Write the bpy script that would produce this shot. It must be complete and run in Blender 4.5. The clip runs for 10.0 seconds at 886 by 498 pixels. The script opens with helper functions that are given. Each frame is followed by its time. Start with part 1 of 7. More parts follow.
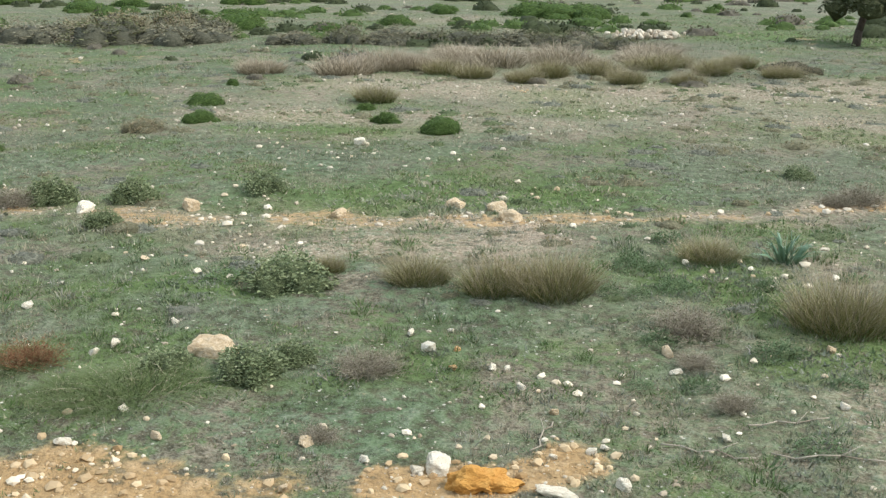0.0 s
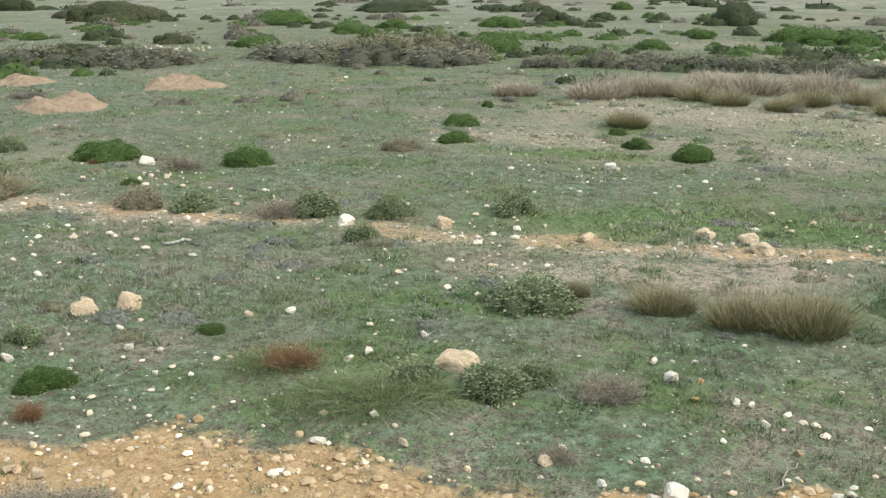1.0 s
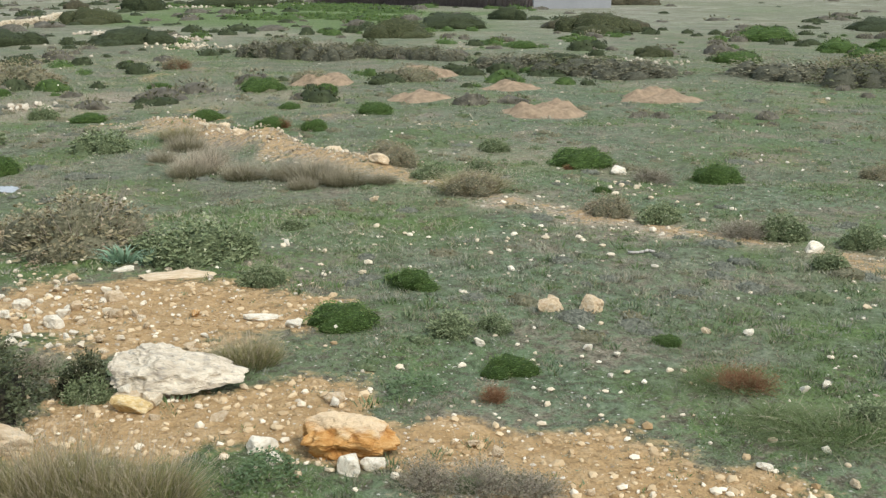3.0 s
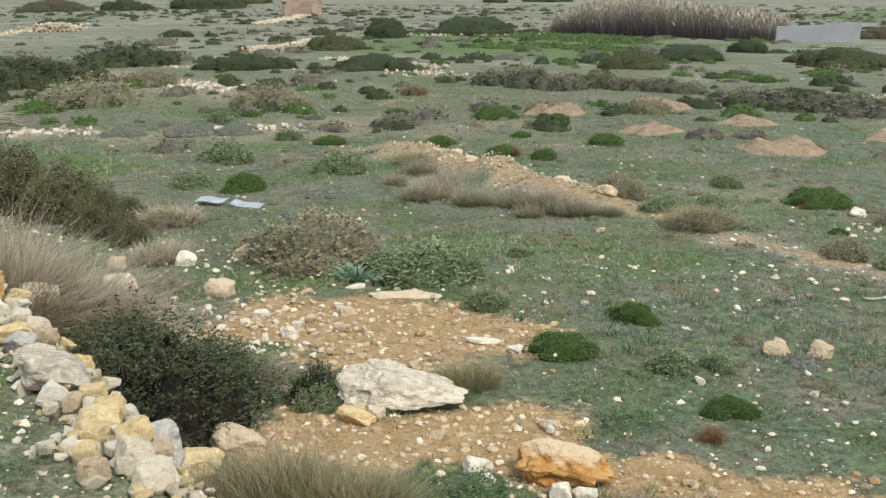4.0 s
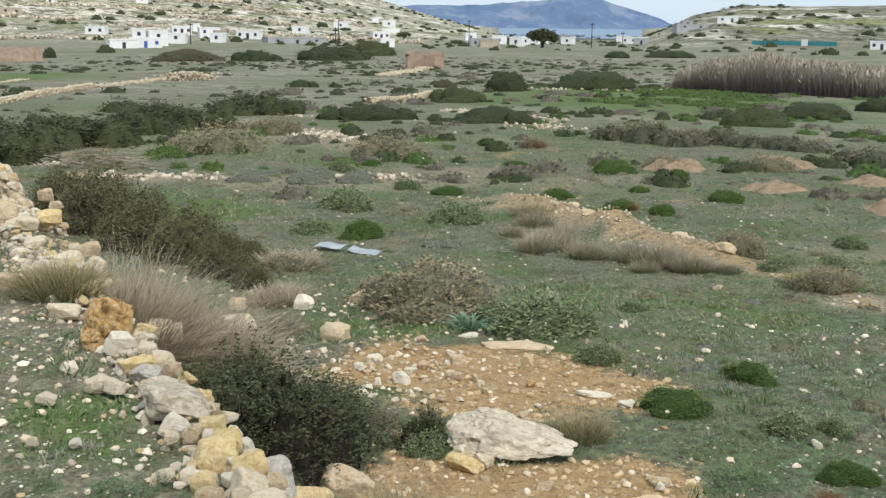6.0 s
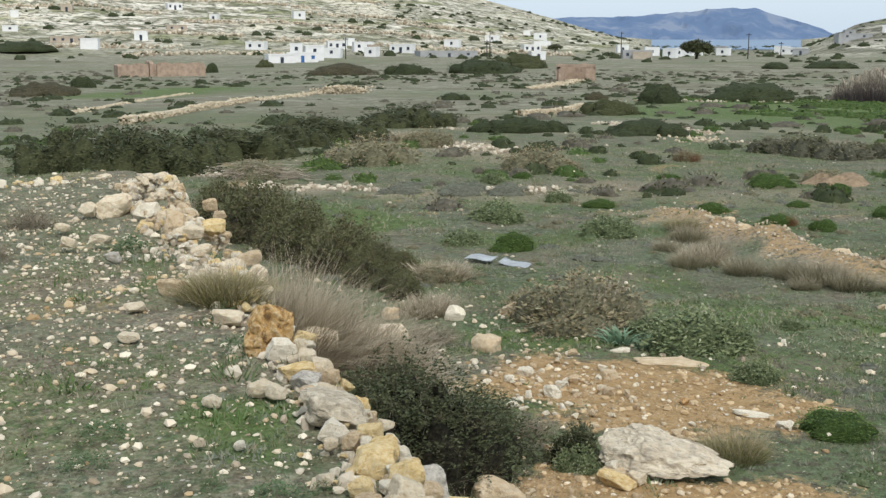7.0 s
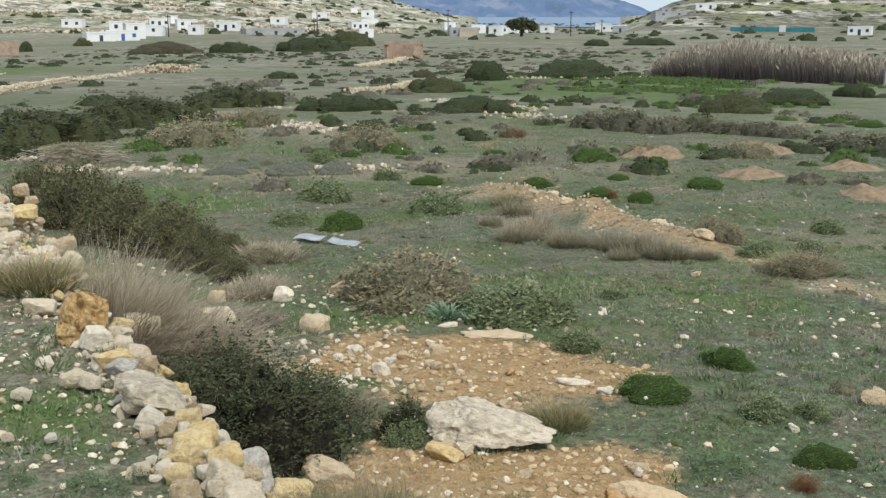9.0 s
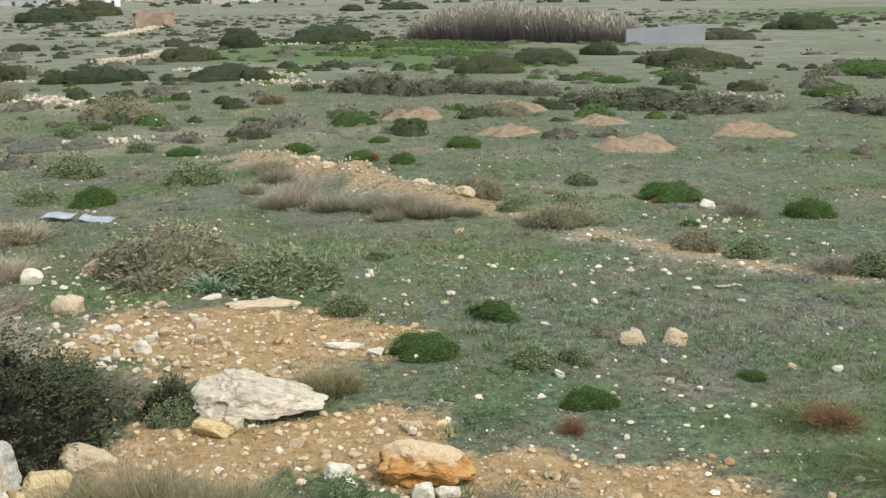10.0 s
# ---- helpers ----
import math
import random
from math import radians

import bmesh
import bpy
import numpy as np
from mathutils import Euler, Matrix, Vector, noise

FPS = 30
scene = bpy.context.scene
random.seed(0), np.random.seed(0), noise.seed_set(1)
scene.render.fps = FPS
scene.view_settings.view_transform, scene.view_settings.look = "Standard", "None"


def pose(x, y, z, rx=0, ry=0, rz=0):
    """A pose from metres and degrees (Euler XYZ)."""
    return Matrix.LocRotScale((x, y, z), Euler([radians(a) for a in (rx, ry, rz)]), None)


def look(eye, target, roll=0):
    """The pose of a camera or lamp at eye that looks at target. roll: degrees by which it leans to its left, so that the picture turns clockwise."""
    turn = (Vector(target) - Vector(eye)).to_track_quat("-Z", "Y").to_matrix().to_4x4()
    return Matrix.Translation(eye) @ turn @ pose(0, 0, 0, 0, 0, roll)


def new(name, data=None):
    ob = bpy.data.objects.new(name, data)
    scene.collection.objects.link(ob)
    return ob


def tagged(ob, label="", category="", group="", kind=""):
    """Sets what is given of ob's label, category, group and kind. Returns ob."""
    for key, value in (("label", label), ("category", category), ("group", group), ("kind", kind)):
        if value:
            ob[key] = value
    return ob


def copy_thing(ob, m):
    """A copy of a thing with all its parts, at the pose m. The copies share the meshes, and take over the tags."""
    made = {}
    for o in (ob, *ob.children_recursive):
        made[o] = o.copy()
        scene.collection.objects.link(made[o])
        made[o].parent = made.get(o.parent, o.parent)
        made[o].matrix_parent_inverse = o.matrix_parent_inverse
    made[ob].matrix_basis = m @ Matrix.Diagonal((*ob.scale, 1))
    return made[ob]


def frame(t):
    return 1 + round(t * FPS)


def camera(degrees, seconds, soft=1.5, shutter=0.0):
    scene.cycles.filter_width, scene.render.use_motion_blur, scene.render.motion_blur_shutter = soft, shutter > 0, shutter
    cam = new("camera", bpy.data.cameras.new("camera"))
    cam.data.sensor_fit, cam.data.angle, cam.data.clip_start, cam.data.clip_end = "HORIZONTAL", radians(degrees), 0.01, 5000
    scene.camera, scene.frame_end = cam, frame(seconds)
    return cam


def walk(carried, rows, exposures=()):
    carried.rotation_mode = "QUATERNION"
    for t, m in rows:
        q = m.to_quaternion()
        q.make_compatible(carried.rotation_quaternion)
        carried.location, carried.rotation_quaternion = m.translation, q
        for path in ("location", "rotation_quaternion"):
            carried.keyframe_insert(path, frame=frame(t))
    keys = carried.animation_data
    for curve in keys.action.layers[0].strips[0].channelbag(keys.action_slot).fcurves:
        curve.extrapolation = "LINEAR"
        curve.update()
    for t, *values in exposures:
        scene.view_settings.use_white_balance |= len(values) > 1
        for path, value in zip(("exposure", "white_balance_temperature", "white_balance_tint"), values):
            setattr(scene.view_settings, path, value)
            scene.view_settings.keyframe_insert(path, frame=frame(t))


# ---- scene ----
# ---------------------------------------------------------------- camera
cam = camera(42.29, 10.0, 1.4)
# seconds, yaw, pitch, lean in degrees; the eye's offset from the standing place
PATH = [
    (0, 5.83, -16.75, 0.52, -0.168, 0.468, -0.141),
    (0.5, 11.6, -16.35, 0.2, -0.176, 0.385, -0.104),
    (1, 18.44, -15.73, -0.01, -0.176, 0.336, -0.086),
    (1.5, 24.4, -15.28, -0.25, -0.169, 0.291, -0.097),
    (2, 30.28, -15.29, -0.19, -0.164, 0.236, -0.074),
    (2.2, 33.04, -15.47, -0.47, -0.171, 0.22, -0.044),
    (3.3, 45.43, -14.75, 0.17, -0.134, 0.123, -0.018),
    (3.5, 48.26, -14.53, 0.22, -0.117, 0.101, 0.003),
    (4, 53.29, -13.65, 0.04, -0.072, 0.077, 0.006),
    (4.5, 57.48, -12.7, 0.29, -0.029, 0.016, 0.049),
    (5, 61.14, -11.63, -0.42, -0.01, -0.002, 0.026),
    (5.2, 60.66, -11.76, -0.31, 0.028, 0.028, 0.031),
    (5.75, 59.2, -11.45, 0.38, 0, 0.035, 0.012),
    (6.3, 59.66, -10.68, 0.94, -0.027, 0.042, -0.002),
    (6.5, 60.81, -10.43, 0.93, -0.04, 0.029, -0.004),
    (7, 66.71, -10.5, -0, -0.025, 0.003, 0.003),
    (7.5, 68, -10.76, -0.47, 0, -0, 0),
    (8, 66.97, -10.35, -0.32, 0.025, 0.012, 0.012),
    (8.5, 63.69, -10.19, 0.26, 0.022, 0.025, 0.005),
    (9, 58.25, -11.58, 0.04, 0.019, 0.061, 0.006),
    (9.5, 51.93, -12.49, -0.26, -0.042, 0.132, -0.018),
    (10, 46.43, -13.29, -0.72, -0.085, 0.195, -0.064),
]


def aim(yaw, pitch, lean, dx, dy, dz):
    eye = Vector((dx, dy, EYE_Z + dz))
    a, b = radians(yaw), radians(pitch)
    return look(eye, eye + Vector((-math.sin(a) * math.cos(b), math.cos(a) * math.cos(b), math.sin(b))), lean)


EYE_Z = 3.0
# the clip's camera darkens its picture a little as bright sky and village come into view
walk(cam, [(row[0], aim(*row[1:])) for row in PATH],
     [(0.0, 0.50), (1.0, 0.48), (2.0, 0.40), (3.5, 0.27), (5.0, 0.15), (6.5, 0.03), (7.5, -0.07), (8.5, -0.07), (9.0, -0.01), (10.0, 0.23)])

# ---------------------------------------------------------------- light
SUN_AZ, SUN_EL = 268.0, 50.0     # degrees: the sun's bearing, turned left from +y, and its height
world = bpy.data.worlds.new("sky")
scene.world = world
world.use_nodes = True
wn = world.node_tree.nodes
wl = world.node_tree.links
wn.clear()
sky = wn.new("ShaderNodeTexSky")
sky.sky_type = "NISHITA"
sky.sun_disc = False
sky.sun_elevation = radians(SUN_EL)
sky.sun_rotation = radians(-SUN_AZ)
sky.air_density, sky.dust_density, sky.ozone_density = 1.0, 2.5, 1.0
pale = wn.new("ShaderNodeMix")
pale.data_type = "RGBA"
pale.inputs[0].default_value = 0.6
pale.inputs[7].default_value = (9.4, 11.2, 13.0, 1)   # thin cloud over the blue
wbg = wn.new("ShaderNodeBackground")
wbg.inputs[1].default_value = 0.106
wout = wn.new("ShaderNodeOutputWorld")
wl.new(sky.outputs[0], pale.inputs[6])
wl.new(pale.outputs[2], wbg.inputs[0])
wl.new(wbg.outputs[0], wout.inputs[0])
sun = new("sun", bpy.data.lights.new("sun", "SUN"))
sun.data.energy, sun.data.angle, sun.data.color = 2.5, radians(10), (1.0, 0.975, 0.945)
sa, se = radians(SUN_AZ), radians(SUN_EL)
sun.matrix_world = look((-60 * math.sin(sa) * math.cos(se), 60 * math.cos(sa) * math.cos(se), 60 * math.sin(se)), (0, 0, 0))

# ---------------------------------------------------------------- numbers: noise and the lie of the land
rng = np.random.default_rng(7)


def lattice(ix, iy, seed):
    n = (ix * 374761393 + iy * 668265263 + seed * 982451653) & 0x7FFFFFFF
    n = ((n ^ (n >> 13)) * 1274126177) & 0x7FFFFFFF
    return ((n ^ (n >> 16)) & 0xFFFF) / 65535.0


def vnoise(x, y, seed=0):
    """Smooth value noise from 0 to 1 with a cell of 1."""
    x, y = np.asarray(x, float), np.asarray(y, float)
    ix, iy = np.floor(x).astype(np.int64), np.floor(y).astype(np.int64)
    fx, fy = x - ix, y - iy
    fx, fy = fx * fx * (3 - 2 * fx), fy * fy * (3 - 2 * fy)
    a, b = lattice(ix, iy, seed), lattice(ix + 1, iy, seed)
    c, d = lattice(ix, iy + 1, seed), lattice(ix + 1, iy + 1, seed)
    return (a + (b - a) * fx) * (1 - fy) + (c + (d - c) * fx) * fy


def fbm(x, y, seed=0, octaves=4):
    total, amp, norm = 0.0, 1.0, 0.0
    for k in range(octaves):
        total = total + amp * vnoise(x * 2 ** k, y * 2 ** k, seed + 17 * k)
        norm += amp
        amp *= 0.5
    return total / norm


def step01(v, a, b):
    u = np.clip((v - a) / (b - a), 0, 1)
    return u * u * (3 - 2 * u)


def capsule(x, y, xa, ya, xb, yb):
    """Distance to the line from a to b."""
    dx, dy = xb - xa, yb - ya
    u = np.clip(((x - xa) * dx + (y - ya) * dy) / max(1e-9, dx * dx + dy * dy), 0, 1)
    return np.hypot(x - xa - u * dx, y - ya - u * dy)


# kind, start, end and half width of the marks on the land
BARE = [(-4.3, 4.95, -2.0, 5.4, 0.4), (-3.7, 5.25, -2.6, 5.5, 0.42), (-8.7, 4.9, -7.9, 5.4, 1.0), (-7.9, 5.3, -7.2, 6.0, 0.45),
        (-6.3, 3.8, -5.4, 4.7, 0.45), (-5.3, 4.6, -4.9, 4.7, 0.3), (-0.8, 5.7, -0.2, 5.9, 0.2)]
PALE = [(-27.2, 6.6, -25.8, 9.4, 0.5), (-41.0, 17.2, -36.0, 17.9, 0.9), (-51.0, 23.0, -49.0, 25.0, 1.2), (-53.0, 32.5, -43.5, 32.0, 0.7), (-31.0, 6.2, -30.0, 8.0, 0.4), (-24.6, 11.6, -23.6, 13.2, 0.4)]
BANK = [(-18.8, 12.9, -14.8, 12.1, 0.7), (-14.8, 12.1, -11.8, 11.6, 0.55)]
TRACK = [(-11.8, 11.6, -8.4, 11.1, 0.20), (-8.4, 11.1, -6.6, 11.05, 0.22), (-6.6, 11.05, -4.9, 11.1, 0.16), (-4.9, 11.1, -3.6, 10.9, 0.14),
         (-3.8, 10.9, -2.1, 11.0, 0.30), (-2.1, 11.0, -0.6, 11.15, 0.25), (-0.6, 11.15, 1.3, 11.6, 0.18), (1.3, 11.6, 3.4, 12.4, 0.20)]
GRAVEL = [(-3.8, 22.0, 0.9, 21.0, 1.6), (0.9, 21.0, 6.3, 22.9, 1.8), (-5.1, 17.7, -3.9, 17.9, 0.9), (-26.3, 7.9, -26.1, 9.2, 0.5),
          (-37.8, 17.0, -33.3, 17.0, 1.4), (-24.9, 9.4, -24.4, 10.3, 0.9), (-2.6, 9.8, -0.5, 10.4, 0.5)]
LUSH = [(-2.1, 11.9, -0.1, 12.6, 0.9), (-3.5, 8.7, -2.7, 9.1, 0.5), (1.1, 9.8, 1.9, 8.0, 0.6), (5.5, 36.1, 9.7, 35.4, 2.5),
        (-2.7, 6.7, -1.0, 7.1, 0.25), (-4.8, 16.3, -2.3, 16.5, 0.4), (-23.1, 6.9, -19.9, 7.2, 1.0), (-114.9, 15.0, -136.6, 29.0, 6),
        (-70, 47, -46, 44, 7), (-72, 58, -56, 60, 9), (-98.9, 149.0, -113.0, 234.4, 16), (-11.0, 8.3, -9.1, 9.4, 0.6), (-10.3, 4.6, -10.0, 6.0, 0.4),
        (-4.4, 1.0, -4.9, 1.15, 0.18), (-7.6, 1.2, -8.3, 1.3, 0.2)]


def near_any(x, y, marks, edge=0.5):
    best = np.zeros_like(x)
    for xa, ya, xb, yb, w in marks:
        if w < 3:
            wob = (fbm(x * 1.6, y * 1.6, 5, 3) - 0.5) * 1.3 * min(1.0, 0.4 + w)
        else:
            wob = (fbm(x * 0.15, y * 0.15, 5, 3) - 0.5) * 1.4 * w
        d = capsule(x, y, xa, ya, xb, yb) + wob
        best = np.maximum(best, 1 - step01(d, w * (1 - edge), w * (1 + edge)))
    return best


def terrace(x, y):
    """1 on the raised terrace where the camera stands, 0 in the field."""
    edge = 1.55 + 0.12 * np.sin(x * 0.7) + np.where(x < -6, (-6 - x) * 0.06, 0) - np.where(x > -2.5, (x + 2.5) * 0.12, 0)
    d = np.minimum(edge - y, x + 14.2 + 0.5 * np.sin(y * 0.9))
    return step01(d, -0.85, 0.12)


def height(x, y):
    x, y = np.asarray(x, float), np.asarray(y, float)
    r = np.hypot(x, y)
    a = np.degrees(np.arctan2(-x, y))
    z = -5.2 * (1 - np.exp(-np.maximum(0, r - 9) / 150))
    left = np.interp(a, [50, 56.5, 62.5, 68, 75, 90, 115, 150], [0, 0, 27, 55, 85, 110, 110, 0])
    right = np.interp(a, [0, 14, 26, 36, 42, 45.0, 47.2, 48.4, 49.6], [0, 4, 12, 20, 20, 19, 14.5, 7, 0])
    rough = 0.85 + 0.3 * fbm(x / 60, y / 60, 31, 4)
    z = z + left * step01(r, 340, 1050) * rough + right * step01(r, 400, 640) * rough
    z = z + (fbm(x / 3, y / 3, 3, 3) - 0.5) * 0.10 * np.clip(r / 12, 0.3, 1.5) + (fbm(x * 1.7, y * 1.7, 9, 3) - 0.5) * 0.085 * np.clip(30 / np.maximum(r, 1), 0.3, 1)
    for xa, ya, xb, yb, w in BANK:
        d = capsule(x, y, xa, ya, xb, yb)
        z = z + 0.2 * np.exp(-(d / (0.7 * w)) ** 2) * (0.6 + 0.8 * fbm(x * 1.2, y * 1.2, 12, 2))
    t = terrace(x, y)
    return z * (1 - t) + t * (1.38 + (fbm(x * 1.1, y * 1.1, 21, 3) - 0.5) * 0.12 + 0.02 * np.minimum(0, y))


def top(x, y):
    return float(height(np.array([x]), np.array([y]))[0])


def soil(x, y):
    """bare earth, lush green and gravel, each from 0 to 1."""
    t = terrace(x, y)
    r = np.hypot(x, y)
    bank = near_any(x, y, BANK, 0.5)
    bare = np.maximum(near_any(x, y, BARE, 0.6) * 0.92, bank * 0.55)
    bare = np.maximum(bare, near_any(x, y, TRACK, 0.7) * 0.55)
    bare = np.maximum(bare, step01(fbm(x * 0.9, y * 0.9, 44, 4), 0.66, 0.8) * 0.5 * step01(r, 13, 24) * step01(r, 90, 40))
    bare = np.maximum(bare, t * step01(fbm(x * 1.4, y * 1.4, 61, 4), 0.52, 0.74) * 0.25)
    lush = np.maximum(near_any(x, y, LUSH, 0.6), 0.4 * step01(fbm(x * 0.35, y * 0.35, 71, 4), 0.6, 0.75) * (1 - t))
    lush = lush * (1 - bare)
    grav = np.maximum(near_any(x, y, GRAVEL, 0.7) * 0.8, step01(fbm(x * 0.22, y * 0.22, 81, 4), 0.55, 0.78) * 0.6)
    grav = np.maximum(np.maximum(grav, bank), near_any(x, y, PALE, 0.6))
    grav = np.maximum(grav, near_any(x, y, [(*q[:4], q[4] * 1.7) for q in TRACK], 0.6))
    grav = np.maximum(grav * (1 - t), 0.34 * t)
    return bare, lush, grav

# ---------------------------------------------------------------- materials


class Nodes:
    """A short way to write node materials."""

    def __init__(self, name, rough=0.85, spec=0.2):
        self.mat = bpy.data.materials.new(name)
        self.mat.use_nodes = True
        self.t = self.mat.node_tree
        self.bsdf = self.t.nodes["Principled BSDF"]
        self.bsdf.inputs["Roughness"].default_value = rough
        self.bsdf.inputs["Specular IOR Level"].default_value = spec

    def add(self, kind, **values):
        n = self.t.nodes.new(kind)
        for k, v in values.items():
            n.inputs[k].default_value = v
        return n

    def link(self, a, b):
        self.t.links.new(a, b)

    def place(self):
        return self.add("ShaderNodeTexCoord").outputs["Object"]

    def noise(self, scale, detail=4.0, rough=0.55, where=None, dist=0.0):
        n = self.add("ShaderNodeTexNoise", Scale=scale, Detail=detail, Roughness=rough, Distortion=dist)
        if where:
            self.link(where, n.inputs["Vector"])
        return n.outputs["Fac"]

    def cells(self, scale, where=None, feature="F1"):
        n = self.add("ShaderNodeTexVoronoi", Scale=scale)
        n.feature = feature
        if where:
            self.link(where, n.inputs["Vector"])
        return n

    def ramp(self, fac, stops):
        n = self.add("ShaderNodeValToRGB")
        e = n.color_ramp.elements
        e[0].position, e[0].color = stops[0][0], (*stops[0][1], 1)
        e[1].position, e[1].color = stops[-1][0], (*stops[-1][1], 1)
        for p, c in stops[1:-1]:
            q = e.new(p)
            q.color = (*c, 1)
        self.link(fac, n.inputs[0])
        return n.outputs[0]

    def grey(self, fac, a, b, lo=0.0, hi=1.0):
        n = self.add("ShaderNodeMapRange")
        n.clamp = True
        for i, v in zip((1, 2, 3, 4), (a, b, lo, hi)):
            n.inputs[i].default_value = v
        self.link(fac, n.inputs[0])
        return n.outputs[0]

    def mix(self, fac, a, b, mode="MIX"):
        n = self.add("ShaderNodeMix")
        n.data_type, n.blend_type = "RGBA", mode
        for value, i in ((fac, 0), (a, 6), (b, 7)):
            if isinstance(value, (int, float)):
                n.inputs[i].default_value = value
            elif isinstance(value, tuple):
                n.inputs[i].default_value = (*value, 1)
            else:
                self.link(value, n.inputs[i])
        return n.outputs[2]

    def math(self, op, a, b):
        n = self.add("ShaderNodeMath")
        n.operation = op
        for i, v in enumerate((a, b)):
            if isinstance(v, (int, float)):
                n.inputs[i].default_value = v
            else:
                self.link(v, n.inputs[i])
        return n.outputs[0]

    def bump(self, fac, strength, distance=0.02):
        n = self.add("ShaderNodeBump", Strength=strength, Distance=distance)
        self.link(fac, n.inputs["Height"])
        self.link(n.outputs[0], self.bsdf.inputs["Normal"])

    def colour(self, c):
        if isinstance(c, tuple):
            self.bsdf.inputs["Base Color"].default_value = (*c, 1)
        else:
            self.link(c, self.bsdf.inputs["Base Color"])
        return self.mat


def ground_material():
    n = Nodes("turf_and_soil", 0.95, 0.1)
    p = n.place()
    mask = n.add("ShaderNodeVertexColor")
    mask.layer_name = "soil"
    parts = n.add("ShaderNodeSeparateColor")
    n.link(mask.outputs[0], parts.inputs[0])
    fine, mid, wide = n.noise(38, 5, 0.65, p), n.noise(5.5, 5, 0.6, p), n.noise(0.35, 5, 0.6, p)
    huge = n.noise(0.03, 6, 0.6, p)
    tuft = n.noise(11, 4, 0.6, p)
    turf = n.ramp(mid, [(0.28, (0.075, 0.080, 0.048)), (0.44, (0.098, 0.135, 0.066)), (0.56, (0.135, 0.185, 0.098)), (0.75, (0.205, 0.232, 0.165))])
    turf = n.mix(n.grey(wide, 0.42, 0.64, 0, 0.55), turf, (0.192, 0.18, 0.122))
    turf = n.mix(n.grey(huge, 0.42, 0.6, 0, 0.45), turf, (0.155, 0.14, 0.098))
    turf = n.mix(n.grey(n.noise(0.13, 5, 0.6, p), 0.5, 0.62, 0, 0.6), turf, (0.10, 0.158, 0.052))
    turf = n.mix(n.grey(n.noise(0.5, 5, 0.6, p), 0.5, 0.6, 0, 0.75), turf, (0.098, 0.15, 0.042))
    # thin places where the dusty soil shows between the tufts
    thin = n.math("ADD", n.math("MULTIPLY", n.noise(0.8, 4, 0.65, p), 0.6), n.math("MULTIPLY", tuft, 0.4))
    turf = n.mix(n.grey(thin, 0.50, 0.42, 0, 0.85), turf, n.ramp(fine, [(0.35, (0.15, 0.115, 0.078)), (0.5, (0.245, 0.195, 0.14)), (0.68, (0.36, 0.30, 0.225))]))
    turf = n.mix(n.grey(n.noise(1.7, 7, 0.72, p), 0.53, 0.60, 0, 0.45), turf, (0.055, 0.072, 0.030))
    # shade of the gaps between tufts, painted dark into the turf colour
    turf = n.mix(n.grey(tuft, 0.54, 0.36, 0, 0.7), turf, (0.05, 0.048, 0.028))
    turf = n.mix(n.grey(fine, 0.5, 0.36, 0, 0.5), turf, (0.05, 0.05, 0.032))
    turf = n.mix(n.grey(n.noise(60, 3, 0.6, p), 0.54, 0.68, 0, 0.55), turf, (0.27, 0.28, 0.205))
    green = n.ramp(n.math("ADD", n.math("MULTIPLY", fine, 0.5), n.math("MULTIPLY", mid, 0.5)), [(0.36, (0.05, 0.075, 0.022)), (0.5, (0.09, 0.138, 0.04)), (0.64, (0.15, 0.198, 0.068))])
    earth = n.ramp(mid, [(0.25, (0.28, 0.172, 0.072)), (0.5, (0.42, 0.275, 0.128)), (0.75, (0.53, 0.385, 0.215))])
    earth = n.mix(n.grey(fine, 0.4, 0.62, 0.0, 0.6), earth, (0.29, 0.195, 0.10))
    earth = n.mix(n.grey(n.noise(17, 4, 0.65, p), 0.46, 0.34, 0.0, 0.6), earth, (0.20, 0.125, 0.058))
    stone = n.ramp(fine, [(0.28, (0.16, 0.118, 0.076)), (0.48, (0.32, 0.25, 0.17)), (0.7, (0.55, 0.465, 0.355))])
    c = n.mix(n.math("MULTIPLY", parts.outputs[2], n.grey(n.noise(14, 4, 0.6, p), 0.36, 0.54)), turf, stone)
    c = n.mix(n.math("MULTIPLY", parts.outputs[1], 0.85), c, green)
    c = n.mix(n.grey(n.math("ADD", parts.outputs[0], n.math("MULTIPLY", n.math("ADD", n.math("SUBTRACT", mid, 0.5), n.math("MULTIPLY", n.math("SUBTRACT", tuft, 0.5), 1.2)), 0.9)), 0.3, 0.7), c, earth)
    # pale pebbles too small to pick apart
    v = n.cells(13, p)
    dots = n.math("MULTIPLY", n.grey(v.outputs["Distance"], 0.10, 0.16, 1, 0), n.grey(n.noise(0.8, 3, 0.6, p), 0.38, 0.55, 0.1, 0.95))
    pick = n.add("ShaderNodeSeparateColor")
    n.link(v.outputs["Color"], pick.inputs[0])
    c = n.mix(n.math("MULTIPLY", dots, n.grey(pick.outputs[0], 0.42, 0.48)), c, (0.55, 0.51, 0.42))
    # on the far slopes: limestone between dark scrub, coloured paler as if in sun
    far = n.add("ShaderNodeVertexColor")
    far.layer_name = "slope"
    fs = n.add("ShaderNodeSeparateColor")
    n.link(far.outputs[0], fs.inputs[0])
    sq = n.add("ShaderNodeMapping")
    sq.inputs["Scale"].default_value = (1, 1, 1.6)
    n.link(p, sq.inputs[0])
    rock = n.ramp(n.noise(0.13, 9, 0.7, sq.outputs[0]), [(0.36, (0.085, 0.085, 0.05)), (0.46, (0.24, 0.22, 0.15)), (0.52, (0.52, 0.47, 0.37)), (0.64, (0.78, 0.72, 0.60))])
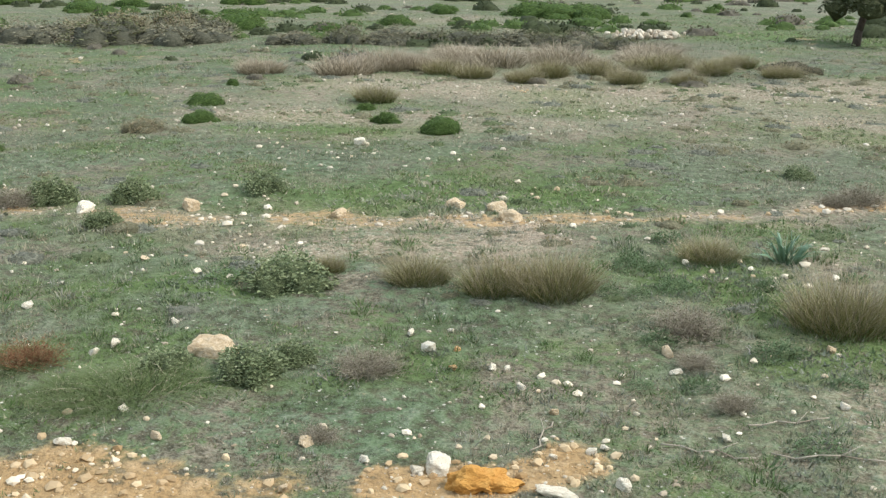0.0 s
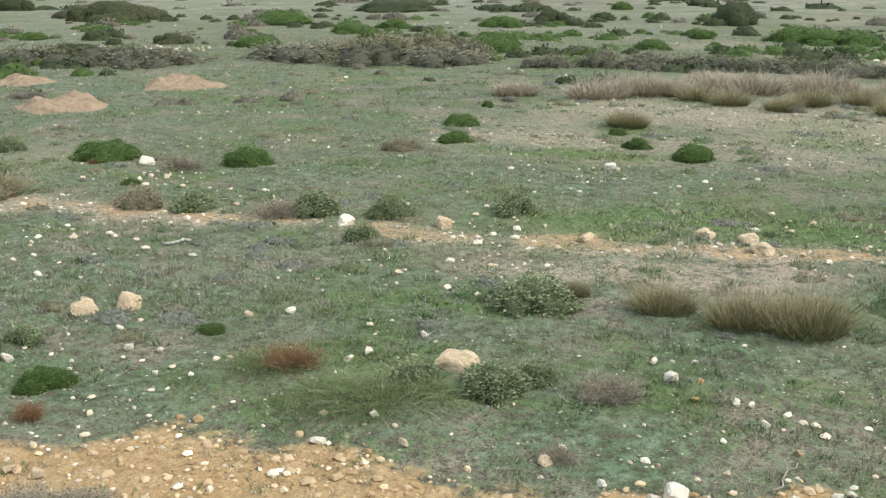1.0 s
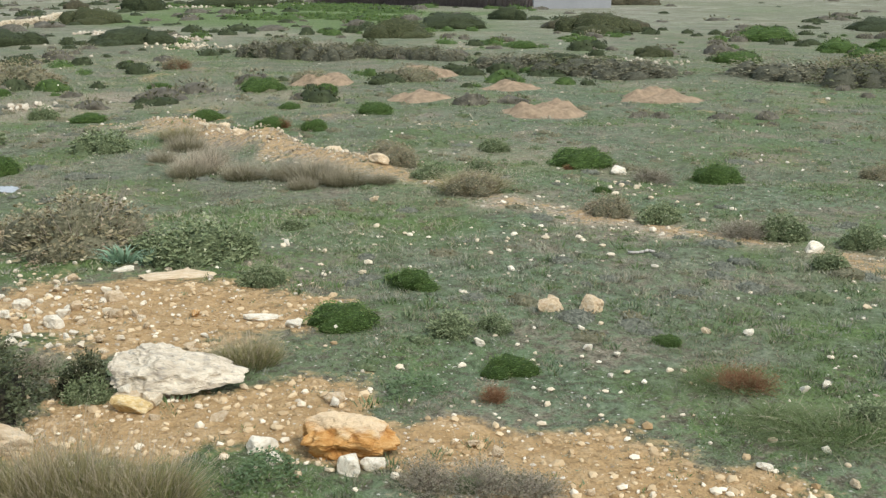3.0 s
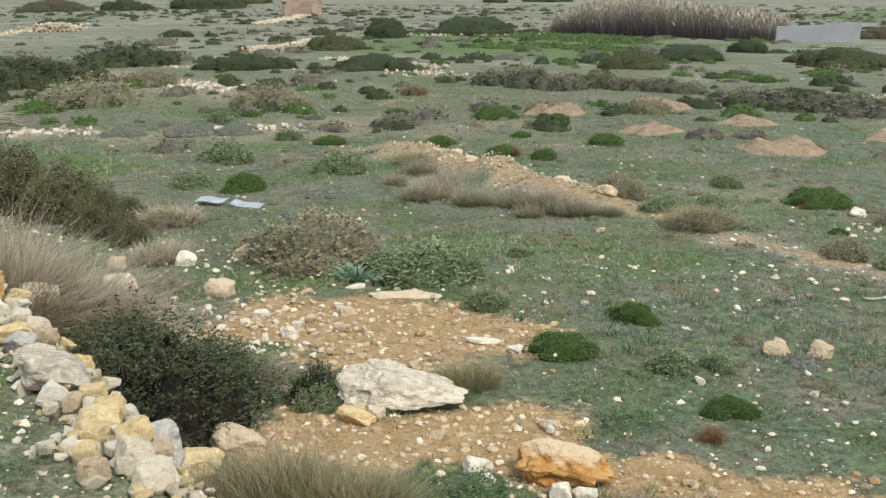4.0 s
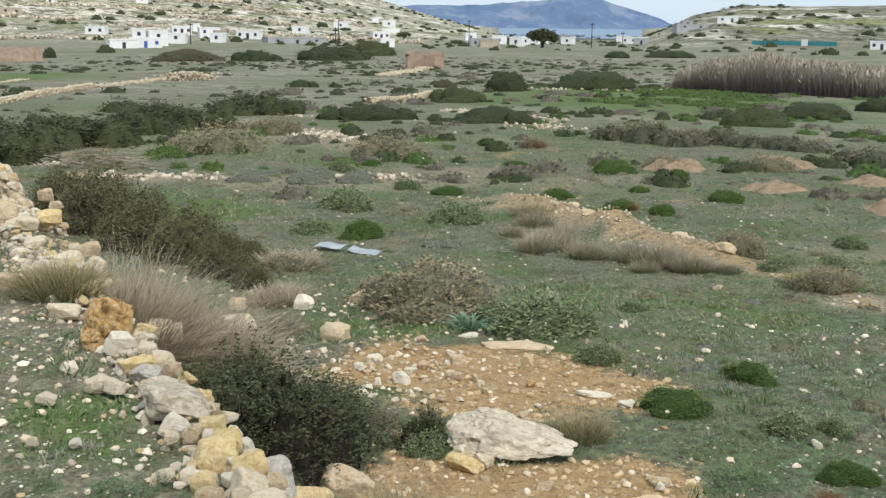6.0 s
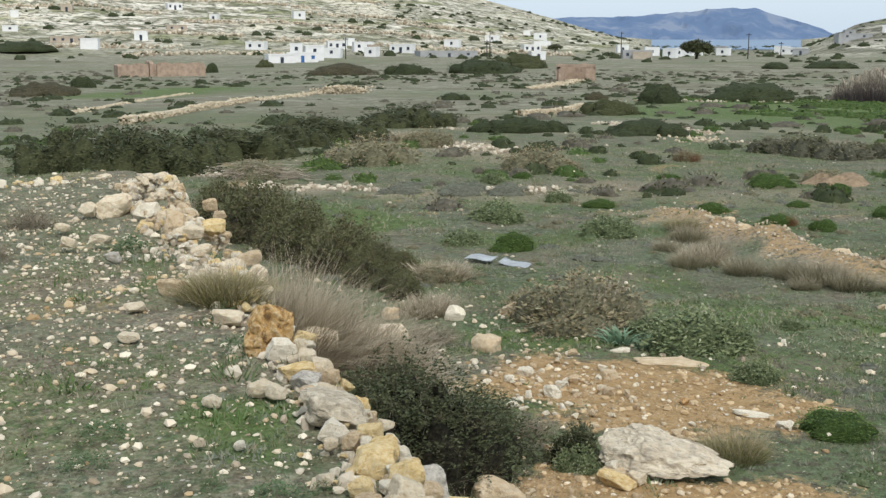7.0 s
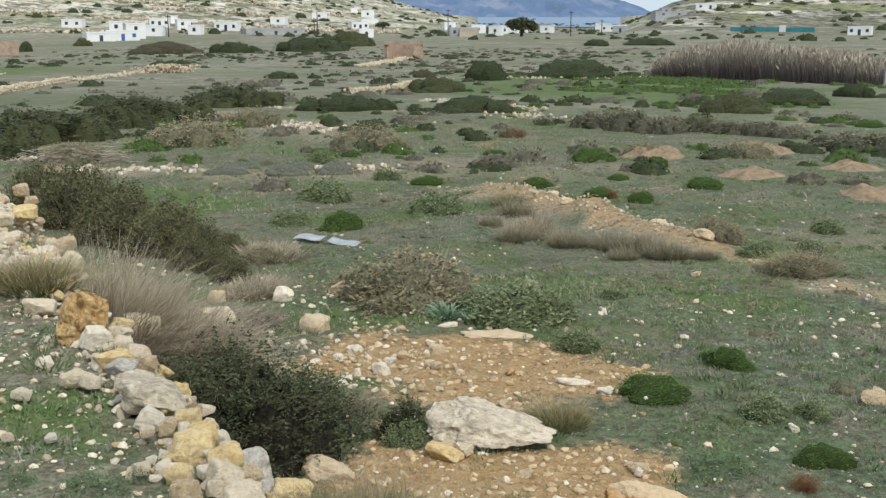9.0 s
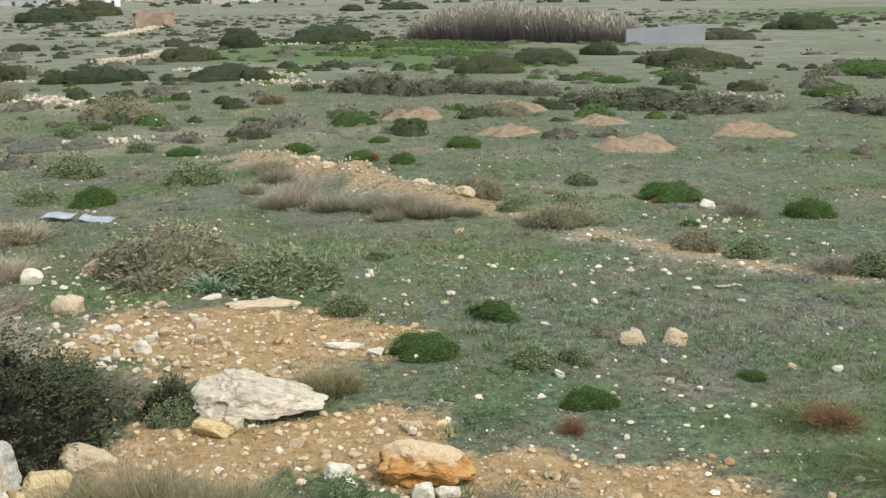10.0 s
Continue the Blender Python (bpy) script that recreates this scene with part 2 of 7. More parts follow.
    rock = n.mix(n.grey(n.noise(0.018, 5, 0.6, p), 0.5, 0.6, 0, 0.75), rock, (0.66, 0.59, 0.45))
    rock = n.mix(n.grey(n.noise(0.025, 4, 0.6, sq.outputs[0]), 0.5, 0.4, 0, 0.5), rock, (0.15, 0.16, 0.08))
    rock = n.mix(fs.outputs[1], rock, n.ramp(n.noise(0.2, 8, 0.7, sq.outputs[0]), [(0.40, (0.065, 0.062, 0.046)), (0.53, (0.15, 0.135, 0.105)), (0.66, (0.42, 0.385, 0.32))]))
    hz = n.add("ShaderNodeSeparateXYZ")
    n.link(p, hz.inputs[0])
    steps = n.math("SINE", n.math("ADD", n.math("MULTIPLY", hz.outputs[2], 1.5), n.math("MULTIPLY", n.noise(0.02, 4, 0.6, p), 16.0)), 0.0)
    rock = n.mix(n.math("MULTIPLY", n.grey(steps, 0.2, 0.9), n.grey(n.noise(0.012, 3, 0.5, p), 0.45, 0.55, 0, 0.7)), rock, (0.80, 0.74, 0.60))
    rock = n.mix(n.math("MULTIPLY", n.grey(steps, -0.3, -0.8), n.grey(n.noise(0.016, 3, 0.5, p), 0.45, 0.6, 0, 0.7)), rock, (0.25, 0.265, 0.10))
    scrub = n.grey(n.noise(0.3, 8, 0.7, p), 0.5, 0.56)
    rock = n.mix(n.math("MULTIPLY", scrub, 0.85), rock, (0.07, 0.075, 0.042))
    plain = n.ramp(n.noise(0.5, 8, 0.72, p), [(0.36, (0.14, 0.136, 0.092)), (0.5, (0.255, 0.235, 0.178)), (0.66, (0.41, 0.37, 0.29))])
    plain = n.mix(n.grey(n.noise(2.6, 6, 0.7, p), 0.50, 0.60, 0, 0.6), plain, (0.095, 0.11, 0.052))
    plain = n.mix(n.grey(n.noise(0.07, 6, 0.65, p), 0.48, 0.6, 0, 0.65), plain, (0.15, 0.128, 0.088))
    plain = n.mix(n.grey(n.noise(0.03, 4, 0.6, p), 0.48, 0.62, 0, 0.6), plain, (0.14, 0.16, 0.085))
    c = n.mix(n.math("MULTIPLY", fs.outputs[2], n.math("SUBTRACT", 0.8, n.math("MULTIPLY", parts.outputs[1], 0.7))), c, plain)
    c = n.mix(fs.outputs[0], c, rock)
    hz = n.math("ADD", n.math("MULTIPLY", fine, 0.5), n.math("ADD", mid, tuft))
    n.bump(hz, 1.0, 0.04)
    return n.colour(c)


def rock_material(name, stops, lichen_and_pits=(0.30, 0.29, 0.26), amount=0.5):
    n = Nodes(name, 0.9, 0.2)
    p = n.place()
    info = n.add("ShaderNodeObjectInfo")
    big, fine = n.noise(6, 6, 0.62, p, 0.4), n.noise(45, 5, 0.65, p)
    c = n.ramp(big, stops)
    c = n.mix(n.grey(fine, 0.5, 0.75, 0.0, 0.3), c, stops[0][1])
    c = n.mix(n.math("MULTIPLY", n.grey(n.noise(13, 5, 0.7, p), 0.52, 0.66), amount), c, lichen_and_pits)
    c = n.mix(n.grey(info.outputs["Random"], 0, 1, 0.0, 0.3), c, tuple(0.95 * q for q in stops[-1][1]))
    n.bump(n.math("ADD", big, n.math("MULTIPLY", fine, 0.5)), 0.8, 0.03)
    return n.colour(c)


def leaf_material(name, dark, light, rough=0.75, shift=0.35, brown=None):
    n = Nodes(name, rough, 0.15)
    geo = n.add("ShaderNodeNewGeometry")
    info = n.add("ShaderNodeObjectInfo")
    c = n.mix(geo.outputs["Random Per Island"], dark, light)
    c = n.mix(n.grey(info.outputs["Random"], 0, 1, 0, shift), c, tuple(1.35 * q for q in dark))
    c = n.mix(n.grey(n.noise(3.0, 3, 0.5, n.place()), 0.4, 0.7, 0, 0.35), c, light)
    if brown:
        c = n.mix(n.grey(n.noise(5.0, 4, 0.65, n.place()), 0.5, 0.68, 0, 0.75), c, brown)
    m = n.colour(c)
    n.bsdf.inputs["Subsurface Weight"].default_value = 0.0
    return m


def mass_material(name, dark, light, scale=26.0):
    """Close foliage seen as a whole: leaf tufts, gap shade painted dark between them."""
    n = Nodes(name, 0.85, 0.1)
    p = n.place()
    info = n.add("ShaderNodeObjectInfo")
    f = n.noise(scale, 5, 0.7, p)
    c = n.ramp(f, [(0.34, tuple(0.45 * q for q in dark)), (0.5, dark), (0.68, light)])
    c = n.mix(n.grey(n.noise(3.5, 3, 0.5, p), 0.4, 0.7, 0, 0.4), c, tuple(0.5 * (a + b) for a, b in zip(dark, light)))
    c = n.mix(n.grey(info.outputs["Random"], 0, 1, 0, 0.3), c, tuple(1.3 * q for q in dark))
    n.bump(f, 1.0, 0.03)
    return n.colour(c)


def blade_material(name, low, mid, tip, tipat=0.55):
    """Grass: the colour runs from the green foot of each blade to its dry tip."""
    n = Nodes(name, 0.7, 0.2)
    geo = n.add("ShaderNodeNewGeometry")
    uv = n.add("ShaderNodeUVMap")
    uv.uv_map = "along"
    sep = n.add("ShaderNodeSeparateXYZ")
    n.link(uv.outputs[0], sep.inputs[0])
    u = n.math("ADD", sep.outputs[1], n.math("MULTIPLY", n.math("SUBTRACT", geo.outputs["Random Per Island"], 0.5), 0.4))
    c = n.ramp(u, [(0.05, low), (tipat * 0.7, mid), (min(1.0, tipat + 0.3), tip)])
    dull = tuple(0.5 * q for q in mid)
    c = n.mix(n.grey(geo.outputs["Random Per Island"], 0.5, 1, 0, 0.55), c, dull)
    return n.colour(c)


def turf_blades(name, grey, fresh, straw, dark):
    """Pasture: grey-green herbs, patches of fresh grass and dry blades, mixed tuft by tuft."""
    n = Nodes(name, 0.8, 0.15)
    geo = n.add("ShaderNodeNewGeometry")
    p = n.place()
    blend = n.math("ADD", n.math("MULTIPLY", n.noise(0.5, 5, 0.6, p), 0.55), n.math("MULTIPLY", n.noise(4.5, 3, 0.6, p), 0.45))
    c = n.mix(n.grey(blend, 0.46, 0.54), grey, fresh)
    c = n.mix(n.grey(n.noise(9, 3, 0.6, p), 0.52, 0.66, 0, 0.75), c, dark)
    c = n.mix(n.grey(geo.outputs["Random Per Island"], 0.4, 1, 0, 0.55), c, tuple(1.25 * q for q in grey))
    dry = n.math("ADD", n.math("MULTIPLY", n.noise(1.1, 4, 0.6, p), 0.6), n.math("MULTIPLY", geo.outputs["Random Per Island"], 0.35))
    c = n.mix(n.grey(dry, 0.53, 0.66, 0, 0.8), c, straw)
    return n.colour(c)


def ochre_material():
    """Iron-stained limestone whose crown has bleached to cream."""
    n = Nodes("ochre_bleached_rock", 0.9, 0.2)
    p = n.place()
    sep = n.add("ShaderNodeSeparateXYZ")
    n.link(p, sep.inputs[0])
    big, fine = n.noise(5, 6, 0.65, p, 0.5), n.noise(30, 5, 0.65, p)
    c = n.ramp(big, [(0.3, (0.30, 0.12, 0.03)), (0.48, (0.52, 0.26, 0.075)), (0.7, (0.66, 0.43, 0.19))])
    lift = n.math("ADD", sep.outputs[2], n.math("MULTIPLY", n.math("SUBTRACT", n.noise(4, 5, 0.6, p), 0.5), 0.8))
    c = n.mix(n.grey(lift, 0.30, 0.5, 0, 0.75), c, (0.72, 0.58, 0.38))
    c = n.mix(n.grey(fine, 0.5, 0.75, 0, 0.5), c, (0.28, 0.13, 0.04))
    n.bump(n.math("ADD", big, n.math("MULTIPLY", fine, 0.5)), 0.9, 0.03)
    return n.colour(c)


def plain_material(name, c, rough=0.8, vary=0.25, scale=3.0, spec=0.2):
    n = Nodes(name, rough, spec)
    p = n.place()
    dark = tuple(q * (1 - vary) for q in c)
    k = n.mix(n.grey(n.noise(scale, 5, 0.6, p), 0.3, 0.7), c, dark)
    k = n.mix(n.grey(n.noise(scale * 9, 4, 0.6, p), 0.5, 0.8, 0, 0.4), k, tuple(q * 0.7 for q in c))
    n.bump(n.noise(scale * 8, 4, 0.6, p), 0.25, 0.01)
    return n.colour(k)


M_GROUND = ground_material()
M_PALE = rock_material("pale_limestone", [(0.3, (0.50, 0.35, 0.19)), (0.44, (0.75, 0.61, 0.41)), (0.7, (0.85, 0.75, 0.57))], (0.40, 0.33, 0.24), 0.35)
M_WHITE = rock_material("white_limestone", [(0.3, (0.60, 0.47, 0.30)), (0.46, (0.82, 0.72, 0.54)), (0.7, (0.90, 0.83, 0.68))], (0.52, 0.45, 0.34), 0.25)
M_TAN = rock_material("tan_limestone", [(0.3, (0.40, 0.25, 0.125)), (0.46, (0.60, 0.44, 0.26)), (0.7, (0.73, 0.61, 0.43))], (0.44, 0.36, 0.25), 0.3)
M_YELLOW = rock_material("yellow_limestone", [(0.3, (0.48, 0.28, 0.08)), (0.46, (0.75, 0.53, 0.22)), (0.7, (0.86, 0.71, 0.43))], (0.82, 0.73, 0.55), 0.55)
M_ORANGE = rock_material("ochre_rock", [(0.3, (0.36, 0.15, 0.04)), (0.46, (0.56, 0.30, 0.095)), (0.7, (0.68, 0.50, 0.28))], (0.72, 0.64, 0.50), 0.8)
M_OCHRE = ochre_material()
M_PITTED = rock_material("pitted_ochre_rock", [(0.38, (0.14, 0.065, 0.02)), (0.47, (0.50, 0.28, 0.085)), (0.66, (0.72, 0.52, 0.27))], (0.76, 0.68, 0.52), 0.5)
M_GREYROCK = rock_material("grey_weathered_stone", [(0.3, (0.24, 0.21, 0.175)), (0.46, (0.48, 0.43, 0.35)), (0.7, (0.72, 0.66, 0.56))], (0.78, 0.73, 0.63), 0.6)
# second colour: grey lichen, darkened to stand for the shade in pits
M_BOULDER = rock_material("weathered_limestone", [(0.32, (0.25, 0.205, 0.15)), (0.45, (0.50, 0.415, 0.295)), (0.66, (0.74, 0.65, 0.49))], (0.24, 0.22, 0.185), 0.9)
M_LENTISK = leaf_material("dark_leaves", (0.022, 0.030, 0.012), (0.115, 0.128, 0.062), 0.55, brown=(0.085, 0.065, 0.034))
M_MASTIC = leaf_material("olive_brown_leaves", (0.052, 0.058, 0.024), (0.165, 0.165, 0.075), 0.6, brown=(0.15, 0.115, 0.065))
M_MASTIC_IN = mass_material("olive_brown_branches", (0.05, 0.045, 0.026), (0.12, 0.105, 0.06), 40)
# near-black colour stands for the shade inside evergreen shrubs
M_SHADED_IN = mass_material("shade_painted_branches", (0.022, 0.020, 0.013), (0.06, 0.055, 0.032), 40)
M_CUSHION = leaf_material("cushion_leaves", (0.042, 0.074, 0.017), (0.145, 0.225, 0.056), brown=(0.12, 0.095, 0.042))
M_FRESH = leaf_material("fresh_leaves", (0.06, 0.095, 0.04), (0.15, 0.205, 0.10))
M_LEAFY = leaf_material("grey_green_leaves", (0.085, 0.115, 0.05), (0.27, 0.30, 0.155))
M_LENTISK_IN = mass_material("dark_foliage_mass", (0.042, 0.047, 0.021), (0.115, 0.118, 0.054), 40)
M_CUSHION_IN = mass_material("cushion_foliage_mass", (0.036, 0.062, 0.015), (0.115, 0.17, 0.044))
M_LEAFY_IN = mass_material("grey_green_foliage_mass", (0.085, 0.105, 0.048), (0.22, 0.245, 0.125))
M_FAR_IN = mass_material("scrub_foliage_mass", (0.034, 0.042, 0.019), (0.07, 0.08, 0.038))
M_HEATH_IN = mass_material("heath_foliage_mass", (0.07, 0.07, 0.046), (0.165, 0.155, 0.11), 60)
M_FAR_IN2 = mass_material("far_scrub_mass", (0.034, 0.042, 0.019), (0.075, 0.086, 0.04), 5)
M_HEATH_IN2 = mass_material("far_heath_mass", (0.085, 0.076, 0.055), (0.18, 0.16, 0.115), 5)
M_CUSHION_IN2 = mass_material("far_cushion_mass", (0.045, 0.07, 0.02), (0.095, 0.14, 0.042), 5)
M_PLUME = leaf_material("reed_plumes", (0.24, 0.20, 0.15), (0.50, 0.44, 0.34), 0.9)
M_OLIVE = leaf_material("olive_scrub_leaves", (0.13, 0.112, 0.052), (0.34, 0.29, 0.175), brown=(0.30, 0.22, 0.15))
M_OLIVE_IN = mass_material("olive_foliage_mass", (0.115, 0.108, 0.062), (0.26, 0.235, 0.15))
M_GREYLEAF = leaf_material("grey_leaves", (0.135, 0.14, 0.10), (0.28, 0.275, 0.205))
M_GREYLEAF_IN = mass_material("grey_foliage_mass", (0.115, 0.118, 0.085), (0.25, 0.245, 0.185))
M_ORANGE_EARTH = rock_material("orange_earth", [(0.3, (0.40, 0.16, 0.03)), (0.46, (0.56, 0.26, 0.055)), (0.7, (0.66, 0.36, 0.10))], (0.60, 0.36, 0.12), 0.3)
M_TIPS = leaf_material("pale_shoot_tips", (0.22, 0.23, 0.13), (0.40, 0.40, 0.26))
M_FARLEAF = leaf_material("scrub_leaves", (0.028, 0.036, 0.015), (0.075, 0.085, 0.038))
M_HEATH = leaf_material("brown_scrub_leaves", (0.10, 0.095, 0.052), (0.27, 0.245, 0.16))
M_TWIG = leaf_material("dead_twigs", (0.19, 0.155, 0.11), (0.42, 0.365, 0.28), 0.85)
M_RUST = leaf_material("rusty_twigs", (0.13, 0.065, 0.03), (0.27, 0.145, 0.075), 0.8)
M_TUSSOCK = blade_material("tussock_blades", (0.05, 0.072, 0.018), (0.18, 0.172, 0.055), (0.40, 0.33, 0.19), 0.6)
M_STRAW = blade_material("straw_blades", (0.13, 0.108, 0.064), (0.32, 0.262, 0.172), (0.52, 0.44, 0.325))
M_BANKGRASS = blade_material("bank_grass_blades", (0.075, 0.078, 0.03), (0.23, 0.202, 0.12), (0.45, 0.385, 0.28), 0.6)
M_LOWGRASS = blade_material("green_clump_blades", (0.05, 0.075, 0.02), (0.115, 0.155, 0.05), (0.22, 0.23, 0.12), 0.8)
M_SQUILL = blade_material("strap_leaves", (0.09, 0.15, 0.08), (0.19, 0.29, 0.18), (0.30, 0.40, 0.28), 0.8)
M_REED = blade_material("reed_stems", (0.10, 0.08, 0.076), (0.18, 0.148, 0.128), (0.40, 0.345, 0.26), 0.74)
M_TURF = turf_blades("turf_blades", (0.205, 0.218, 0.165), (0.105, 0.162, 0.048), (0.34, 0.275, 0.185), (0.078, 0.10, 0.044))
# paler turf colours for the pasture farther off
M_TURF_PALE = turf_blades("paler_turf_blades", (0.265, 0.265, 0.19), (0.14, 0.19, 0.064), (0.39, 0.33, 0.225), (0.122, 0.14, 0.066))
M_LOWTUFT = turf_blades("green_herb_blades", (0.15, 0.195, 0.105), (0.095, 0.158, 0.045), (0.28, 0.25, 0.15), (0.06, 0.095, 0.034))
M_GREYTUFT = turf_blades("grey_herb_blades", (0.25, 0.25, 0.20), (0.21, 0.225, 0.15), (0.36, 0.31, 0.22), (0.13, 0.13, 0.09))
M_MOUND = plain_material("dug_earth", (0.345, 0.25, 0.16), 0.95, 0.5, 7.0, 0.05)
M_BARK = plain_material("bark", (0.11, 0.085, 0.065), 0.95, 0.5, 14.0, 0.1)
M_STICK = plain_material("bleached_wood", (0.46, 0.42, 0.36), 0.85, 0.3, 20.0, 0.1)
M_SHEET = plain_material("weathered_sheet_metal", (0.44, 0.46, 0.46), 0.6, 0.4, 5.0, 0.4)
M_PLASTER = plain_material("white_plaster", (0.80, 0.79, 0.76), 0.9, 0.12, 0.6, 0.1)
M_BEIGE = plain_material("beige_plaster", (0.52, 0.44, 0.34), 0.9, 0.3, 0.6, 0.1)
M_CEMENT = plain_material("grey_cement", (0.42, 0.42, 0.41), 0.9, 0.25, 0.5, 0.1)
M_GLASS = plain_material("dark_window", (0.03, 0.04, 0.06), 0.3, 0.2, 1.0, 0.5)
M_BLUE = plain_material("blue_painted_wood", (0.06, 0.15, 0.36), 0.6, 0.2, 1.0)
M_RUIN = plain_material("rubble_masonry", (0.46, 0.34, 0.25), 0.95, 0.45, 1.4, 0.1)
M_NET = plain_material("turquoise_netting", (0.07, 0.26, 0.28), 0.8, 0.25, 0.4, 0.1)
M_POLE = plain_material("tarred_pole", (0.07, 0.06, 0.055), 0.9, 0.3, 3.0)
M_GRAVEL = leaf_material("loose_gravel", (0.27, 0.21, 0.135), (0.64, 0.565, 0.44), 0.9, shift=0.05)
M_STRAY = leaf_material("stray_stones", (0.42, 0.31, 0.18), (0.76, 0.67, 0.51), 0.9, shift=0.05)
M_CLOD = leaf_material("earth_clods", (0.27, 0.17, 0.075), (0.60, 0.46, 0.28), 0.95, shift=0.05)


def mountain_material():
    n = Nodes("far_mountain_haze_glow", 1.0, 0.0)
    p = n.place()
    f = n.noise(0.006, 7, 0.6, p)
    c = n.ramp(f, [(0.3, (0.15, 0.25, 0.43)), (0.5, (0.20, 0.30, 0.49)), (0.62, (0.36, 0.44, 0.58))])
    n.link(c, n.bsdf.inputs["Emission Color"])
    n.bsdf.inputs["Emission Strength"].default_value = 0.70     # haze painted in as a blue glow: airlight over the water
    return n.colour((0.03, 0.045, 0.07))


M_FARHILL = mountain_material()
M_WATER = plain_material("pale_sea", (0.21, 0.28, 0.36), 0.6, 0.1, 0.01, 0.15)

# ---------------------------------------------------------------- builders


def mesh_of(name, verts, faces, material, along=None, smooth=False):
    me = bpy.data.meshes.new(name)
    me.from_pydata(np.asarray(verts, float).tolist(), [], [list(f) for f in (faces.tolist() if hasattr(faces, "tolist") else faces)])
    me.materials.append(material)
    if along is not None:
        layer = me.uv_layers.new(name="along")
        idx = np.empty(len(me.loops), dtype=np.int32)
        me.loops.foreach_get("vertex_index", idx)
        uv = np.zeros((len(idx), 2), dtype=np.float32)
        uv[:, 1] = np.asarray(along)[idx]
        layer.data.foreach_set("uv", uv.ravel())
    if smooth:
        me.polygons.foreach_set("use_smooth", [True] * len(me.polygons))
    me.update()
    return me


def part(name, data, parent, label="", kind=""):
    ob = new(name, data)
    ob.parent = parent
    return tagged(ob, label, kind=kind)


def from_bm(name, bm, material, smooth=False):
    me = bpy.data.meshes.new(name)
    bm.to_mesh(me)
    bm.free()
    me.materials.append(material)
    if smooth:
        me.polygons.foreach_set("use_smooth", [True] * len(me.polygons))
    return me


def turned(vec, n):
    """A unit vector square to each given one."""
    ref = rng.normal(size=(n, 3))
    s = np.cross(vec, ref)
    return s / (np.linalg.norm(s, axis=1, keepdims=True) + 1e-9)


def leaves(at, out, length, width, fold=0.25):
    """Small folded leaves at the given points: four corners, two faces each."""
    n = len(at)
    out = out / (np.linalg.norm(out, axis=1, keepdims=True) + 1e-9)
    side = turned(out, n)
    up = np.cross(out, side)
    ln, wd = np.broadcast_to(length, n)[:, None], np.broadcast_to(width, n)[:, None]
    a = at
    b = at + out * ln * 0.5 + side * wd * 0.5 + up * wd * fold
    c = at + out * ln
    d = at + out * ln * 0.5 - side * wd * 0.5 + up * wd * fold
    verts = np.stack([a, b, c, d], 1).reshape(-1, 3)
    k = np.arange(n)[:, None] * 4
    faces = np.concatenate([k + [0, 1, 2], k + [0, 2, 3]], 0)
    return verts, faces


def blades(foot, lean, length, width, droop=0.35):
    """Grass blades in two sections, bending over with their length."""
    n = len(foot)
    ln, wd = np.broadcast_to(length, n)[:, None], np.broadcast_to(width, n)[:, None]
    lean = lean / np.linalg.norm(lean, axis=1, keepdims=True)
    side = turned(lean, n)
    side[:, 2] *= 0.3
    flat = lean * [1, 1, 0]
    down = np.array([0, 0, -1.0])
    rows, alongs = [], []
    for u in (0.0, 0.55):
        mid = foot + lean * ln * u + (flat * 0.6 + down) * ln * droop * u * u
        w = wd * (1 - 0.4 * u) * 0.5
        rows += [mid - side * w, mid + side * w]
        alongs += [u, u]
    rows.append(foot + lean * ln + (flat * 0.6 + down) * ln * droop)
    alongs.append(1.0)
    verts = np.stack(rows, 1).reshape(-1, 3)
    k = np.arange(n)[:, None] * 5
    faces = np.concatenate([k + f for f in ([0, 1, 3], [0, 3, 2], [2, 3, 4])], 0)
    return verts, faces, np.tile(alongs, n)


def sticks(foot, tip, thick):
    """Thin three-sided twigs from foot to tip."""
    n = len(foot)
    d = tip - foot
    s = turned(d, n)
    u = np.cross(d, s)
    u /= np.linalg.norm(u, axis=1, keepdims=True) + 1e-9
    th = np.broadcast_to(thick, n)[:, None]
    ring = [foot + (s * math.cos(q) + u * math.sin(q)) * th for q in (0, 2.094, 4.189)]
    verts = np.stack(ring + [tip], 1).reshape(-1, 3)
    k = np.arange(n)[:, None] * 4
    faces = np.concatenate([k + f for f in ([0, 1, 3], [1, 2, 3], [2, 0, 3])], 0)
    return verts, faces


def dome_dirs(n, flat=0.0):
    d = rng.normal(size=(n, 3))
    d /= np.linalg.norm(d, axis=1, keepdims=True)
    d[:, 2] = np.abs(d[:, 2]) * (1 - flat)
    return d


def lobes(count, spread=0.33, low=0.16, high=0.26, tall=0.75):
    """Rounded masses of which a crown is made, for a plant 1 wide and about 0.8 tall."""
    out = [(0.0, 0.0, tall * 0.45, high * 1.25)]
    for k in range(count - 1):
        a = 2.4 * k + rng.uniform(-0.4, 0.4)
        r = spread * math.sqrt(rng.uniform(0.15, 1.0))
        size = rng.uniform(low, high)
        out.append((r * math.cos(a), r * math.sin(a), max(size * 0.55, tall * (0.62 - 1.2 * r * r / spread / 1.6) * rng.uniform(0.55, 1.05)), size))
    return np.array(out)


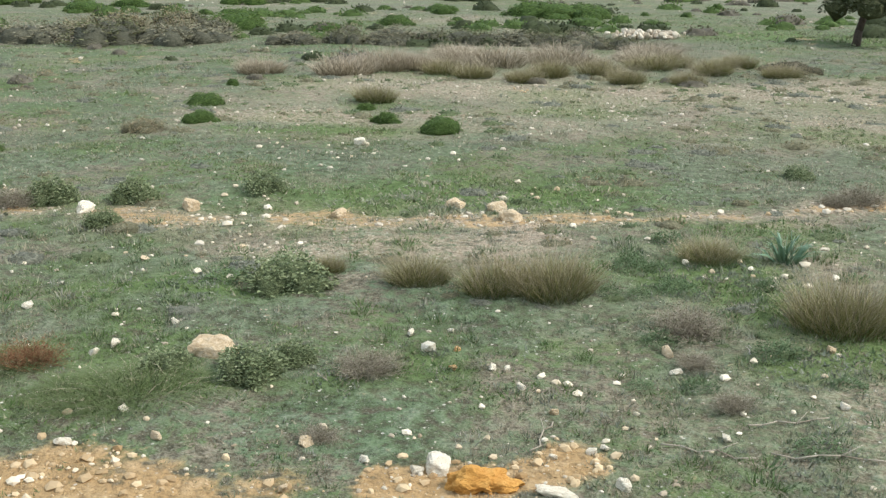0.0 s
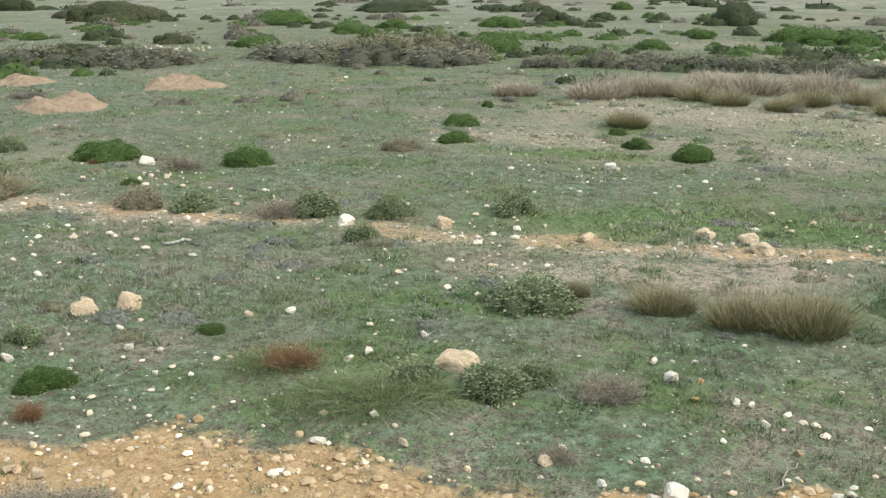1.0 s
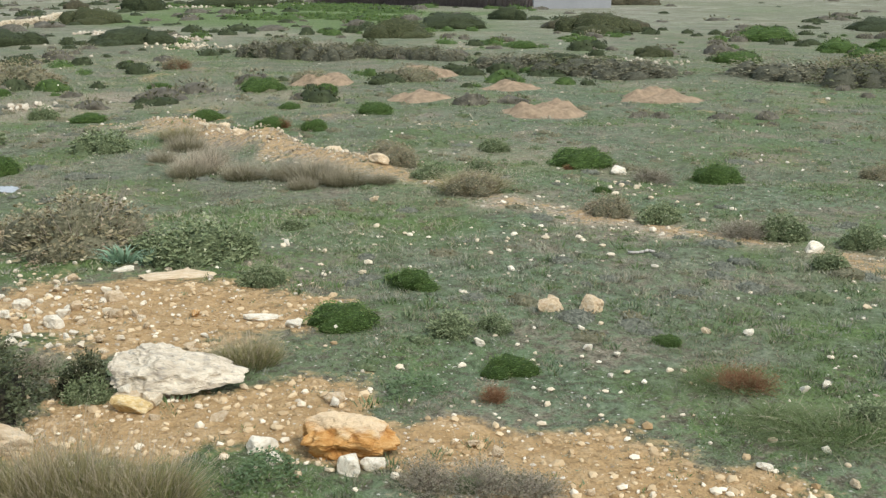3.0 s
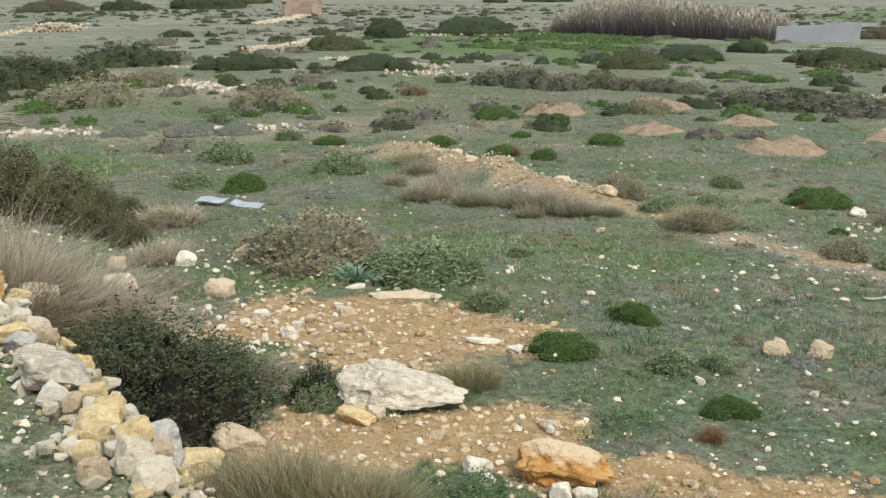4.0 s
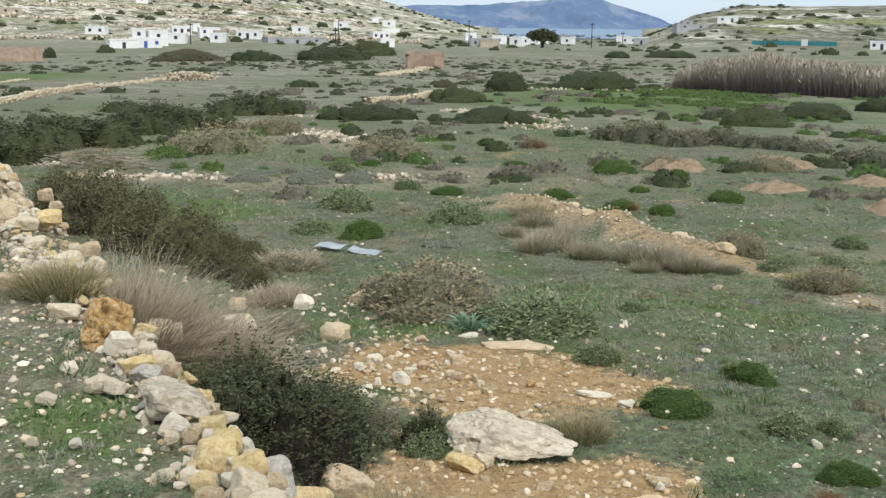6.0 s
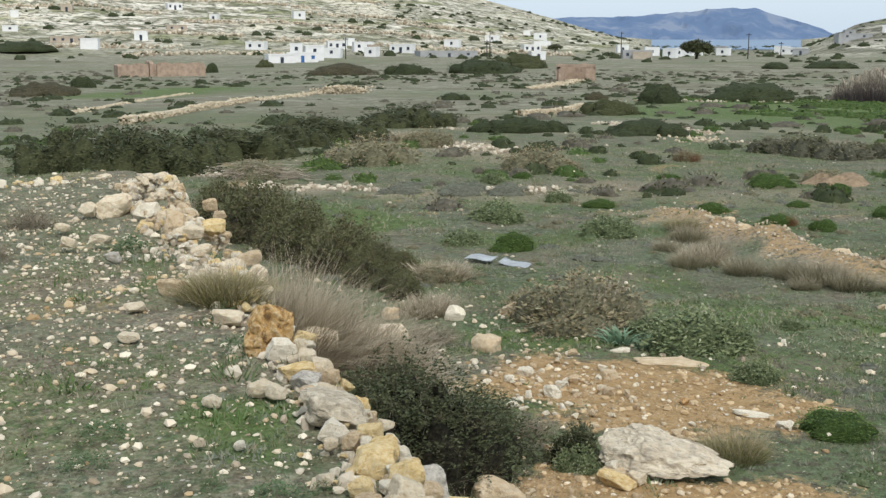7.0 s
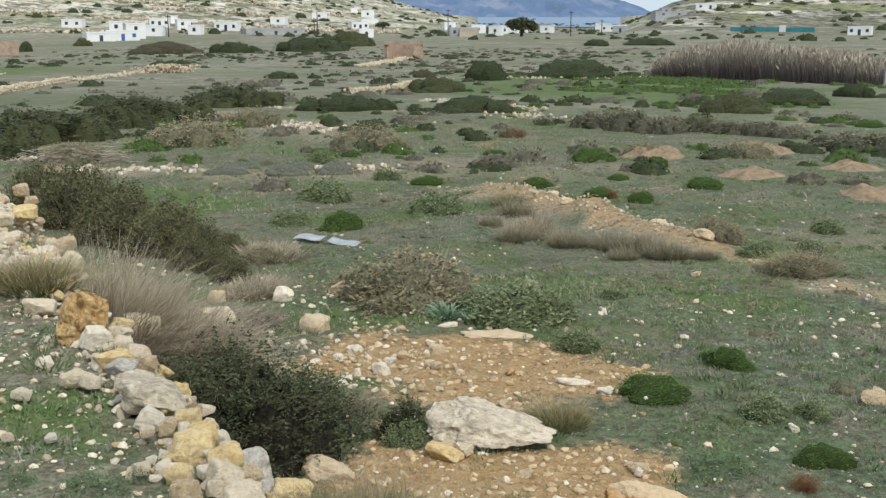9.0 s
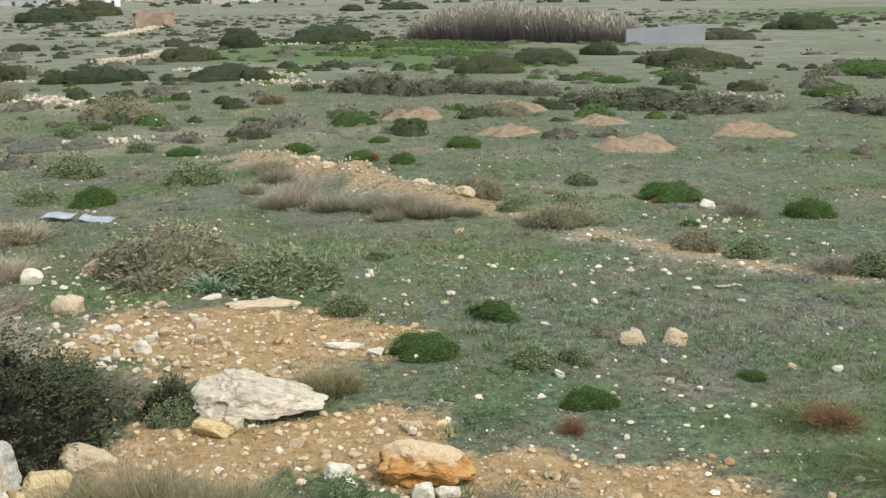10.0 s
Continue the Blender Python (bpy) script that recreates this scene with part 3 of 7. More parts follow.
def crown_points(balls, n, shell=0.75):
    """Points on and a little inside the outer skin of the masses, with the way out."""
    k = rng.choice(len(balls), n, p=balls[:, 3] ** 2 / (balls[:, 3] ** 2).sum())
    d = rng.normal(size=(n, 3))
    d /= np.linalg.norm(d, axis=1, keepdims=True)
    d[:, 2] = np.where(d[:, 2] < -0.3, -d[:, 2], d[:, 2])
    at = balls[k, :3] + d * balls[k, 3:4] * rng.uniform(shell, 1.04, n)[:, None]
    keep = at[:, 2] > 0.0
    for b in balls:
        keep &= np.linalg.norm(at - b[:3], axis=1) > b[3] * 0.72
    return at[keep], d[keep]


def core_mesh(name, balls, material, shrink=0.86):
    """The dark tangle of wood inside a dense plant."""
    bm = bmesh.new()
    for x, y, z, s in balls:
        bmesh.ops.create_icosphere(bm, subdivisions=1, radius=s * shrink, matrix=Matrix.Translation((x, y, z)))
    for v in bm.verts:
        v.co += Vector(rng.normal(size=3) * 0.02)
        v.co.z = max(v.co.z, -0.02)
    return from_bm(name, bm, material)


def start_thing(name, label, category, group="", kind=""):
    return tagged(new(name), label, category, group, kind)


def dome_masses(count, tall, rim=0.4):
    """Humps standing on the ground that together make a plant 1 wide and `tall` high: x, y, radius, height."""
    if count == 1:
        return np.array([(0.0, 0.0, 0.5, tall)])
    out = [(0.0, 0.0, 0.34, tall)]
    for k in range(count - 1):
        a = 2 * math.pi * k / (count - 1) + rng.uniform(-0.4, 0.4)
        rad = rng.uniform(0.17, 0.27)
        out.append(((0.5 - rad) * math.cos(a), (0.5 - rad) * math.sin(a), rad, tall * rng.uniform(rim, 0.5 * rim + 0.65)))
    return np.array(out)


def hump(d, q):
    """Unevenness of a hump's skin by direction."""
    return 1 + 0.1 * np.sin(6.1 * d[:, 0] + q) * np.sin(5.3 * d[:, 1] + 2 * q) + 0.06 * np.sin(11 * d[:, 2] + 9 * d[:, 0] + q) + 0.06 * np.sin(13 * d[:, 1] - 7 * d[:, 0] + 3 * q)


def dome_points(masses, n, deep=0.16):
    k = rng.choice(len(masses), n, p=masses[:, 2] ** 1.6 / (masses[:, 2] ** 1.6).sum())
    d = dome_dirs(n)
    grow = hump(d, k * 1.7) * (1 - deep * rng.random(n) ** 2)
    at = np.stack([masses[k, 0] + d[:, 0] * masses[k, 2] * grow, masses[k, 1] + d[:, 1] * masses[k, 2] * grow, d[:, 2] * masses[k, 3] * grow], 1)
    keep = np.ones(n, bool)
    for q, m in enumerate(masses):
        inside = ((at[:, 0] - m[0]) ** 2 + (at[:, 1] - m[1]) ** 2) / m[2] ** 2 + (at[:, 2] / m[3]) ** 2
        keep &= (inside > 0.6) | (k == q)
    return at[keep], d[keep]


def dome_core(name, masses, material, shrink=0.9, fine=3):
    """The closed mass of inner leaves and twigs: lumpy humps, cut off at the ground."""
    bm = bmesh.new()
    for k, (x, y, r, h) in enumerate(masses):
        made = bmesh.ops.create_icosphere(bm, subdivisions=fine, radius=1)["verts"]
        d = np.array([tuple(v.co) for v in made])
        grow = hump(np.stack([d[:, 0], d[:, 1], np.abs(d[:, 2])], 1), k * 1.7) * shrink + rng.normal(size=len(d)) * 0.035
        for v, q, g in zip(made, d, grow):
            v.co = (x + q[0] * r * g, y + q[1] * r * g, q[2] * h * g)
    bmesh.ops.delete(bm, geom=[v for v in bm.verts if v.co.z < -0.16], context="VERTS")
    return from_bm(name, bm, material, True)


def dense_shrub(name, label, category, n, leaf, material, count=4, tall=0.75, core=None, tips=0, group="", loose=1.0, deep=0.16, shrink=0.9, fine=3, rim=0.4):
    """A shrub of close foliage: leaves over a tangle of branches."""
    ob = start_thing(name, label, category, group)
    masses = dome_masses(count, tall, rim)
    at, out = dome_points(masses, n, deep)
    out = out + rng.normal(size=out.shape) * loose + [0, 0, 0.3]
    size = leaf * rng.uniform(0.6, 1.4, len(at))
    v, f = leaves(at, out, size, size * 0.55)
    part("foliage", mesh_of("foliage", v, f, material), ob, "", "stuff")
    if core:
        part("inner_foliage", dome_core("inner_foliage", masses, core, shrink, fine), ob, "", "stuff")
    if tips:
        pick = rng.permutation(np.nonzero(at[:, 2] > 0.3 * tall)[0])[:tips]
        tv, tf = leaves(at[pick] + out[pick] * 0.01, out[pick] + [0, 0, 0.6], leaf * 1.0, leaf * 0.5)
        part("young_growth", mesh_of("young_growth", tv, tf, M_TIPS), ob, "pale young shoot tips", "stuff")
    return ob


def sprig_masses(count, tall):
    """Uneven humps for an open shrub, 1 wide: x, y, radius, height."""
    out = [(0.0, 0.0, 0.26, tall * 0.95)]
    for k in range(count - 1):
        a, r = 2.4 * k + rng.uniform(-0.5, 0.5), 0.38 * math.sqrt((k + 1) / count)
        out.append((r * math.cos(a), r * math.sin(a), rng.uniform(0.10, 0.19), tall * (1 - 1.6 * r * r) * rng.uniform(0.55, 1.1)))
    return np.array(out)


def sprig_shrub(name, label, n, per, leaf, material, count=14, tall=0.8, group="", twigs=160, core=M_SHADED_IN, shrink=0.8):
    """An evergreen shrub of leafy sprigs with gaps into an inside of painted shade, and bare twig ends."""
    ob = start_thing(name, label, "shrub", group)
    masses = sprig_masses(count, tall)
    at, out = dome_points(masses, n, 0.3)
    out = out + rng.normal(size=out.shape) * 0.45 + [0, 0, 0.35]
    out /= np.linalg.norm(out, axis=1, keepdims=True)
    m = len(at) * per
    along = rng.uniform(0, 1, (m, 1))
    foot = np.repeat(at, per, 0) + np.repeat(out, per, 0) * along * leaf * 2.6 + rng.normal(size=(m, 3)) * leaf * 0.35
    size = leaf * rng.uniform(0.6, 1.35, m)
    v, f = leaves(foot, np.repeat(out, per, 0) * 0.8 + rng.normal(size=(m, 3)) * 0.8, size, size * 0.5)
    part("foliage", mesh_of("foliage", v, f, material), ob, "", "stuff")
    part("inner_foliage", dome_core("inner_foliage", masses, core, shrink, 3 if n > 3000 else 2), ob, "inside of branches, shade in its gaps painted dark", "stuff")
    pick = rng.permutation(len(at))[:twigs]
    v, f = sticks(at[pick] * [0.9, 0.9, 0.85], at[pick] + out[pick] * leaf * rng.uniform(2, 4.5, (twigs, 1)), leaf * 0.07)
    part("twig_mass", mesh_of("twig_mass", v, f, M_TWIG), ob, "bare grey twig ends", "stuff")
    return ob


def low(rows, least=0.24):
    """Rows of x, y, width and seen height, with the height brought down by what is seen of the top from the eye."""
    out = []
    for x, y, w, h in rows:
        a = 0.5 * w * EYE_Z / math.hypot(math.hypot(x, y), EYE_Z)
        out.append((x, y, w, max(least * w, math.sqrt(max(0.0, h * h - 2 * a * h)))))
    return out


def dry_shrub(name, label, category, n, material, leafy=200, leaf_mat=M_HEATH, group=""):
    """A half-dead shrub: a fan of bare twigs with few leaves."""
    ob = start_thing(name, label, category, group)
    d = dome_dirs(n)
    d[:, 2] += 0.25
    foot = d * [0.1, 0.1, 0] + rng.normal(size=(n, 3)) * [0.12, 0.12, 0.01]
    tip = foot + d * rng.uniform(0.25, 0.5, n)[:, None] * [1, 1, 1.3]
    mid = foot + (tip - foot) * rng.uniform(0.4, 0.8, n)[:, None]
    end = mid + (d + rng.normal(size=(n, 3)) * 0.6) * rng.uniform(0.08, 0.2, n)[:, None]
    end2 = mid + (d + rng.normal(size=(n, 3)) * 0.7) * rng.uniform(0.06, 0.18, n)[:, None]
    v, f = sticks(np.concatenate([foot, mid, mid]), np.concatenate([tip, end, end2]), np.concatenate([np.full(n, 0.005), np.full(2 * n, 0.003)]))
    part("twig_mass", mesh_of("twig_mass", v, f, material), ob, "", "stuff")
    if leafy:
        k = rng.choice(n, leafy)
        at = np.where(rng.random((leafy, 1)) < 0.6, end[k], tip[k]) * rng.uniform(0.75, 1.0, (leafy, 1))
        v, f = leaves(at, d[k] + rng.normal(size=(leafy, 3)) * 0.6, 0.05, 0.028)
        part("foliage", mesh_of("foliage", v, f, leaf_mat), ob, "", "stuff")
    return ob


def grass_clump(name, label, category, n, material, droop=0.3, spread=0.22, splay=0.55, width=0.012, low=0.5, group="", straw=0):
    """A clump of long blades that rise and bend outwards."""
    ob = start_thing(name, label, category, group)
    for title, count, mat, up in (("grass", n, material, 1.0), ("dry_grass", straw, M_STRAW, 1.45)):
        if not count:
            continue
        a, r = rng.uniform(0, 2 * math.pi, count), spread * np.sqrt(rng.random(count))
        edge = 1 - 0.35 * (r / spread) ** 2
        foot = np.stack([r * np.cos(a), r * np.sin(a), np.full(count, -0.02)], 1)
        lean = np.stack([np.cos(a) * r / spread * splay, np.sin(a) * r / spread * splay, np.ones(count)], 1) + rng.normal(size=(count, 3)) * [0.3, 0.3, 0]
        v, f, u = blades(foot, lean, up * rng.uniform(low, 1.0, count) * 0.95 * edge, width * rng.uniform(0.6, 1.3, count), droop)
        part(title, mesh_of(title, v, f, mat, u), ob, "bleached dry stalks" if title == "dry_grass" else "", "stuff")
    return ob


def rock_mesh(name, seed, material, corners=16, detail=0, rough=0.05, size=(1, 1, 1), blocky=False):
    """A broken stone about 1 across. Small ones are the hull of a few corners; large ones are a faceted body, pitted at true size."""
    rs = np.random.default_rng(seed)
    bm = bmesh.new()
    if not detail:
        for _ in range(corners):
            d = rs.normal(size=3)
            bm.verts.new(Vector(d / (np.abs(d) ** 7).sum() ** (1 / 7)) * rs.uniform(0.34, 0.5))
        hull = bmesh.ops.convex_hull(bm, input=bm.verts)
        bmesh.ops.delete(bm, geom=[v for v in hull["geom_interior"] if isinstance(v, bmesh.types.BMVert)], context="VERTS")
        bmesh.ops.bevel(bm, geom=bm.edges, offset=0.028, segments=1, affect="EDGES")
    else:
        bmesh.ops.create_icosphere(bm, subdivisions=detail, radius=1)
        nrm = rs.normal(size=(corners, 3))
        nrm /= np.linalg.norm(nrm, axis=1, keepdims=True)
        far = rs.uniform(0.36, 0.52, corners)
        if blocky:      # six broad sides with the corners knocked off
            six = np.array([(1, 0, 0), (-1, 0, 0), (0, 1, 0), (0, -1, 0), (0, 0, 1), (0, 0, -1)]) + rs.normal(size=(6, 3)) * 0.24
            nrm = np.concatenate([six / np.linalg.norm(six, axis=1, keepdims=True), nrm])
            far = np.concatenate([rs.uniform(0.38, 0.50, 6), rs.uniform(0.43, 0.56, corners)])
        off, big = Vector(rs.uniform(-50, 50, 3)), Vector(size)
        for v in bm.verts:
            d = np.array(v.co)
            reach = float(np.min(far / np.maximum(nrm @ d, 0.05)))
            co = v.co * min(reach, 0.66 if blocky else 0.62)
            at = Vector((co.x * big.x, co.y * big.y, co.z * big.z))
            push = noise.fractal(at * 5.0 + off, 0.7, 2.1, 6) * rough
            push -= max(0.0, noise.noise(at * 14.0 + off) - 0.1) * rough * 1.6
            push -= max(0.0, 0.12 - abs(noise.noise(at * 6.0 + off * 2))) * rough * 1.6
            v.co = co + v.co * push
    bmesh.ops.recalc_face_normals(bm, faces=bm.faces)
    return from_bm(name, bm, material)


ROCK_CACHE = {}


def rock_data(kind, material, detail):
    key = (kind, material.name, detail)
    if key not in ROCK_CACHE:
        ROCK_CACHE[key] = rock_mesh("stone", 100 + kind * 13, material, 9 + kind if detail < 3 else 6 + kind % 5, 0 if detail < 3 else 3, 0.09, (0.25, 0.2, 0.15), True)
    return ROCK_CACHE[key]


def lay_stone(x, y, wide, tall, material, label, detail=3, name="stone", group="loose stones in the field", sink=0.28, parent=None, z=None, turn=None):
    ob = new(name, rock_data(int(rng.integers(0, 9)), material, detail))
    base = top(x, y) if z is None else z
    slab = tall < 0.4 * wide
    tall = min(tall, 0.72 * wide)
    deep = wide * (rng.uniform(0.32, 0.45) if slab else rng.uniform(0.6, 0.9))
    if slab and turn is None:
        turn = math.atan2(-x, y) + rng.uniform(-0.2, 0.2)
    tall, sink = (tall * 0.75, 0.35) if slab else (tall, sink)
    ob.matrix_basis = Matrix.LocRotScale((x, y, base + tall * (0.5 - sink)), Euler((rng.uniform(-0.12, 0.12), rng.uniform(-0.12, 0.12), rng.uniform(0, 6.28) if turn is None else turn)),
                                         (wide * 1.0, deep * 1.0, tall * 1.1))
    if parent:
        ob.parent = parent
        return ob
    return tagged(ob, label, "stone", group)


def scatter(rows, protos, sink=0.02, tall=0.8, zs=None):
    """Copies of the prototypes at rows of x, y, width and height. A prototype is 1 wide and `tall` high."""
    for i, (x, y, w, h) in enumerate(rows):
        p = protos[i % len(protos)]
        z = top(x, y) - sink * h
        m = Matrix.LocRotScale((x, y, z), Euler((0, 0, rng.uniform(0, 6.28))), (w, w * rng.uniform(0.8, 1.0), h / tall))
        if p.get("used"):
            copy_thing(p, m @ Matrix.Diagonal((*(1 / q for q in p.scale), 1)))
        else:
            p["used"] = 1
            p.matrix_basis = m
    for p in protos:
        if not p.get("used"):
            for o in (*p.children, p):
                bpy.data.objects.remove(o)
        else:
            del p["used"]

# ---------------------------------------------------------------- ground, in one sheet to the horizon
ang = np.concatenate([np.arange(-24, 104, 0.36), np.arange(104, 336, 4.0)])
rad = np.concatenate([[0.0, 0.8, 1.6], 2.4 * 1.024 ** np.arange(0, 319)])
ga, gr = np.meshgrid(np.radians(ang), rad)
gx, gy = -np.sin(ga) * gr, np.cos(ga) * gr
gz = height(gx, gy)
na, nr = len(ang), len(rad)
ii, jj = np.meshgrid(np.arange(nr - 1), np.arange(na), indexing="ij")
jn = (jj + 1) % na
quads = np.stack([ii * na + jj, ii * na + jn, (ii + 1) * na + jn, (ii + 1) * na + jj], -1).reshape(-1, 4)[:, ::-1]
ground_me = mesh_of("ground", np.stack([gx.ravel(), gy.ravel(), gz.ravel()], 1), quads, M_GROUND, smooth=True)
sb, sl, sg = (np.clip(q.ravel(), 0, 1) for q in soil(gx, gy))
for title, cols in (("soil", (sb, sl, sg)), ("slope", (step01(gr.ravel(), 330, 520) * np.clip((gz.ravel() + 5.0) / 3.0, 0, 1), 0.8 * step01(np.degrees(ga.ravel()), 50, 47) * step01(np.degrees(ga.ravel()), -30, -20), step01(gr.ravel(), 18, 100)))):
    layer = ground_me.color_attributes.new(title, "FLOAT_COLOR", "POINT")
    layer.data.foreach_set("color", np.stack([*cols, np.ones_like(sb)], 1).ravel().astype(np.float32))
ground = tagged(new("ground", ground_me), "rough stony pasture of grey-green turf and ochre soil", "ground", "", "structure")

# far mountains beyond the bay
def mountain(name, a0, a1, dist, tops):
    cols = 160
    verts, faces = [], []
    for i in range(cols + 1):
        a = a0 + (a1 - a0) * i / cols
        e = np.interp(a, [q[0] for q in tops], [q[1] for q in tops])
        ht = math.tan(radians(e)) * dist + EYE_Z
        ht += (float(fbm(np.array([a * 2.2]), np.array([3.0]), 91, 4)[0]) - 0.5) * 9
        for k in range(9):
            u = k / 8
            d = dist - 500 * (1 - u) + (float(fbm(np.array([a * 1.5]), np.array([u * 4.0]), 97, 3)[0]) - 0.5) * 260
            verts.append((-math.sin(radians(a)) * d, math.cos(radians(a)) * d, -30 + (ht + 30) * u ** 0.9))
    for i in range(cols):
        for k in range(8):
            faces.append((i * 9 + k, i * 9 + k + 1, i * 9 + k + 10, i * 9 + k + 9))
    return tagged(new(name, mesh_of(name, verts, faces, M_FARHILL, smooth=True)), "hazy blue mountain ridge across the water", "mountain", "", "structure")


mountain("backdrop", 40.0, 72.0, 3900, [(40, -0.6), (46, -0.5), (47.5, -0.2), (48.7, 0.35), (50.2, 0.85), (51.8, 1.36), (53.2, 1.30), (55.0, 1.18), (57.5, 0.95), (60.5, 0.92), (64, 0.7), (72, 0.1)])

wv, wf = [], []
for a in range(40, 63):
    for d in (740, 3300):
        wv.append((-math.sin(radians(a)) * d, math.cos(radians(a)) * d, -4.7))
for k in range(22):
    wf.append((2 * k, 2 * k + 1, 2 * k + 3, 2 * k + 2))
tagged(new("water", mesh_of("water", wv, wf, M_WATER)), "pale still sea in the bay", "sea", "", "structure")

# ---------------------------------------------------------------- turf, as stuff


def turf(name, r0, r1, per, size, count, label, material=M_TURF):
    n = int(per * 0.5 * (r1 ** 2 - r0 ** 2) * radians(112))
    r = np.sqrt(rng.uniform(r0 ** 2, r1 ** 2, n))
    a = np.radians(rng.uniform(-18, 94, n))
    x, y = -np.sin(a) * r, np.cos(a) * r
    bare, lush, grav = soil(x, y)
    clump = fbm(x * 2.6, y * 2.6, 33, 3)
    chance = np.clip((clump - 0.30) * 2.6, 0.05, 1) * (1 - 0.93 * bare) * (1 - 0.55 * grav) * (1 - 0.45 * terrace(x, y)) + 0.35 * lush
    keep = rng.random(n) < chance
    x, y, lush, clump = x[keep], y[keep], lush[keep], clump[keep]
    n = len(x)
    z = height(x, y)
    m = n * count
    foot = np.repeat(np.stack([x, y, z - 0.008], 1), count, 0) + rng.normal(size=(m, 3)) * [size * 0.55, size * 0.55, 0]
    lean = rng.normal(size=(m, 3)) * [0.8, 0.8, 0.2] + [0, 0, 0.75]
    lean /= np.linalg.norm(lean, axis=1, keepdims=True)
    ln = np.repeat(size * (0.6 + 0.9 * clump + 0.5 * lush), count) * rng.uniform(0.5, 1.25, m)
    side = turned(lean, m) * (ln * 0.17)[:, None]
    v = np.stack([foot - side, foot + side, foot + lean * ln[:, None] + side * 0.15], 1).reshape(-1, 3)
    f = np.arange(m * 3).reshape(-1, 3)
    return tagged(new(name, mesh_of(name, v, f, material)), label, "grass", "", "stuff")


def tufts(name, r0, r1, per, wide, tall, count, label, material):
    """Separate low tufts of grass and herbs, each a spray of blades, that give the pasture its lumpy look."""
    n = int(per * 0.5 * (r1 ** 2 - r0 ** 2) * radians(112))
    r = np.sqrt(rng.uniform(r0 ** 2, r1 ** 2, n))
    a = np.radians(rng.uniform(-18, 94, n))
    x, y = -np.sin(a) * r, np.cos(a) * r
    bare, lush, grav = soil(x, y)
    patch = fbm(x * 0.9, y * 0.9, 133, 4)
    keep = rng.random(n) < np.clip((patch - 0.34) * 3.2, 0.08, 1) * (1 - 0.95 * bare) * (1 - 0.5 * grav) * (1 - 0.4 * terrace(x, y)) + 0.3 * lush
    x, y, patch = x[keep], y[keep], patch[keep]
    n = len(x)
    size = rng.uniform(0.45, 1.25, n) * (0.7 + 0.6 * patch)
    m = n * count
    sr = np.repeat(size, count)
    q, d = rng.uniform(0, 2 * math.pi, m), np.sqrt(rng.random(m))
    off = np.stack([np.cos(q) * d, np.sin(q) * d, np.zeros(m)], 1)
    foot = np.repeat(np.stack([x, y, height(x, y) - 0.006], 1), count, 0) + off * (wide * sr)[:, None]
    lean = off * 0.75 + rng.normal(size=(m, 3)) * [0.35, 0.35, 0.1] + [0, 0, 0.9]
    lean /= np.linalg.norm(lean, axis=1, keepdims=True)
    ln = tall * sr * rng.uniform(0.5, 1.2, m) * (1 - 0.45 * d)
    side = turned(lean, m) * (ln * 0.085)[:, None]
    v = np.stack([foot - side, foot + side, foot + lean * ln[:, None]], 1).reshape(-1, 3)
    return tagged(new(name, mesh_of(name, v, np.arange(m * 3).reshape(-1, 3), material)), label, "grass", "", "stuff")


tufts("grass_tufts", 3.2, 9, 80, 0.06, 0.046, 36, "low lumpy tufts of green and grey-green herbs", M_TURF)
tufts("grass_tufts", 3.2, 12, 9, 0.09, 0.075, 50, "larger tufts of fresh green herbs", M_LOWTUFT)
tufts("grass_tufts", 3.2, 12, 9, 0.075, 0.06, 46, "dry grey tufts between the green ones", M_GREYTUFT)
tufts("grass_tufts", 9, 18, 20, 0.12, 0.066, 34, "low lumpy tufts of pasture grass", M_TURF_PALE)
tufts("grass_tufts", 18, 42, 6, 0.21, 0.09, 20, "lumpy tufts of pasture grass farther off", M_TURF_PALE)
turf("turf", 3.2, 10, 380, 0.029, 6, "short grey-green grass and herbs among stones")
turf("turf", 10, 20, 150, 0.037, 6, "short grey-green pasture grass in clumps", M_TURF_PALE)
turf("turf", 20, 46, 22, 0.06, 5, "grey-green pasture grass farther off", M_TURF_PALE)


gold = (1 + 5 ** 0.5) / 2
ICOSA = (np.array([(-1, gold, 0), (1, gold, 0), (-1, -gold, 0), (1, -gold, 0), (0, -1, gold), (0, 1, gold), (0, -1, -gold), (0, 1, -gold), (gold, 0, -1), (gold, 0, 1), (-gold, 0, -1), (-gold, 0, 1)]) / 1.9,
         np.array([(0, 11, 5), (0, 5, 1), (0, 1, 7), (0, 7, 10), (0, 10, 11), (1, 5, 9), (5, 11, 4), (11, 10, 2), (10, 7, 6), (7, 1, 8),
                   (3, 9, 4), (3, 4, 2), (3, 2, 6), (3, 6, 8), (3, 8, 9), (4, 9, 5), (2, 4, 11), (6, 2, 10), (8, 6, 7), (9, 8, 1)]))


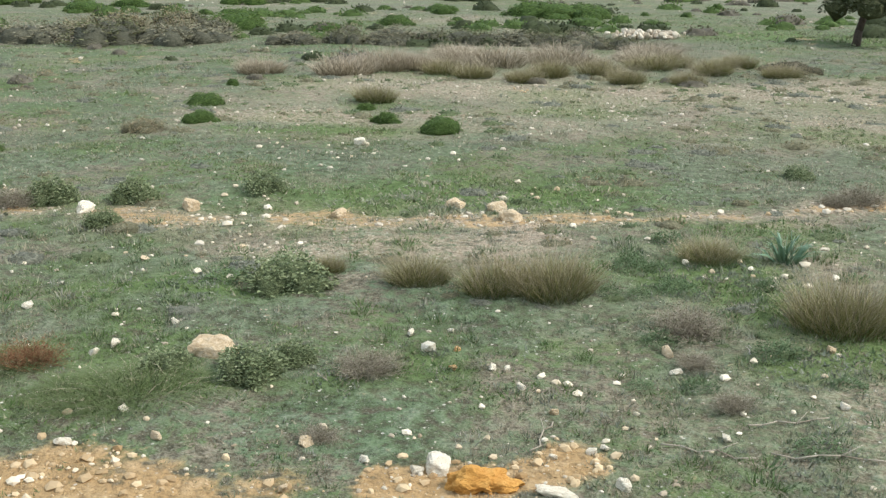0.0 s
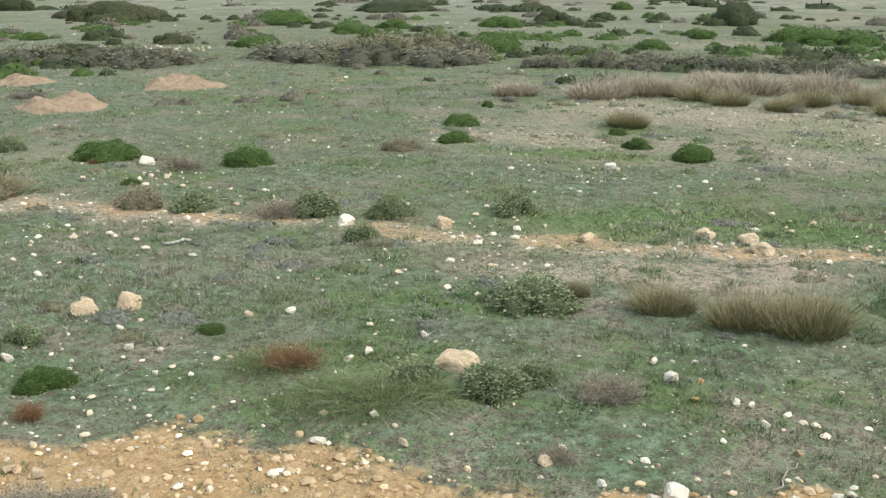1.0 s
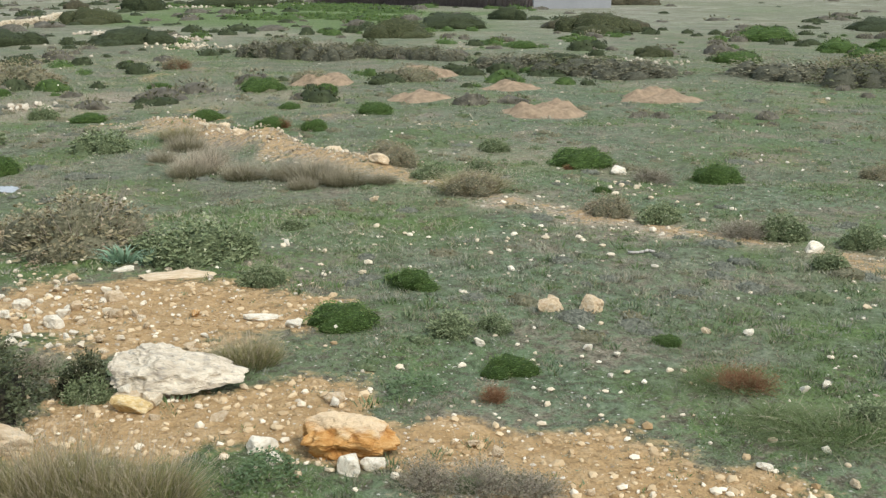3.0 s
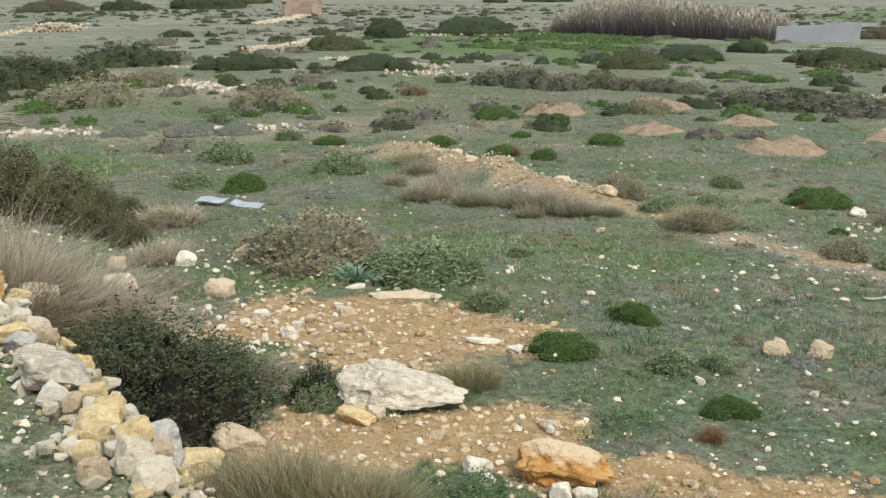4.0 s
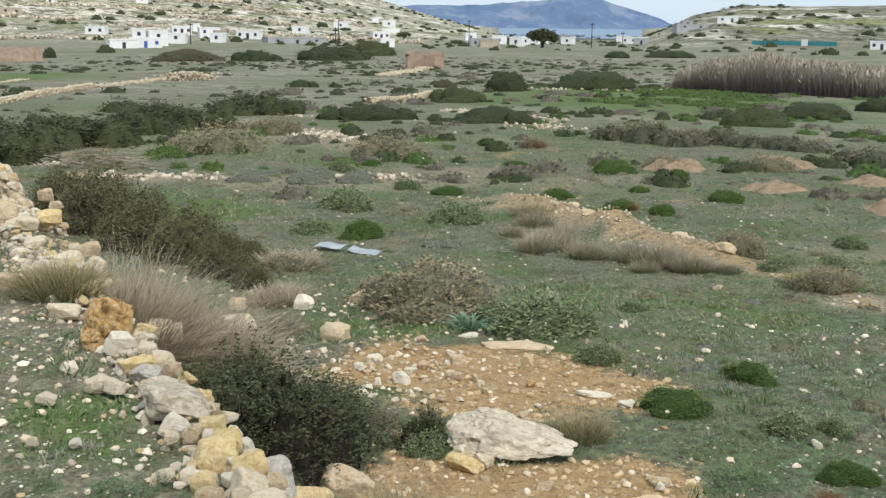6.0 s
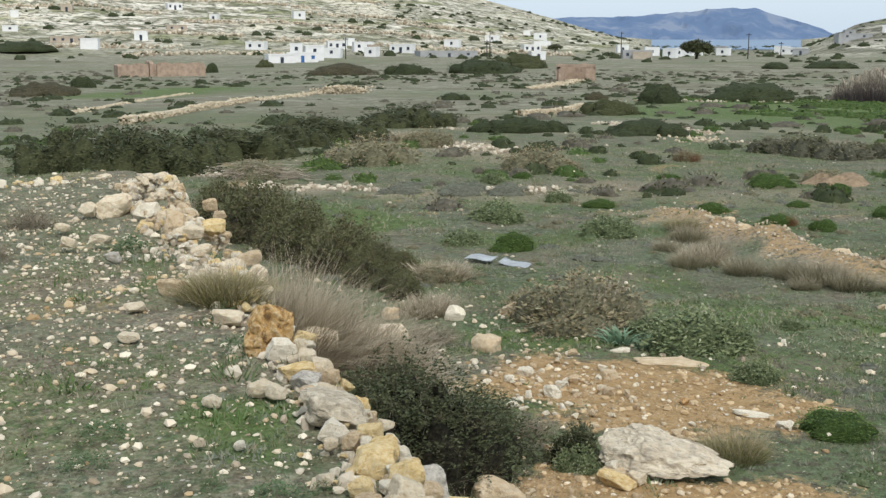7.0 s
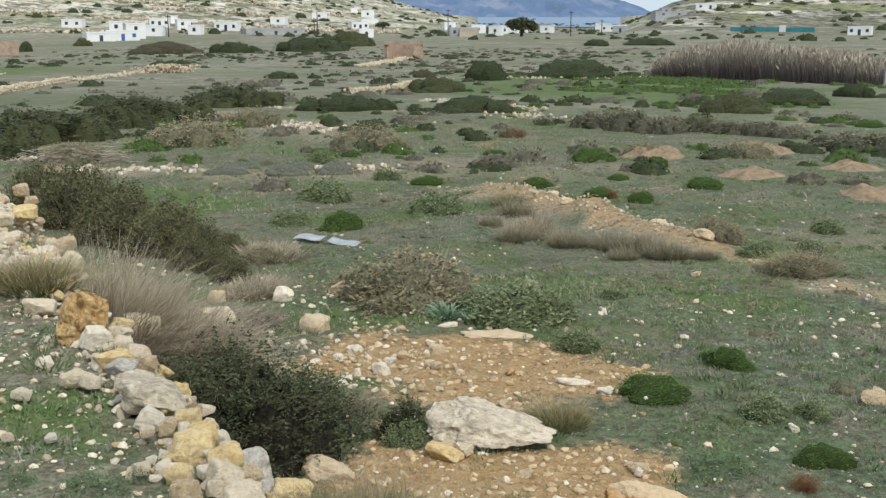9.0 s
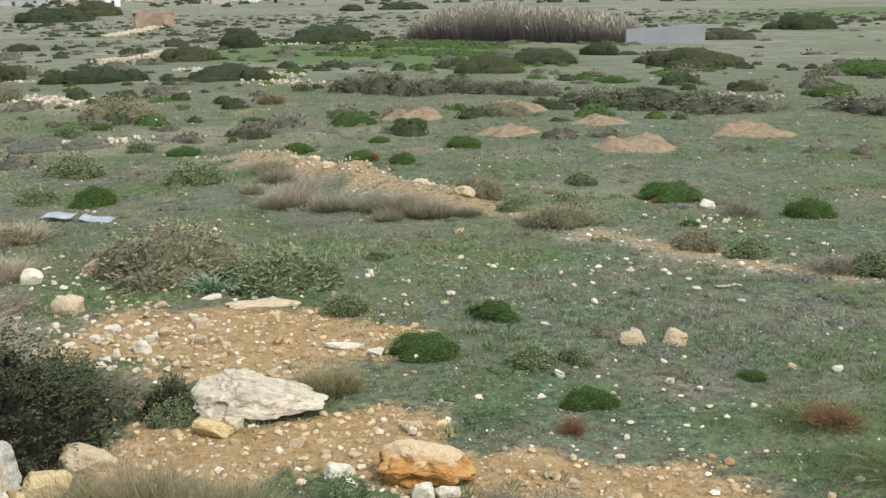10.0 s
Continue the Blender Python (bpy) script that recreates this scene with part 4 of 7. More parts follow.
def pebbles(name, n, spots, s0, s1, label, material=M_GRAVEL, clods=False):
    """Loose pebbles: squashed, jittered lumps."""
    r = np.sqrt(rng.uniform(spots[0] ** 2, spots[1] ** 2, n))
    a = np.radians(rng.uniform(-18, 94, n))
    x, y = -np.sin(a) * r, np.cos(a) * r
    bare, lush, grav = soil(x, y)
    keep = rng.random(n) < bare if clods else rng.random(n) < np.clip(0.12 + 0.75 * bare + 0.75 * grav + 0.35 * terrace(x, y) - 0.4 * lush, 0, 1) * np.clip(fbm(x * 0.8, y * 0.8, 55, 3) * 2.2 - 0.55, 0.08, 1)
    x, y = x[keep], y[keep]
    n = len(x)
    s = s0 * (s1 / s0) ** (rng.random(n) ** 3.0)
    base, tri = ICOSA
    lump = base[None] * rng.uniform(0.72, 1.2, (n, 12, 1)) * s[:, None, None] * rng.uniform(0.6, 1.15, (n, 1, 3)) * [1, 1, 0.7]
    q = rng.uniform(0, 6.28, n)
    cq, sq = np.cos(q)[:, None], np.sin(q)[:, None]
    rot = np.stack([lump[..., 0] * cq - lump[..., 1] * sq, lump[..., 0] * sq + lump[..., 1] * cq, lump[..., 2]], -1)
    v = (rot + np.stack([x, y, height(x, y) + 0.12 * s], 1)[:, None]).reshape(-1, 3)
    f = (np.arange(n)[:, None, None] * 12 + tri[None]).reshape(-1, 3)
    return tagged(new(name, mesh_of(name, v, f, material)), label, "pebbles", "", "stuff")


pebbles("pebbles", 26000, (3.2, 10.5), 0.004, 0.026, "loose pale limestone pebbles strewn over the soil")
pebbles("pebbles", 26000, (10.5, 24), 0.010, 0.05, "loose pale pebbles strewn over the pasture")
pebbles("pebbles", 9000, (24, 55), 0.025, 0.09, "pale stones strewn over the farther pasture")
pebbles("clods", 38000, (3.2, 10.5), 0.005, 0.045, "crumbs and clods of ochre earth on bare ground", M_CLOD, True)
pebbles("clods", 30000, (10.5, 24), 0.009, 0.04, "crumbs and clods of ochre earth on bare ground", M_CLOD, True)

# ---------------------------------------------------------------- plants: where they stand, with width and height
CUSHION = [(-1.85, 16.54, 0.67, 0.29), (-2.81, 17.66, 0.63, 0.23), (-6.07, 18.96, 0.7, 0.27), (-5.5, 16.95, 0.74, 0.24), (-3.34, 18.92, 0.34, 0.15),
    (-6.39, 21.72, 0.35, 0.15), (-9.84, 14.12, 1.03, 0.36), (-8.34, 12.42, 0.31, 0.11), (-7.66, 14.24, 0.74, 0.32), (-6.98, 7.39, 0.66, 0.23), (-6.57,
    6.13, 0.63, 0.19), (-4.94, 6.21, 0.5, 0.2), (-4.37, 7.44, 0.24, 0.1), (-16.09, 8.15, 1.02, 0.39), (-16.82, 13.96, 0.67, 0.27), (-15.96, 14.32,
    0.64, 0.26), (-19.3, 16.58, 0.58, 0.19), (-19.03, 14.1, 0.92, 0.23), (-20.72, 12.52, 0.72, 0.19), (-26.98, 13.95, 0.69, 0.21), (-17.25, 17.16,
    0.96, 0.29), (-20.76, 18.98, 1.11, 0.18), (-22.74, 18.64, 1.38, 0.38)]
CUSHION2 = [(-24.45, 17.85, 0.63, 0.18), (-25.57, 17.56, 0.69, 0.15), (-9.92, 14.05, 0.1, 0.05), (-16.59, 13.46, 0.42, 0.15), (-4.67, 45.07, 1.02,
    0.31), (-10.41, 36.24, 1.85, 0.66), (-5.72, 38.65, 1.72, 0.27), (-7.29, 35.13, 1.23, 0.28), (-0.54, 43.46, 2.56, 0.55), (0.91, 43.88, 1.29, 0.43),
    (6.17, 49.85, 0.74, 0.35), (-23.88, 48.32, 2.91, 0.69), (-18.31, 43.06, 2.07, 0.51), (-18.45, 35.34, 1.76, 0.43), (-17.68, 46.47, 1.95, 0.44),
    (-10.21, 35.26, 1.98, 0.61), (-13.58, 48.71, 2.24, 0.55), (-11.6, 66.89, 1.34, 0.47), (-4.67, 43.73, 1.08, 0.35), (-1.09, 43.71, 2.58, 0.56),
    (0.72, 43.04, 1.9, 0.51), (-28.37, 36.58, 1.36, 0.32)]
LEAFY = [(-3.28, 12.14, 0.65, 0.27), (-4.53, 11.61, 0.56, 0.32), (-5.34, 11.47, 0.57, 0.35), (2.63, 13.9, 0.46, 0.21), (-2.25, 8.87, 0.76, 0.28),
    (-2.06, 7.01, 0.55, 0.26), (-1.83, 7.26, 0.34, 0.22), (-2.63, 7.05, 0.41, 0.19), (-6.75, 11.28, 0.52, 0.28), (-4.41, 10.49, 0.45, 0.19), (-5.76,
    6.53, 0.48, 0.2), (-5.56, 6.83, 0.36, 0.16), (-8.05, 6.55, 0.42, 0.26), (-11.68, 14.3, 0.53, 0.24), (-10.65, 11.64, 0.59, 0.28), (-10.23, 12.26,
    0.71, 0.25), (-16.7, 10.29, 1.05, 0.33), (-19.37, 9.45, 1.2, 0.38), (-16.91, 7.62, 0.74, 0.22), (-9.24, 6.75, 1.15, 0.47), (-8.08, 6.55, 0.49,
    0.23), (-21.97, 12.24, 0.77, 0.27), (-9.65, 8.27, 0.33, 0.13), (-6.71, 3.93, 0.37, 0.27)]
LEAFY2 = [(-11.68, 14.31, 0.55, 0.24), (-9.82, 6.66, 0.78, 0.36), (-9.05, 7.03, 0.52, 0.38), (-25.96, 12.57, 0.86, 0.31),
    (-6.81, 11.36, 0.5, 0.29), (-5.42, 11.42, 0.57, 0.28), (-4.55, 11.66, 0.56, 0.3), (-3.92, 4.57, 0.19, 0.13), (-19.03, 14.1, 0.47, 0.19)]
DRY2 = [(-4.13, 4.49, 0.39, 0.16), (-3.87, 4.65, 0.41, 0.19), (-3.61, 4.77, 0.35, 0.16), (-33.3, 11.9, 3.16, 0.7), (-10.52, 0.6, 0.42, 0.27), (-8.89,
    0.19, 0.33, 0.27), (-12.49, 32.04, 2.52, 0.84), (-11.33, 32.98, 1.88, 0.89), (-13.91, 32.67, 1.91, 0.69), (2.72, 12.35, 0.37, 0.15), (-10.44,
    4.31, 0.64, 0.29), (-30, 21.23, 0.91, 0.44), (-23.1, 20.71, 1.38, 0.4), (-21.48, 22.74, 1.7, 0.49)]
DRY = [(-6, 15.89, 0.68, 0.25), (-1.32, 7.12, 0.41, 0.22), (-1.43, 6.17, 0.23, 0.1), (0.77, 8.11, 0.53, 0.16), (0.93, 6.88, 0.28, 0.13), (0.77, 7.51,
    0.26, 0.11), (2.97, 12.46, 0.57, 0.21), (-8.32, 13.62, 0.6, 0.27), (-7.51, 11.32, 0.74, 0.21), (-5.71, 11.22, 0.57, 0.22), (-12.1, 12.29, 0.78,
    0.39), (-9.5, 11.21, 0.87, 0.26), (-10.72, 6.28, 1.87, 0.61), (-11.33, 6.04, 0.9, 0.43), (-11.71, 12.13, 0.76, 0.39), (-13.88, 5.85, 0.84, 0.36),
    (-9.91, 3.91, 0.59, 0.32), (-7.5, 3.91, 0.35, 0.17), (-29.78, 7.43, 1.98, 0.4), (-24.3, 12.24, 1.22, 0.24), (-24.88, 11.33, 1.5, 0.24), (-25.87,
    10.26, 1.52, 0.22), (-39.79, 16.48, 2.35, 0.68), (-29.12, 15.57, 2.46, 0.66)]
RUST = [(-3.48, 6.98, 0.39, 0.18), (-4.64, 5.69, 0.21, 0.14), (-9.72, 13.62, 0.17, 0.1), (-29.88, 21.17, 0.83, 0.36), (-16.6, 14.09, 0.28, 0.22)]
TUSSOCK = [(-1.23, 8.99, 0.49, 0.29), (-0.6, 8.79, 0.57, 0.35), (-0.16, 8.85, 0.7, 0.4), (1.14, 9.99, 0.5, 0.23), (1.88, 8.34, 0.77, 0.48), (-2.01,
    9.26, 0.29, 0.18), (-3.31, 19.63, 0.72, 0.33), (-1.92, 23.39, 0.76, 0.34), (-0.92, 23.18, 0.68, 0.32), (1.73, 25.79, 1.04, 0.35), (2.29, 23.21,
    0.64, 0.32), (3.76, 26.89, 0.8, 0.35), (-11.63, 10.22, 1, 0.48), (-11.34, 10.69, 0.78, 0.39), (-12.4, 10.16, 0.72, 0.37), (-13.18, 9.8, 0.9,
    0.36), (-16.71, 11.87, 0.73, 0.31), (-9.63, 11.36, 0.89, 0.28), (-6.42, 5.04, 0.51, 0.26), (-5.63, 2.75, 0.67, 0.4), (-5.43, 3.03, 0.67, 0.5),
    (-5.12, 3.28, 0.59, 0.36)]
TUSSOCK2 = [(-2.67, 6.66, 0.72, 0.19), (-3.03, 6.57, 0.54, 0.16), (-3.62, 6.94, 0.51, 0.16)]
BLOND = [(-5.49, 25.07, 1, 0.55), (-4.44, 24.77, 1.23, 0.61), (-3.45, 24.71, 1.22, 0.61), (-2.64, 26.31, 1.29, 0.59), (-1.63, 26.51, 1.43, 0.6),
    (-0.62, 27.24, 1.33, 0.61), (0.42, 27.48, 1.21, 0.56), (1.26, 28.79, 1.27, 0.48), (-13.85, 10.16, 0.78, 0.38), (-13.99, 5.95, 0.92, 0.34),
    (-11.73, 4.84, 0.71, 0.32), (-43.41, 16.99, 2.08, 0.55)]
LENTISK = [(-14.5, 5.07, 0.85, 0.7), (-15.51, 4.91, 1.39, 0.9), (-17.55, 4.71, 1.64, 1), (-20.62, 4.8, 1.27, 0.89), (-32.82, 4.93, 3.3, 1.48),
    (-34.31, 3.23, 3.08, 1.37), (-37.54, 8.25, 3.81, 1.22), (-44.38, 13.93, 3.92, 1.15), (-54.41, 21.3, 4.91, 1.16), (-42.42, 11.96, 2.62, 1)]
FARBUSH = [(-78.9, 53.02, 5.45, 1.69), (-80.79, 63.57, 7.92, 1.73), (-61.82, 37.97, 4.16, 1.08), (-43.73, 28.63, 4.66, 0.88), (-203.43, 67.41, 15.87,
    2.12), (-198.79, 78.81, 10.13, 2.11), (-205.98, 97.41, 16.87, 2.7), (-244.96, 126.18, 14.96, 3.54), (-91.35, 40.24, 3.55, 0.69), (-120.26, 8.81,
    8.34, 1.55), (-148.51, 15.63, 4.42, 1.47), (-410.15, 24.66, 22.3, 3.65), (-279.44, 72.41, 5.13, 1.99), (-231.57, 49.26, 3.51, 2.1), (-87.12,
    52.05, 2.51, 0.8), (-47.91, 24.41, 4.79, 0.48), (-41.45, 47.11, 4.02, 0.87), (-33.09, 48.84, 4.94, 1.11), (-65.06, 116.08, 8.2, 1.84), (-54.96,
    85.94, 5.53, 1.11), (-45.17, 56.58, 3.21, 0.86)]
HEATH = [(-31.11, 26.92, 3.86, 0.93), (-29.75, 28.97, 3.28, 0.7), (-27.34, 29.35, 2.77, 0.59), (-18.44, 28.03, 2.65, 0.33), (-12.72, 30.87, 5.41,
    0.92), (-11.48, 32.96, 3.08, 0.86), (-21.8, 28.55, 2.82, 0.6), (-20.16, 28.14, 5.1, 0.37), (-6.09, 30.75, 3.06, 0.52), (-3.16, 31.67, 4.05, 0.59),
    (-0.71, 31.51, 3.08, 0.52), (1.35, 30.65, 2.55, 0.45)]
FARBUSH2 = [(-20.71, 28.74, 2.1, 0.59), (-22.07, 35.96, 1.66, 0.46), (-14.88, 30.66, 1.34, 0.47), (-35.47, 51.93, 5.87, 0.93), (-4.3, 54.35, 3.75,
    1.13), (-23.27, 61.23, 4.83, 0.71), (-16.44, 64.98, 2.97, 0.59), (-12.68, 53.89, 1.9, 0.6), (4.79, 26.11, 1.43, 0.34), (-216.57, 177.16, 11.05,
    1.66), (-218.23, 195.06, 13, 1.73), (-37.98, 39.31, 4.05, 1.03)]
SQUILL = [(-9.5, 6.3, 0.35, 0.25), (1.78, 9.98, 0.5, 0.42), (-9.7, 6.12, 0.5, 0.3)]
WEED = [(-2.76, 8.89, 0.46, 0.12), (0.48, 9.65, 0.38, 0.19), (0.58, 7.87, 0.31, 0.12), (1.29, 7.66, 0.35, 0.13), (0.79, 8.97, 0.4, 0.13), (-5.16,
    5.49, 0.5, 0.15), (-9.09, 1.25, 0.41, 0.16), (-5.72, 1.3, 0.24, 0.14), (-3.96, 0.79, 0.1, 0.08), (-3.74, 0.98, 0.29, 0.09), (-4.42, 0.39, 0.21,
    0.08), (-4.76, 0.5, 0.27, 0.08), (-3.92, 0.55, 0.11, 0.06), (-3.78, 1.16, 0.13, 0.06), (-6.49, 1.39, 0.24, 0.12), (-4.87, 3.93, 0.5, 0.2)]
STONES_TANA = [(-2.38, 7.34, 0.29, 0.13), (-3.84, 11.31, 0.2, 0.15), (-2.28, 11.09, 0.22, 0.08), (-0.76, 11.6, 0.2, 0.11), (-0.6, 11.18, 0.24, 0.12),
    (-1.17, 11.65, 0.21, 0.1), (-1.49, 6.08, 0.12, 0.06), (0.61, 7.71, 0.13, 0.1), (1.7, 7.85, 0.12, 0.08), (-0.14, 6.65, 0.07, 0.08), (-1.49, 5.56,
    0.09, 0.05), (1.39, 9.89, 0.07, 0.07), (-2.32, 6.04, 0.09, 0.05), (-5.54, 7.53, 0.19, 0.13), (-5.7, 7.73, 0.14, 0.09), (-5.28, 7.75, 0.21, 0.14),
    (-4.09, 5.04, 0.11, 0.09), (-4.26, 5.03, 0.09, 0.07), (-3.17, 5.08, 0.08, 0.06), (-5.4, 4.95, 0.14, 0.1), (-3.4, 5.01, 0.08, 0.05), (-10.15,
    10.04, 0.13, 0.1), (-4.28, 7.87, 0.1, 0.06), (-10.1, 4.82, 0.37, 0.19)]
STONES_TANB = [(-11.28, 5.75, 0.36, 0.17), (-11.68, 4.39, 0.24, 0.31), (-8.6, 5.34, 0.17, 0.13), (-8.66, 4.98, 0.15, 0.09), (-7.7, 4.62, 0.1, 0.1),
    (-8.2, 5.09, 0.15, 0.1), (-7.73, 5.06, 0.09, 0.07), (-6.45, 4.23, 0.14, 0.1), (-6.42, 4.05, 0.22, 0.12), (-7.14, 3.93, 0.13, 0.11), (-5.75, 4.27,
    0.15, 0.08), (-6.08, 4.01, 0.08, 0.06), (-10.16, 10.1, 0.13, 0.11), (-15.44, 12.66, 0.3, 0.12)]
STONES_WHITEA = [(-3.18, 7.24, 0.1, 0.07), (-3.09, 7.4, 0.09, 0.07), (-2.84, 7.9, 0.07, 0.05), (-4.01, 8.06, 0.08, 0.06), (-4.82, 11.05, 0.21, 0.12),
    (-2.81, 15.24, 0.17, 0.12), (-2.82, 5.97, 0.13, 0.05), (-2.63, 6.38, 0.09, 0.04), (-1.14, 5.95, 0.07, 0.06), (-0.74, 5.92, 0.18, 0.1), (-0.85,
    5.86, 0.09, 0.05), (0.22, 5.79, 0.11, 0.07), (-0.11, 5.69, 0.21, 0.05), (0.64, 7.42, 0.11, 0.04), (1.57, 6.9, 0.08, 0.08), (0.83, 6.43, 0.11,
    0.05), (-0.98, 7.55, 0.13, 0.08), (-1.14, 7.8, 0.1, 0.05), (-0.87, 7.92, 0.06, 0.06), (-0.54, 7.29, 0.09, 0.05), (-0.45, 7.27, 0.07, 0.06),
    (-0.34, 6.99, 0.07, 0.04), (0.14, 6.21, 0.07, 0.06), (0.07, 6.16, 0.07, 0.04)]
STONES_WHITEB = [(-0.14, 6.07, 0.06, 0.04), (-4.73, 6.91, 0.09, 0.07), (-4.5, 6.93, 0.08, 0.06), (-4.29, 6.55, 0.06, 0.06), (-5.43, 6.46, 0.12, 0.06),
    (-7.19, 5.83, 0.33, 0.06), (-6.8, 5.82, 0.15, 0.07), (-5.2, 4.17, 0.21, 0.09), (-5.01, 4.1, 0.14, 0.06), (-4.6, 4.31, 0.18, 0.12), (-4.51, 4.42,
    0.15, 0.11), (-9.09, 13.96, 0.23, 0.12), (-6.43, 7.48, 0.14, 0.05), (-4, 8.03, 0.08, 0.08), (-11.37, 5.02, 0.25, 0.23), (-9.46, 5.99, 0.25, 0.07),
    (-9.05, 4.7, 0.16, 0.1), (-8.38, 4.63, 0.18, 0.13), (-8.56, 4.83, 0.15, 0.11), (-8.37, 4.4, 0.13, 0.1), (-8.09, 4.1, 0.12, 0.09), (-8.2, 4.23,
    0.1, 0.08), (-6.82, 5.84, 0.15, 0.06), (-6.45, 5.97, 0.18, 0.07)]
STONES_WHITEC = [(-7.23, 4.18, 0.13, 0.1), (-6.63, 4.21, 0.11, 0.11), (-6.3, 4.3, 0.1, 0.06), (-5.35, 4.9, 0.13, 0.07), (-9.08, 7.71, 0.13, 0.1),
    (-26.93, 15.36, 0.28, 0.21), (-9.05, 13.9, 0.23, 0.1)]
STONES_ORANGEA = [(-0.79, 7.26, 0.07, 0.07), (-0.79, 7.55, 0.06, 0.06), (-7.68, 5.51, 0.13, 0.07), (-4.66, 4.66, 0.08, 0.09)]
STONES_PALEA = [(-8.82, 6.16, 0.65, 0.1), (-7.18, 5.82, 0.24, 0.06), (-11.68, 11.69, 0.41, 0.2), (-12.42, 12.3, 0.35, 0.14), (-13.14, 12.14, 0.39,
    0.16), (-14.81, 12.63, 0.48, 0.17), (-16.87, 12.88, 0.42, 0.17), (-15.26, 12.01, 0.35, 0.14)]

cushions = [dense_shrub("cushion_shrub", "dense low green cushion shrub in the pasture", "shrub", 1400, 0.038, M_CUSHION, k, 0.75, M_CUSHION_IN, 0, "cushion shrubs", 0.7, 0.08, 0.93) for k in (1, 3, 1, 4)]
scatter(low(CUSHION) + low(CUSHION2, 0.2), cushions, 0.02, 0.75)
leafies = [dense_shrub("leafy_shrub", "loose grey-green leafy shrub with pale shoot tips", "shrub", 1900, 0.06, M_LEAFY, 6, 0.75, M_LEAFY_IN, 45, "leafy shrubs", 0.9, 0.2, 0.78, 2) for _ in range(4)]
scatter(low(LEAFY + LEAFY2, 0.36), leafies, 0.02, 0.75)
dries = [dry_shrub("dry_shrub", "half-dead grey-brown twiggy shrub", "shrub", 560, M_TWIG, 1100, M_HEATH, "dry shrubs") for _ in range(4)]
scatter(low([r for r in DRY + DRY2 if r[2] < 0.66], 0.4), dries)
olives = []
for k in (5, 7, 9):
    ob = dense_shrub("dry_shrub", "half-dead olive-brown shrub with bare grey twigs", "shrub", 2100, 0.042, M_OLIVE, k, 0.75, M_OLIVE_IN, 60, "dry shrubs", 1.0, 0.25, 0.78, 2)
    d = dome_dirs(260)
    foot = d * [0.32, 0.32, 0.3] + rng.normal(size=(260, 3)) * [0.08, 0.08, 0.02]
    vv, ff = sticks(foot, foot + (d + rng.normal(size=(260, 3)) * 0.3) * [0.18, 0.18, 0.42], 0.0035)
    part("twig_mass", mesh_of("twig_mass", vv, ff, M_TWIG), ob, "bare grey twigs", "stuff")
    olives.append(ob)
scatter(low([r for r in DRY + DRY2 if r[2] >= 0.66 and not (-27 < r[0] < -24)], 0.3), olives, 0.02, 0.75)
greys = [dense_shrub("grey_shrub", "low mat of grey-leaved shrub", "shrub", 1500, 0.036, M_GREYLEAF, k, 0.75, M_GREYLEAF_IN, 0, "grey shrubs", 1.0, 0.2, 0.85, 2) for k in (5, 7)]
scatter([(x + q, y - 0.7 * q, w * 0.8, h) for x, y, w, h in DRY + DRY2 if -27 < x < -24 for q in (0, 0.9)], greys, 0.02, 0.75)
rusts = [dry_shrub("rusty_shrub", "small rust-red dry shrub in the grass", "shrub", 420, M_RUST, 400, M_RUST, "rusty shrubs") for _ in range(2)]
scatter(RUST, rusts)
TUSSOCK = [r for r in TUSSOCK if not -14 < r[0] < -11]
BANKGRASS = [(-11.2, 10.55, 0.62, 0.42), (-11.75, 10.5, 0.75, 0.56), (-12.3, 10.5, 0.6, 0.48), (-12.8, 10.1, 0.65, 0.42), (-11.5, 10.05, 0.4, 0.28), (-13.6, 9.75, 0.65, 0.38), (-14.2, 10.6, 0.65, 0.44),
             (-15.0, 10.3, 0.5, 0.34), (-15.8, 11.3, 0.7, 0.46), (-10.9, 10.95, 0.45, 0.28), (-12.0, 10.9, 0.5, 0.4)]
bankgrass = [grass_clump("grass_tussock", "brownish grass tussock with pale tips beside the bank", "grass", 1500, M_BANKGRASS, 0.16, 0.44, 0.4, 0.006, 0.35, "grass tussocks by the bank") for _ in range(3)]
scatter(BANKGRASS, bankgrass, 0.0, 0.9)
TUSSOCK += [(-0.4, 24.2, 0.9, 0.42), (0.6, 24.6, 0.85, 0.4), (1.1, 23.3, 0.7, 0.36), (3.0, 25.2, 0.9, 0.4), (2.2, 26.4, 1.0, 0.4), (-2.6, 24.2, 0.9, 0.36), (4.4, 25.0, 0.8, 0.32)]
tussocks = [grass_clump("grass_tussock", "tall olive grass tussock with blond tips", "grass", 1800, M_TUSSOCK, 0.2, 0.46, 0.45, 0.0045, 0.4, "grass tussocks", 420) for _ in range(3)]
scatter([(x, y, w, h * (1.4 if y > 15 else 1.2)) for x, y, w, h in TUSSOCK], tussocks, 0.0, 0.9)
clumps = [grass_clump("grass_clump", "low spreading clump of green and dry grass", "grass", 2400, M_LOWGRASS, 0.5, 0.5, 0.5, 0.005, 0.35, "grass clumps", 90) for _ in range(3)]
scatter(TUSSOCK2, clumps, 0.0, 0.9)
BLOND = [r for r in BLOND if r[1] < 20] + [(x + rng.normal() * 0.5, y + rng.normal() * 0.7, w * rng.uniform(0.5, 1.15), h * rng.uniform(0.45, 1.2)) for x, y, w, h in BLOND if y > 20 for _ in range(2)]
blonds = [grass_clump("dry_grass_clump", "bleached dry grass clump with a brown foot", "grass", 1200, M_STRAW, 0.2, 0.48, 0.3, 0.009, 0.3, "dry grass clumps") for _ in range(3)]
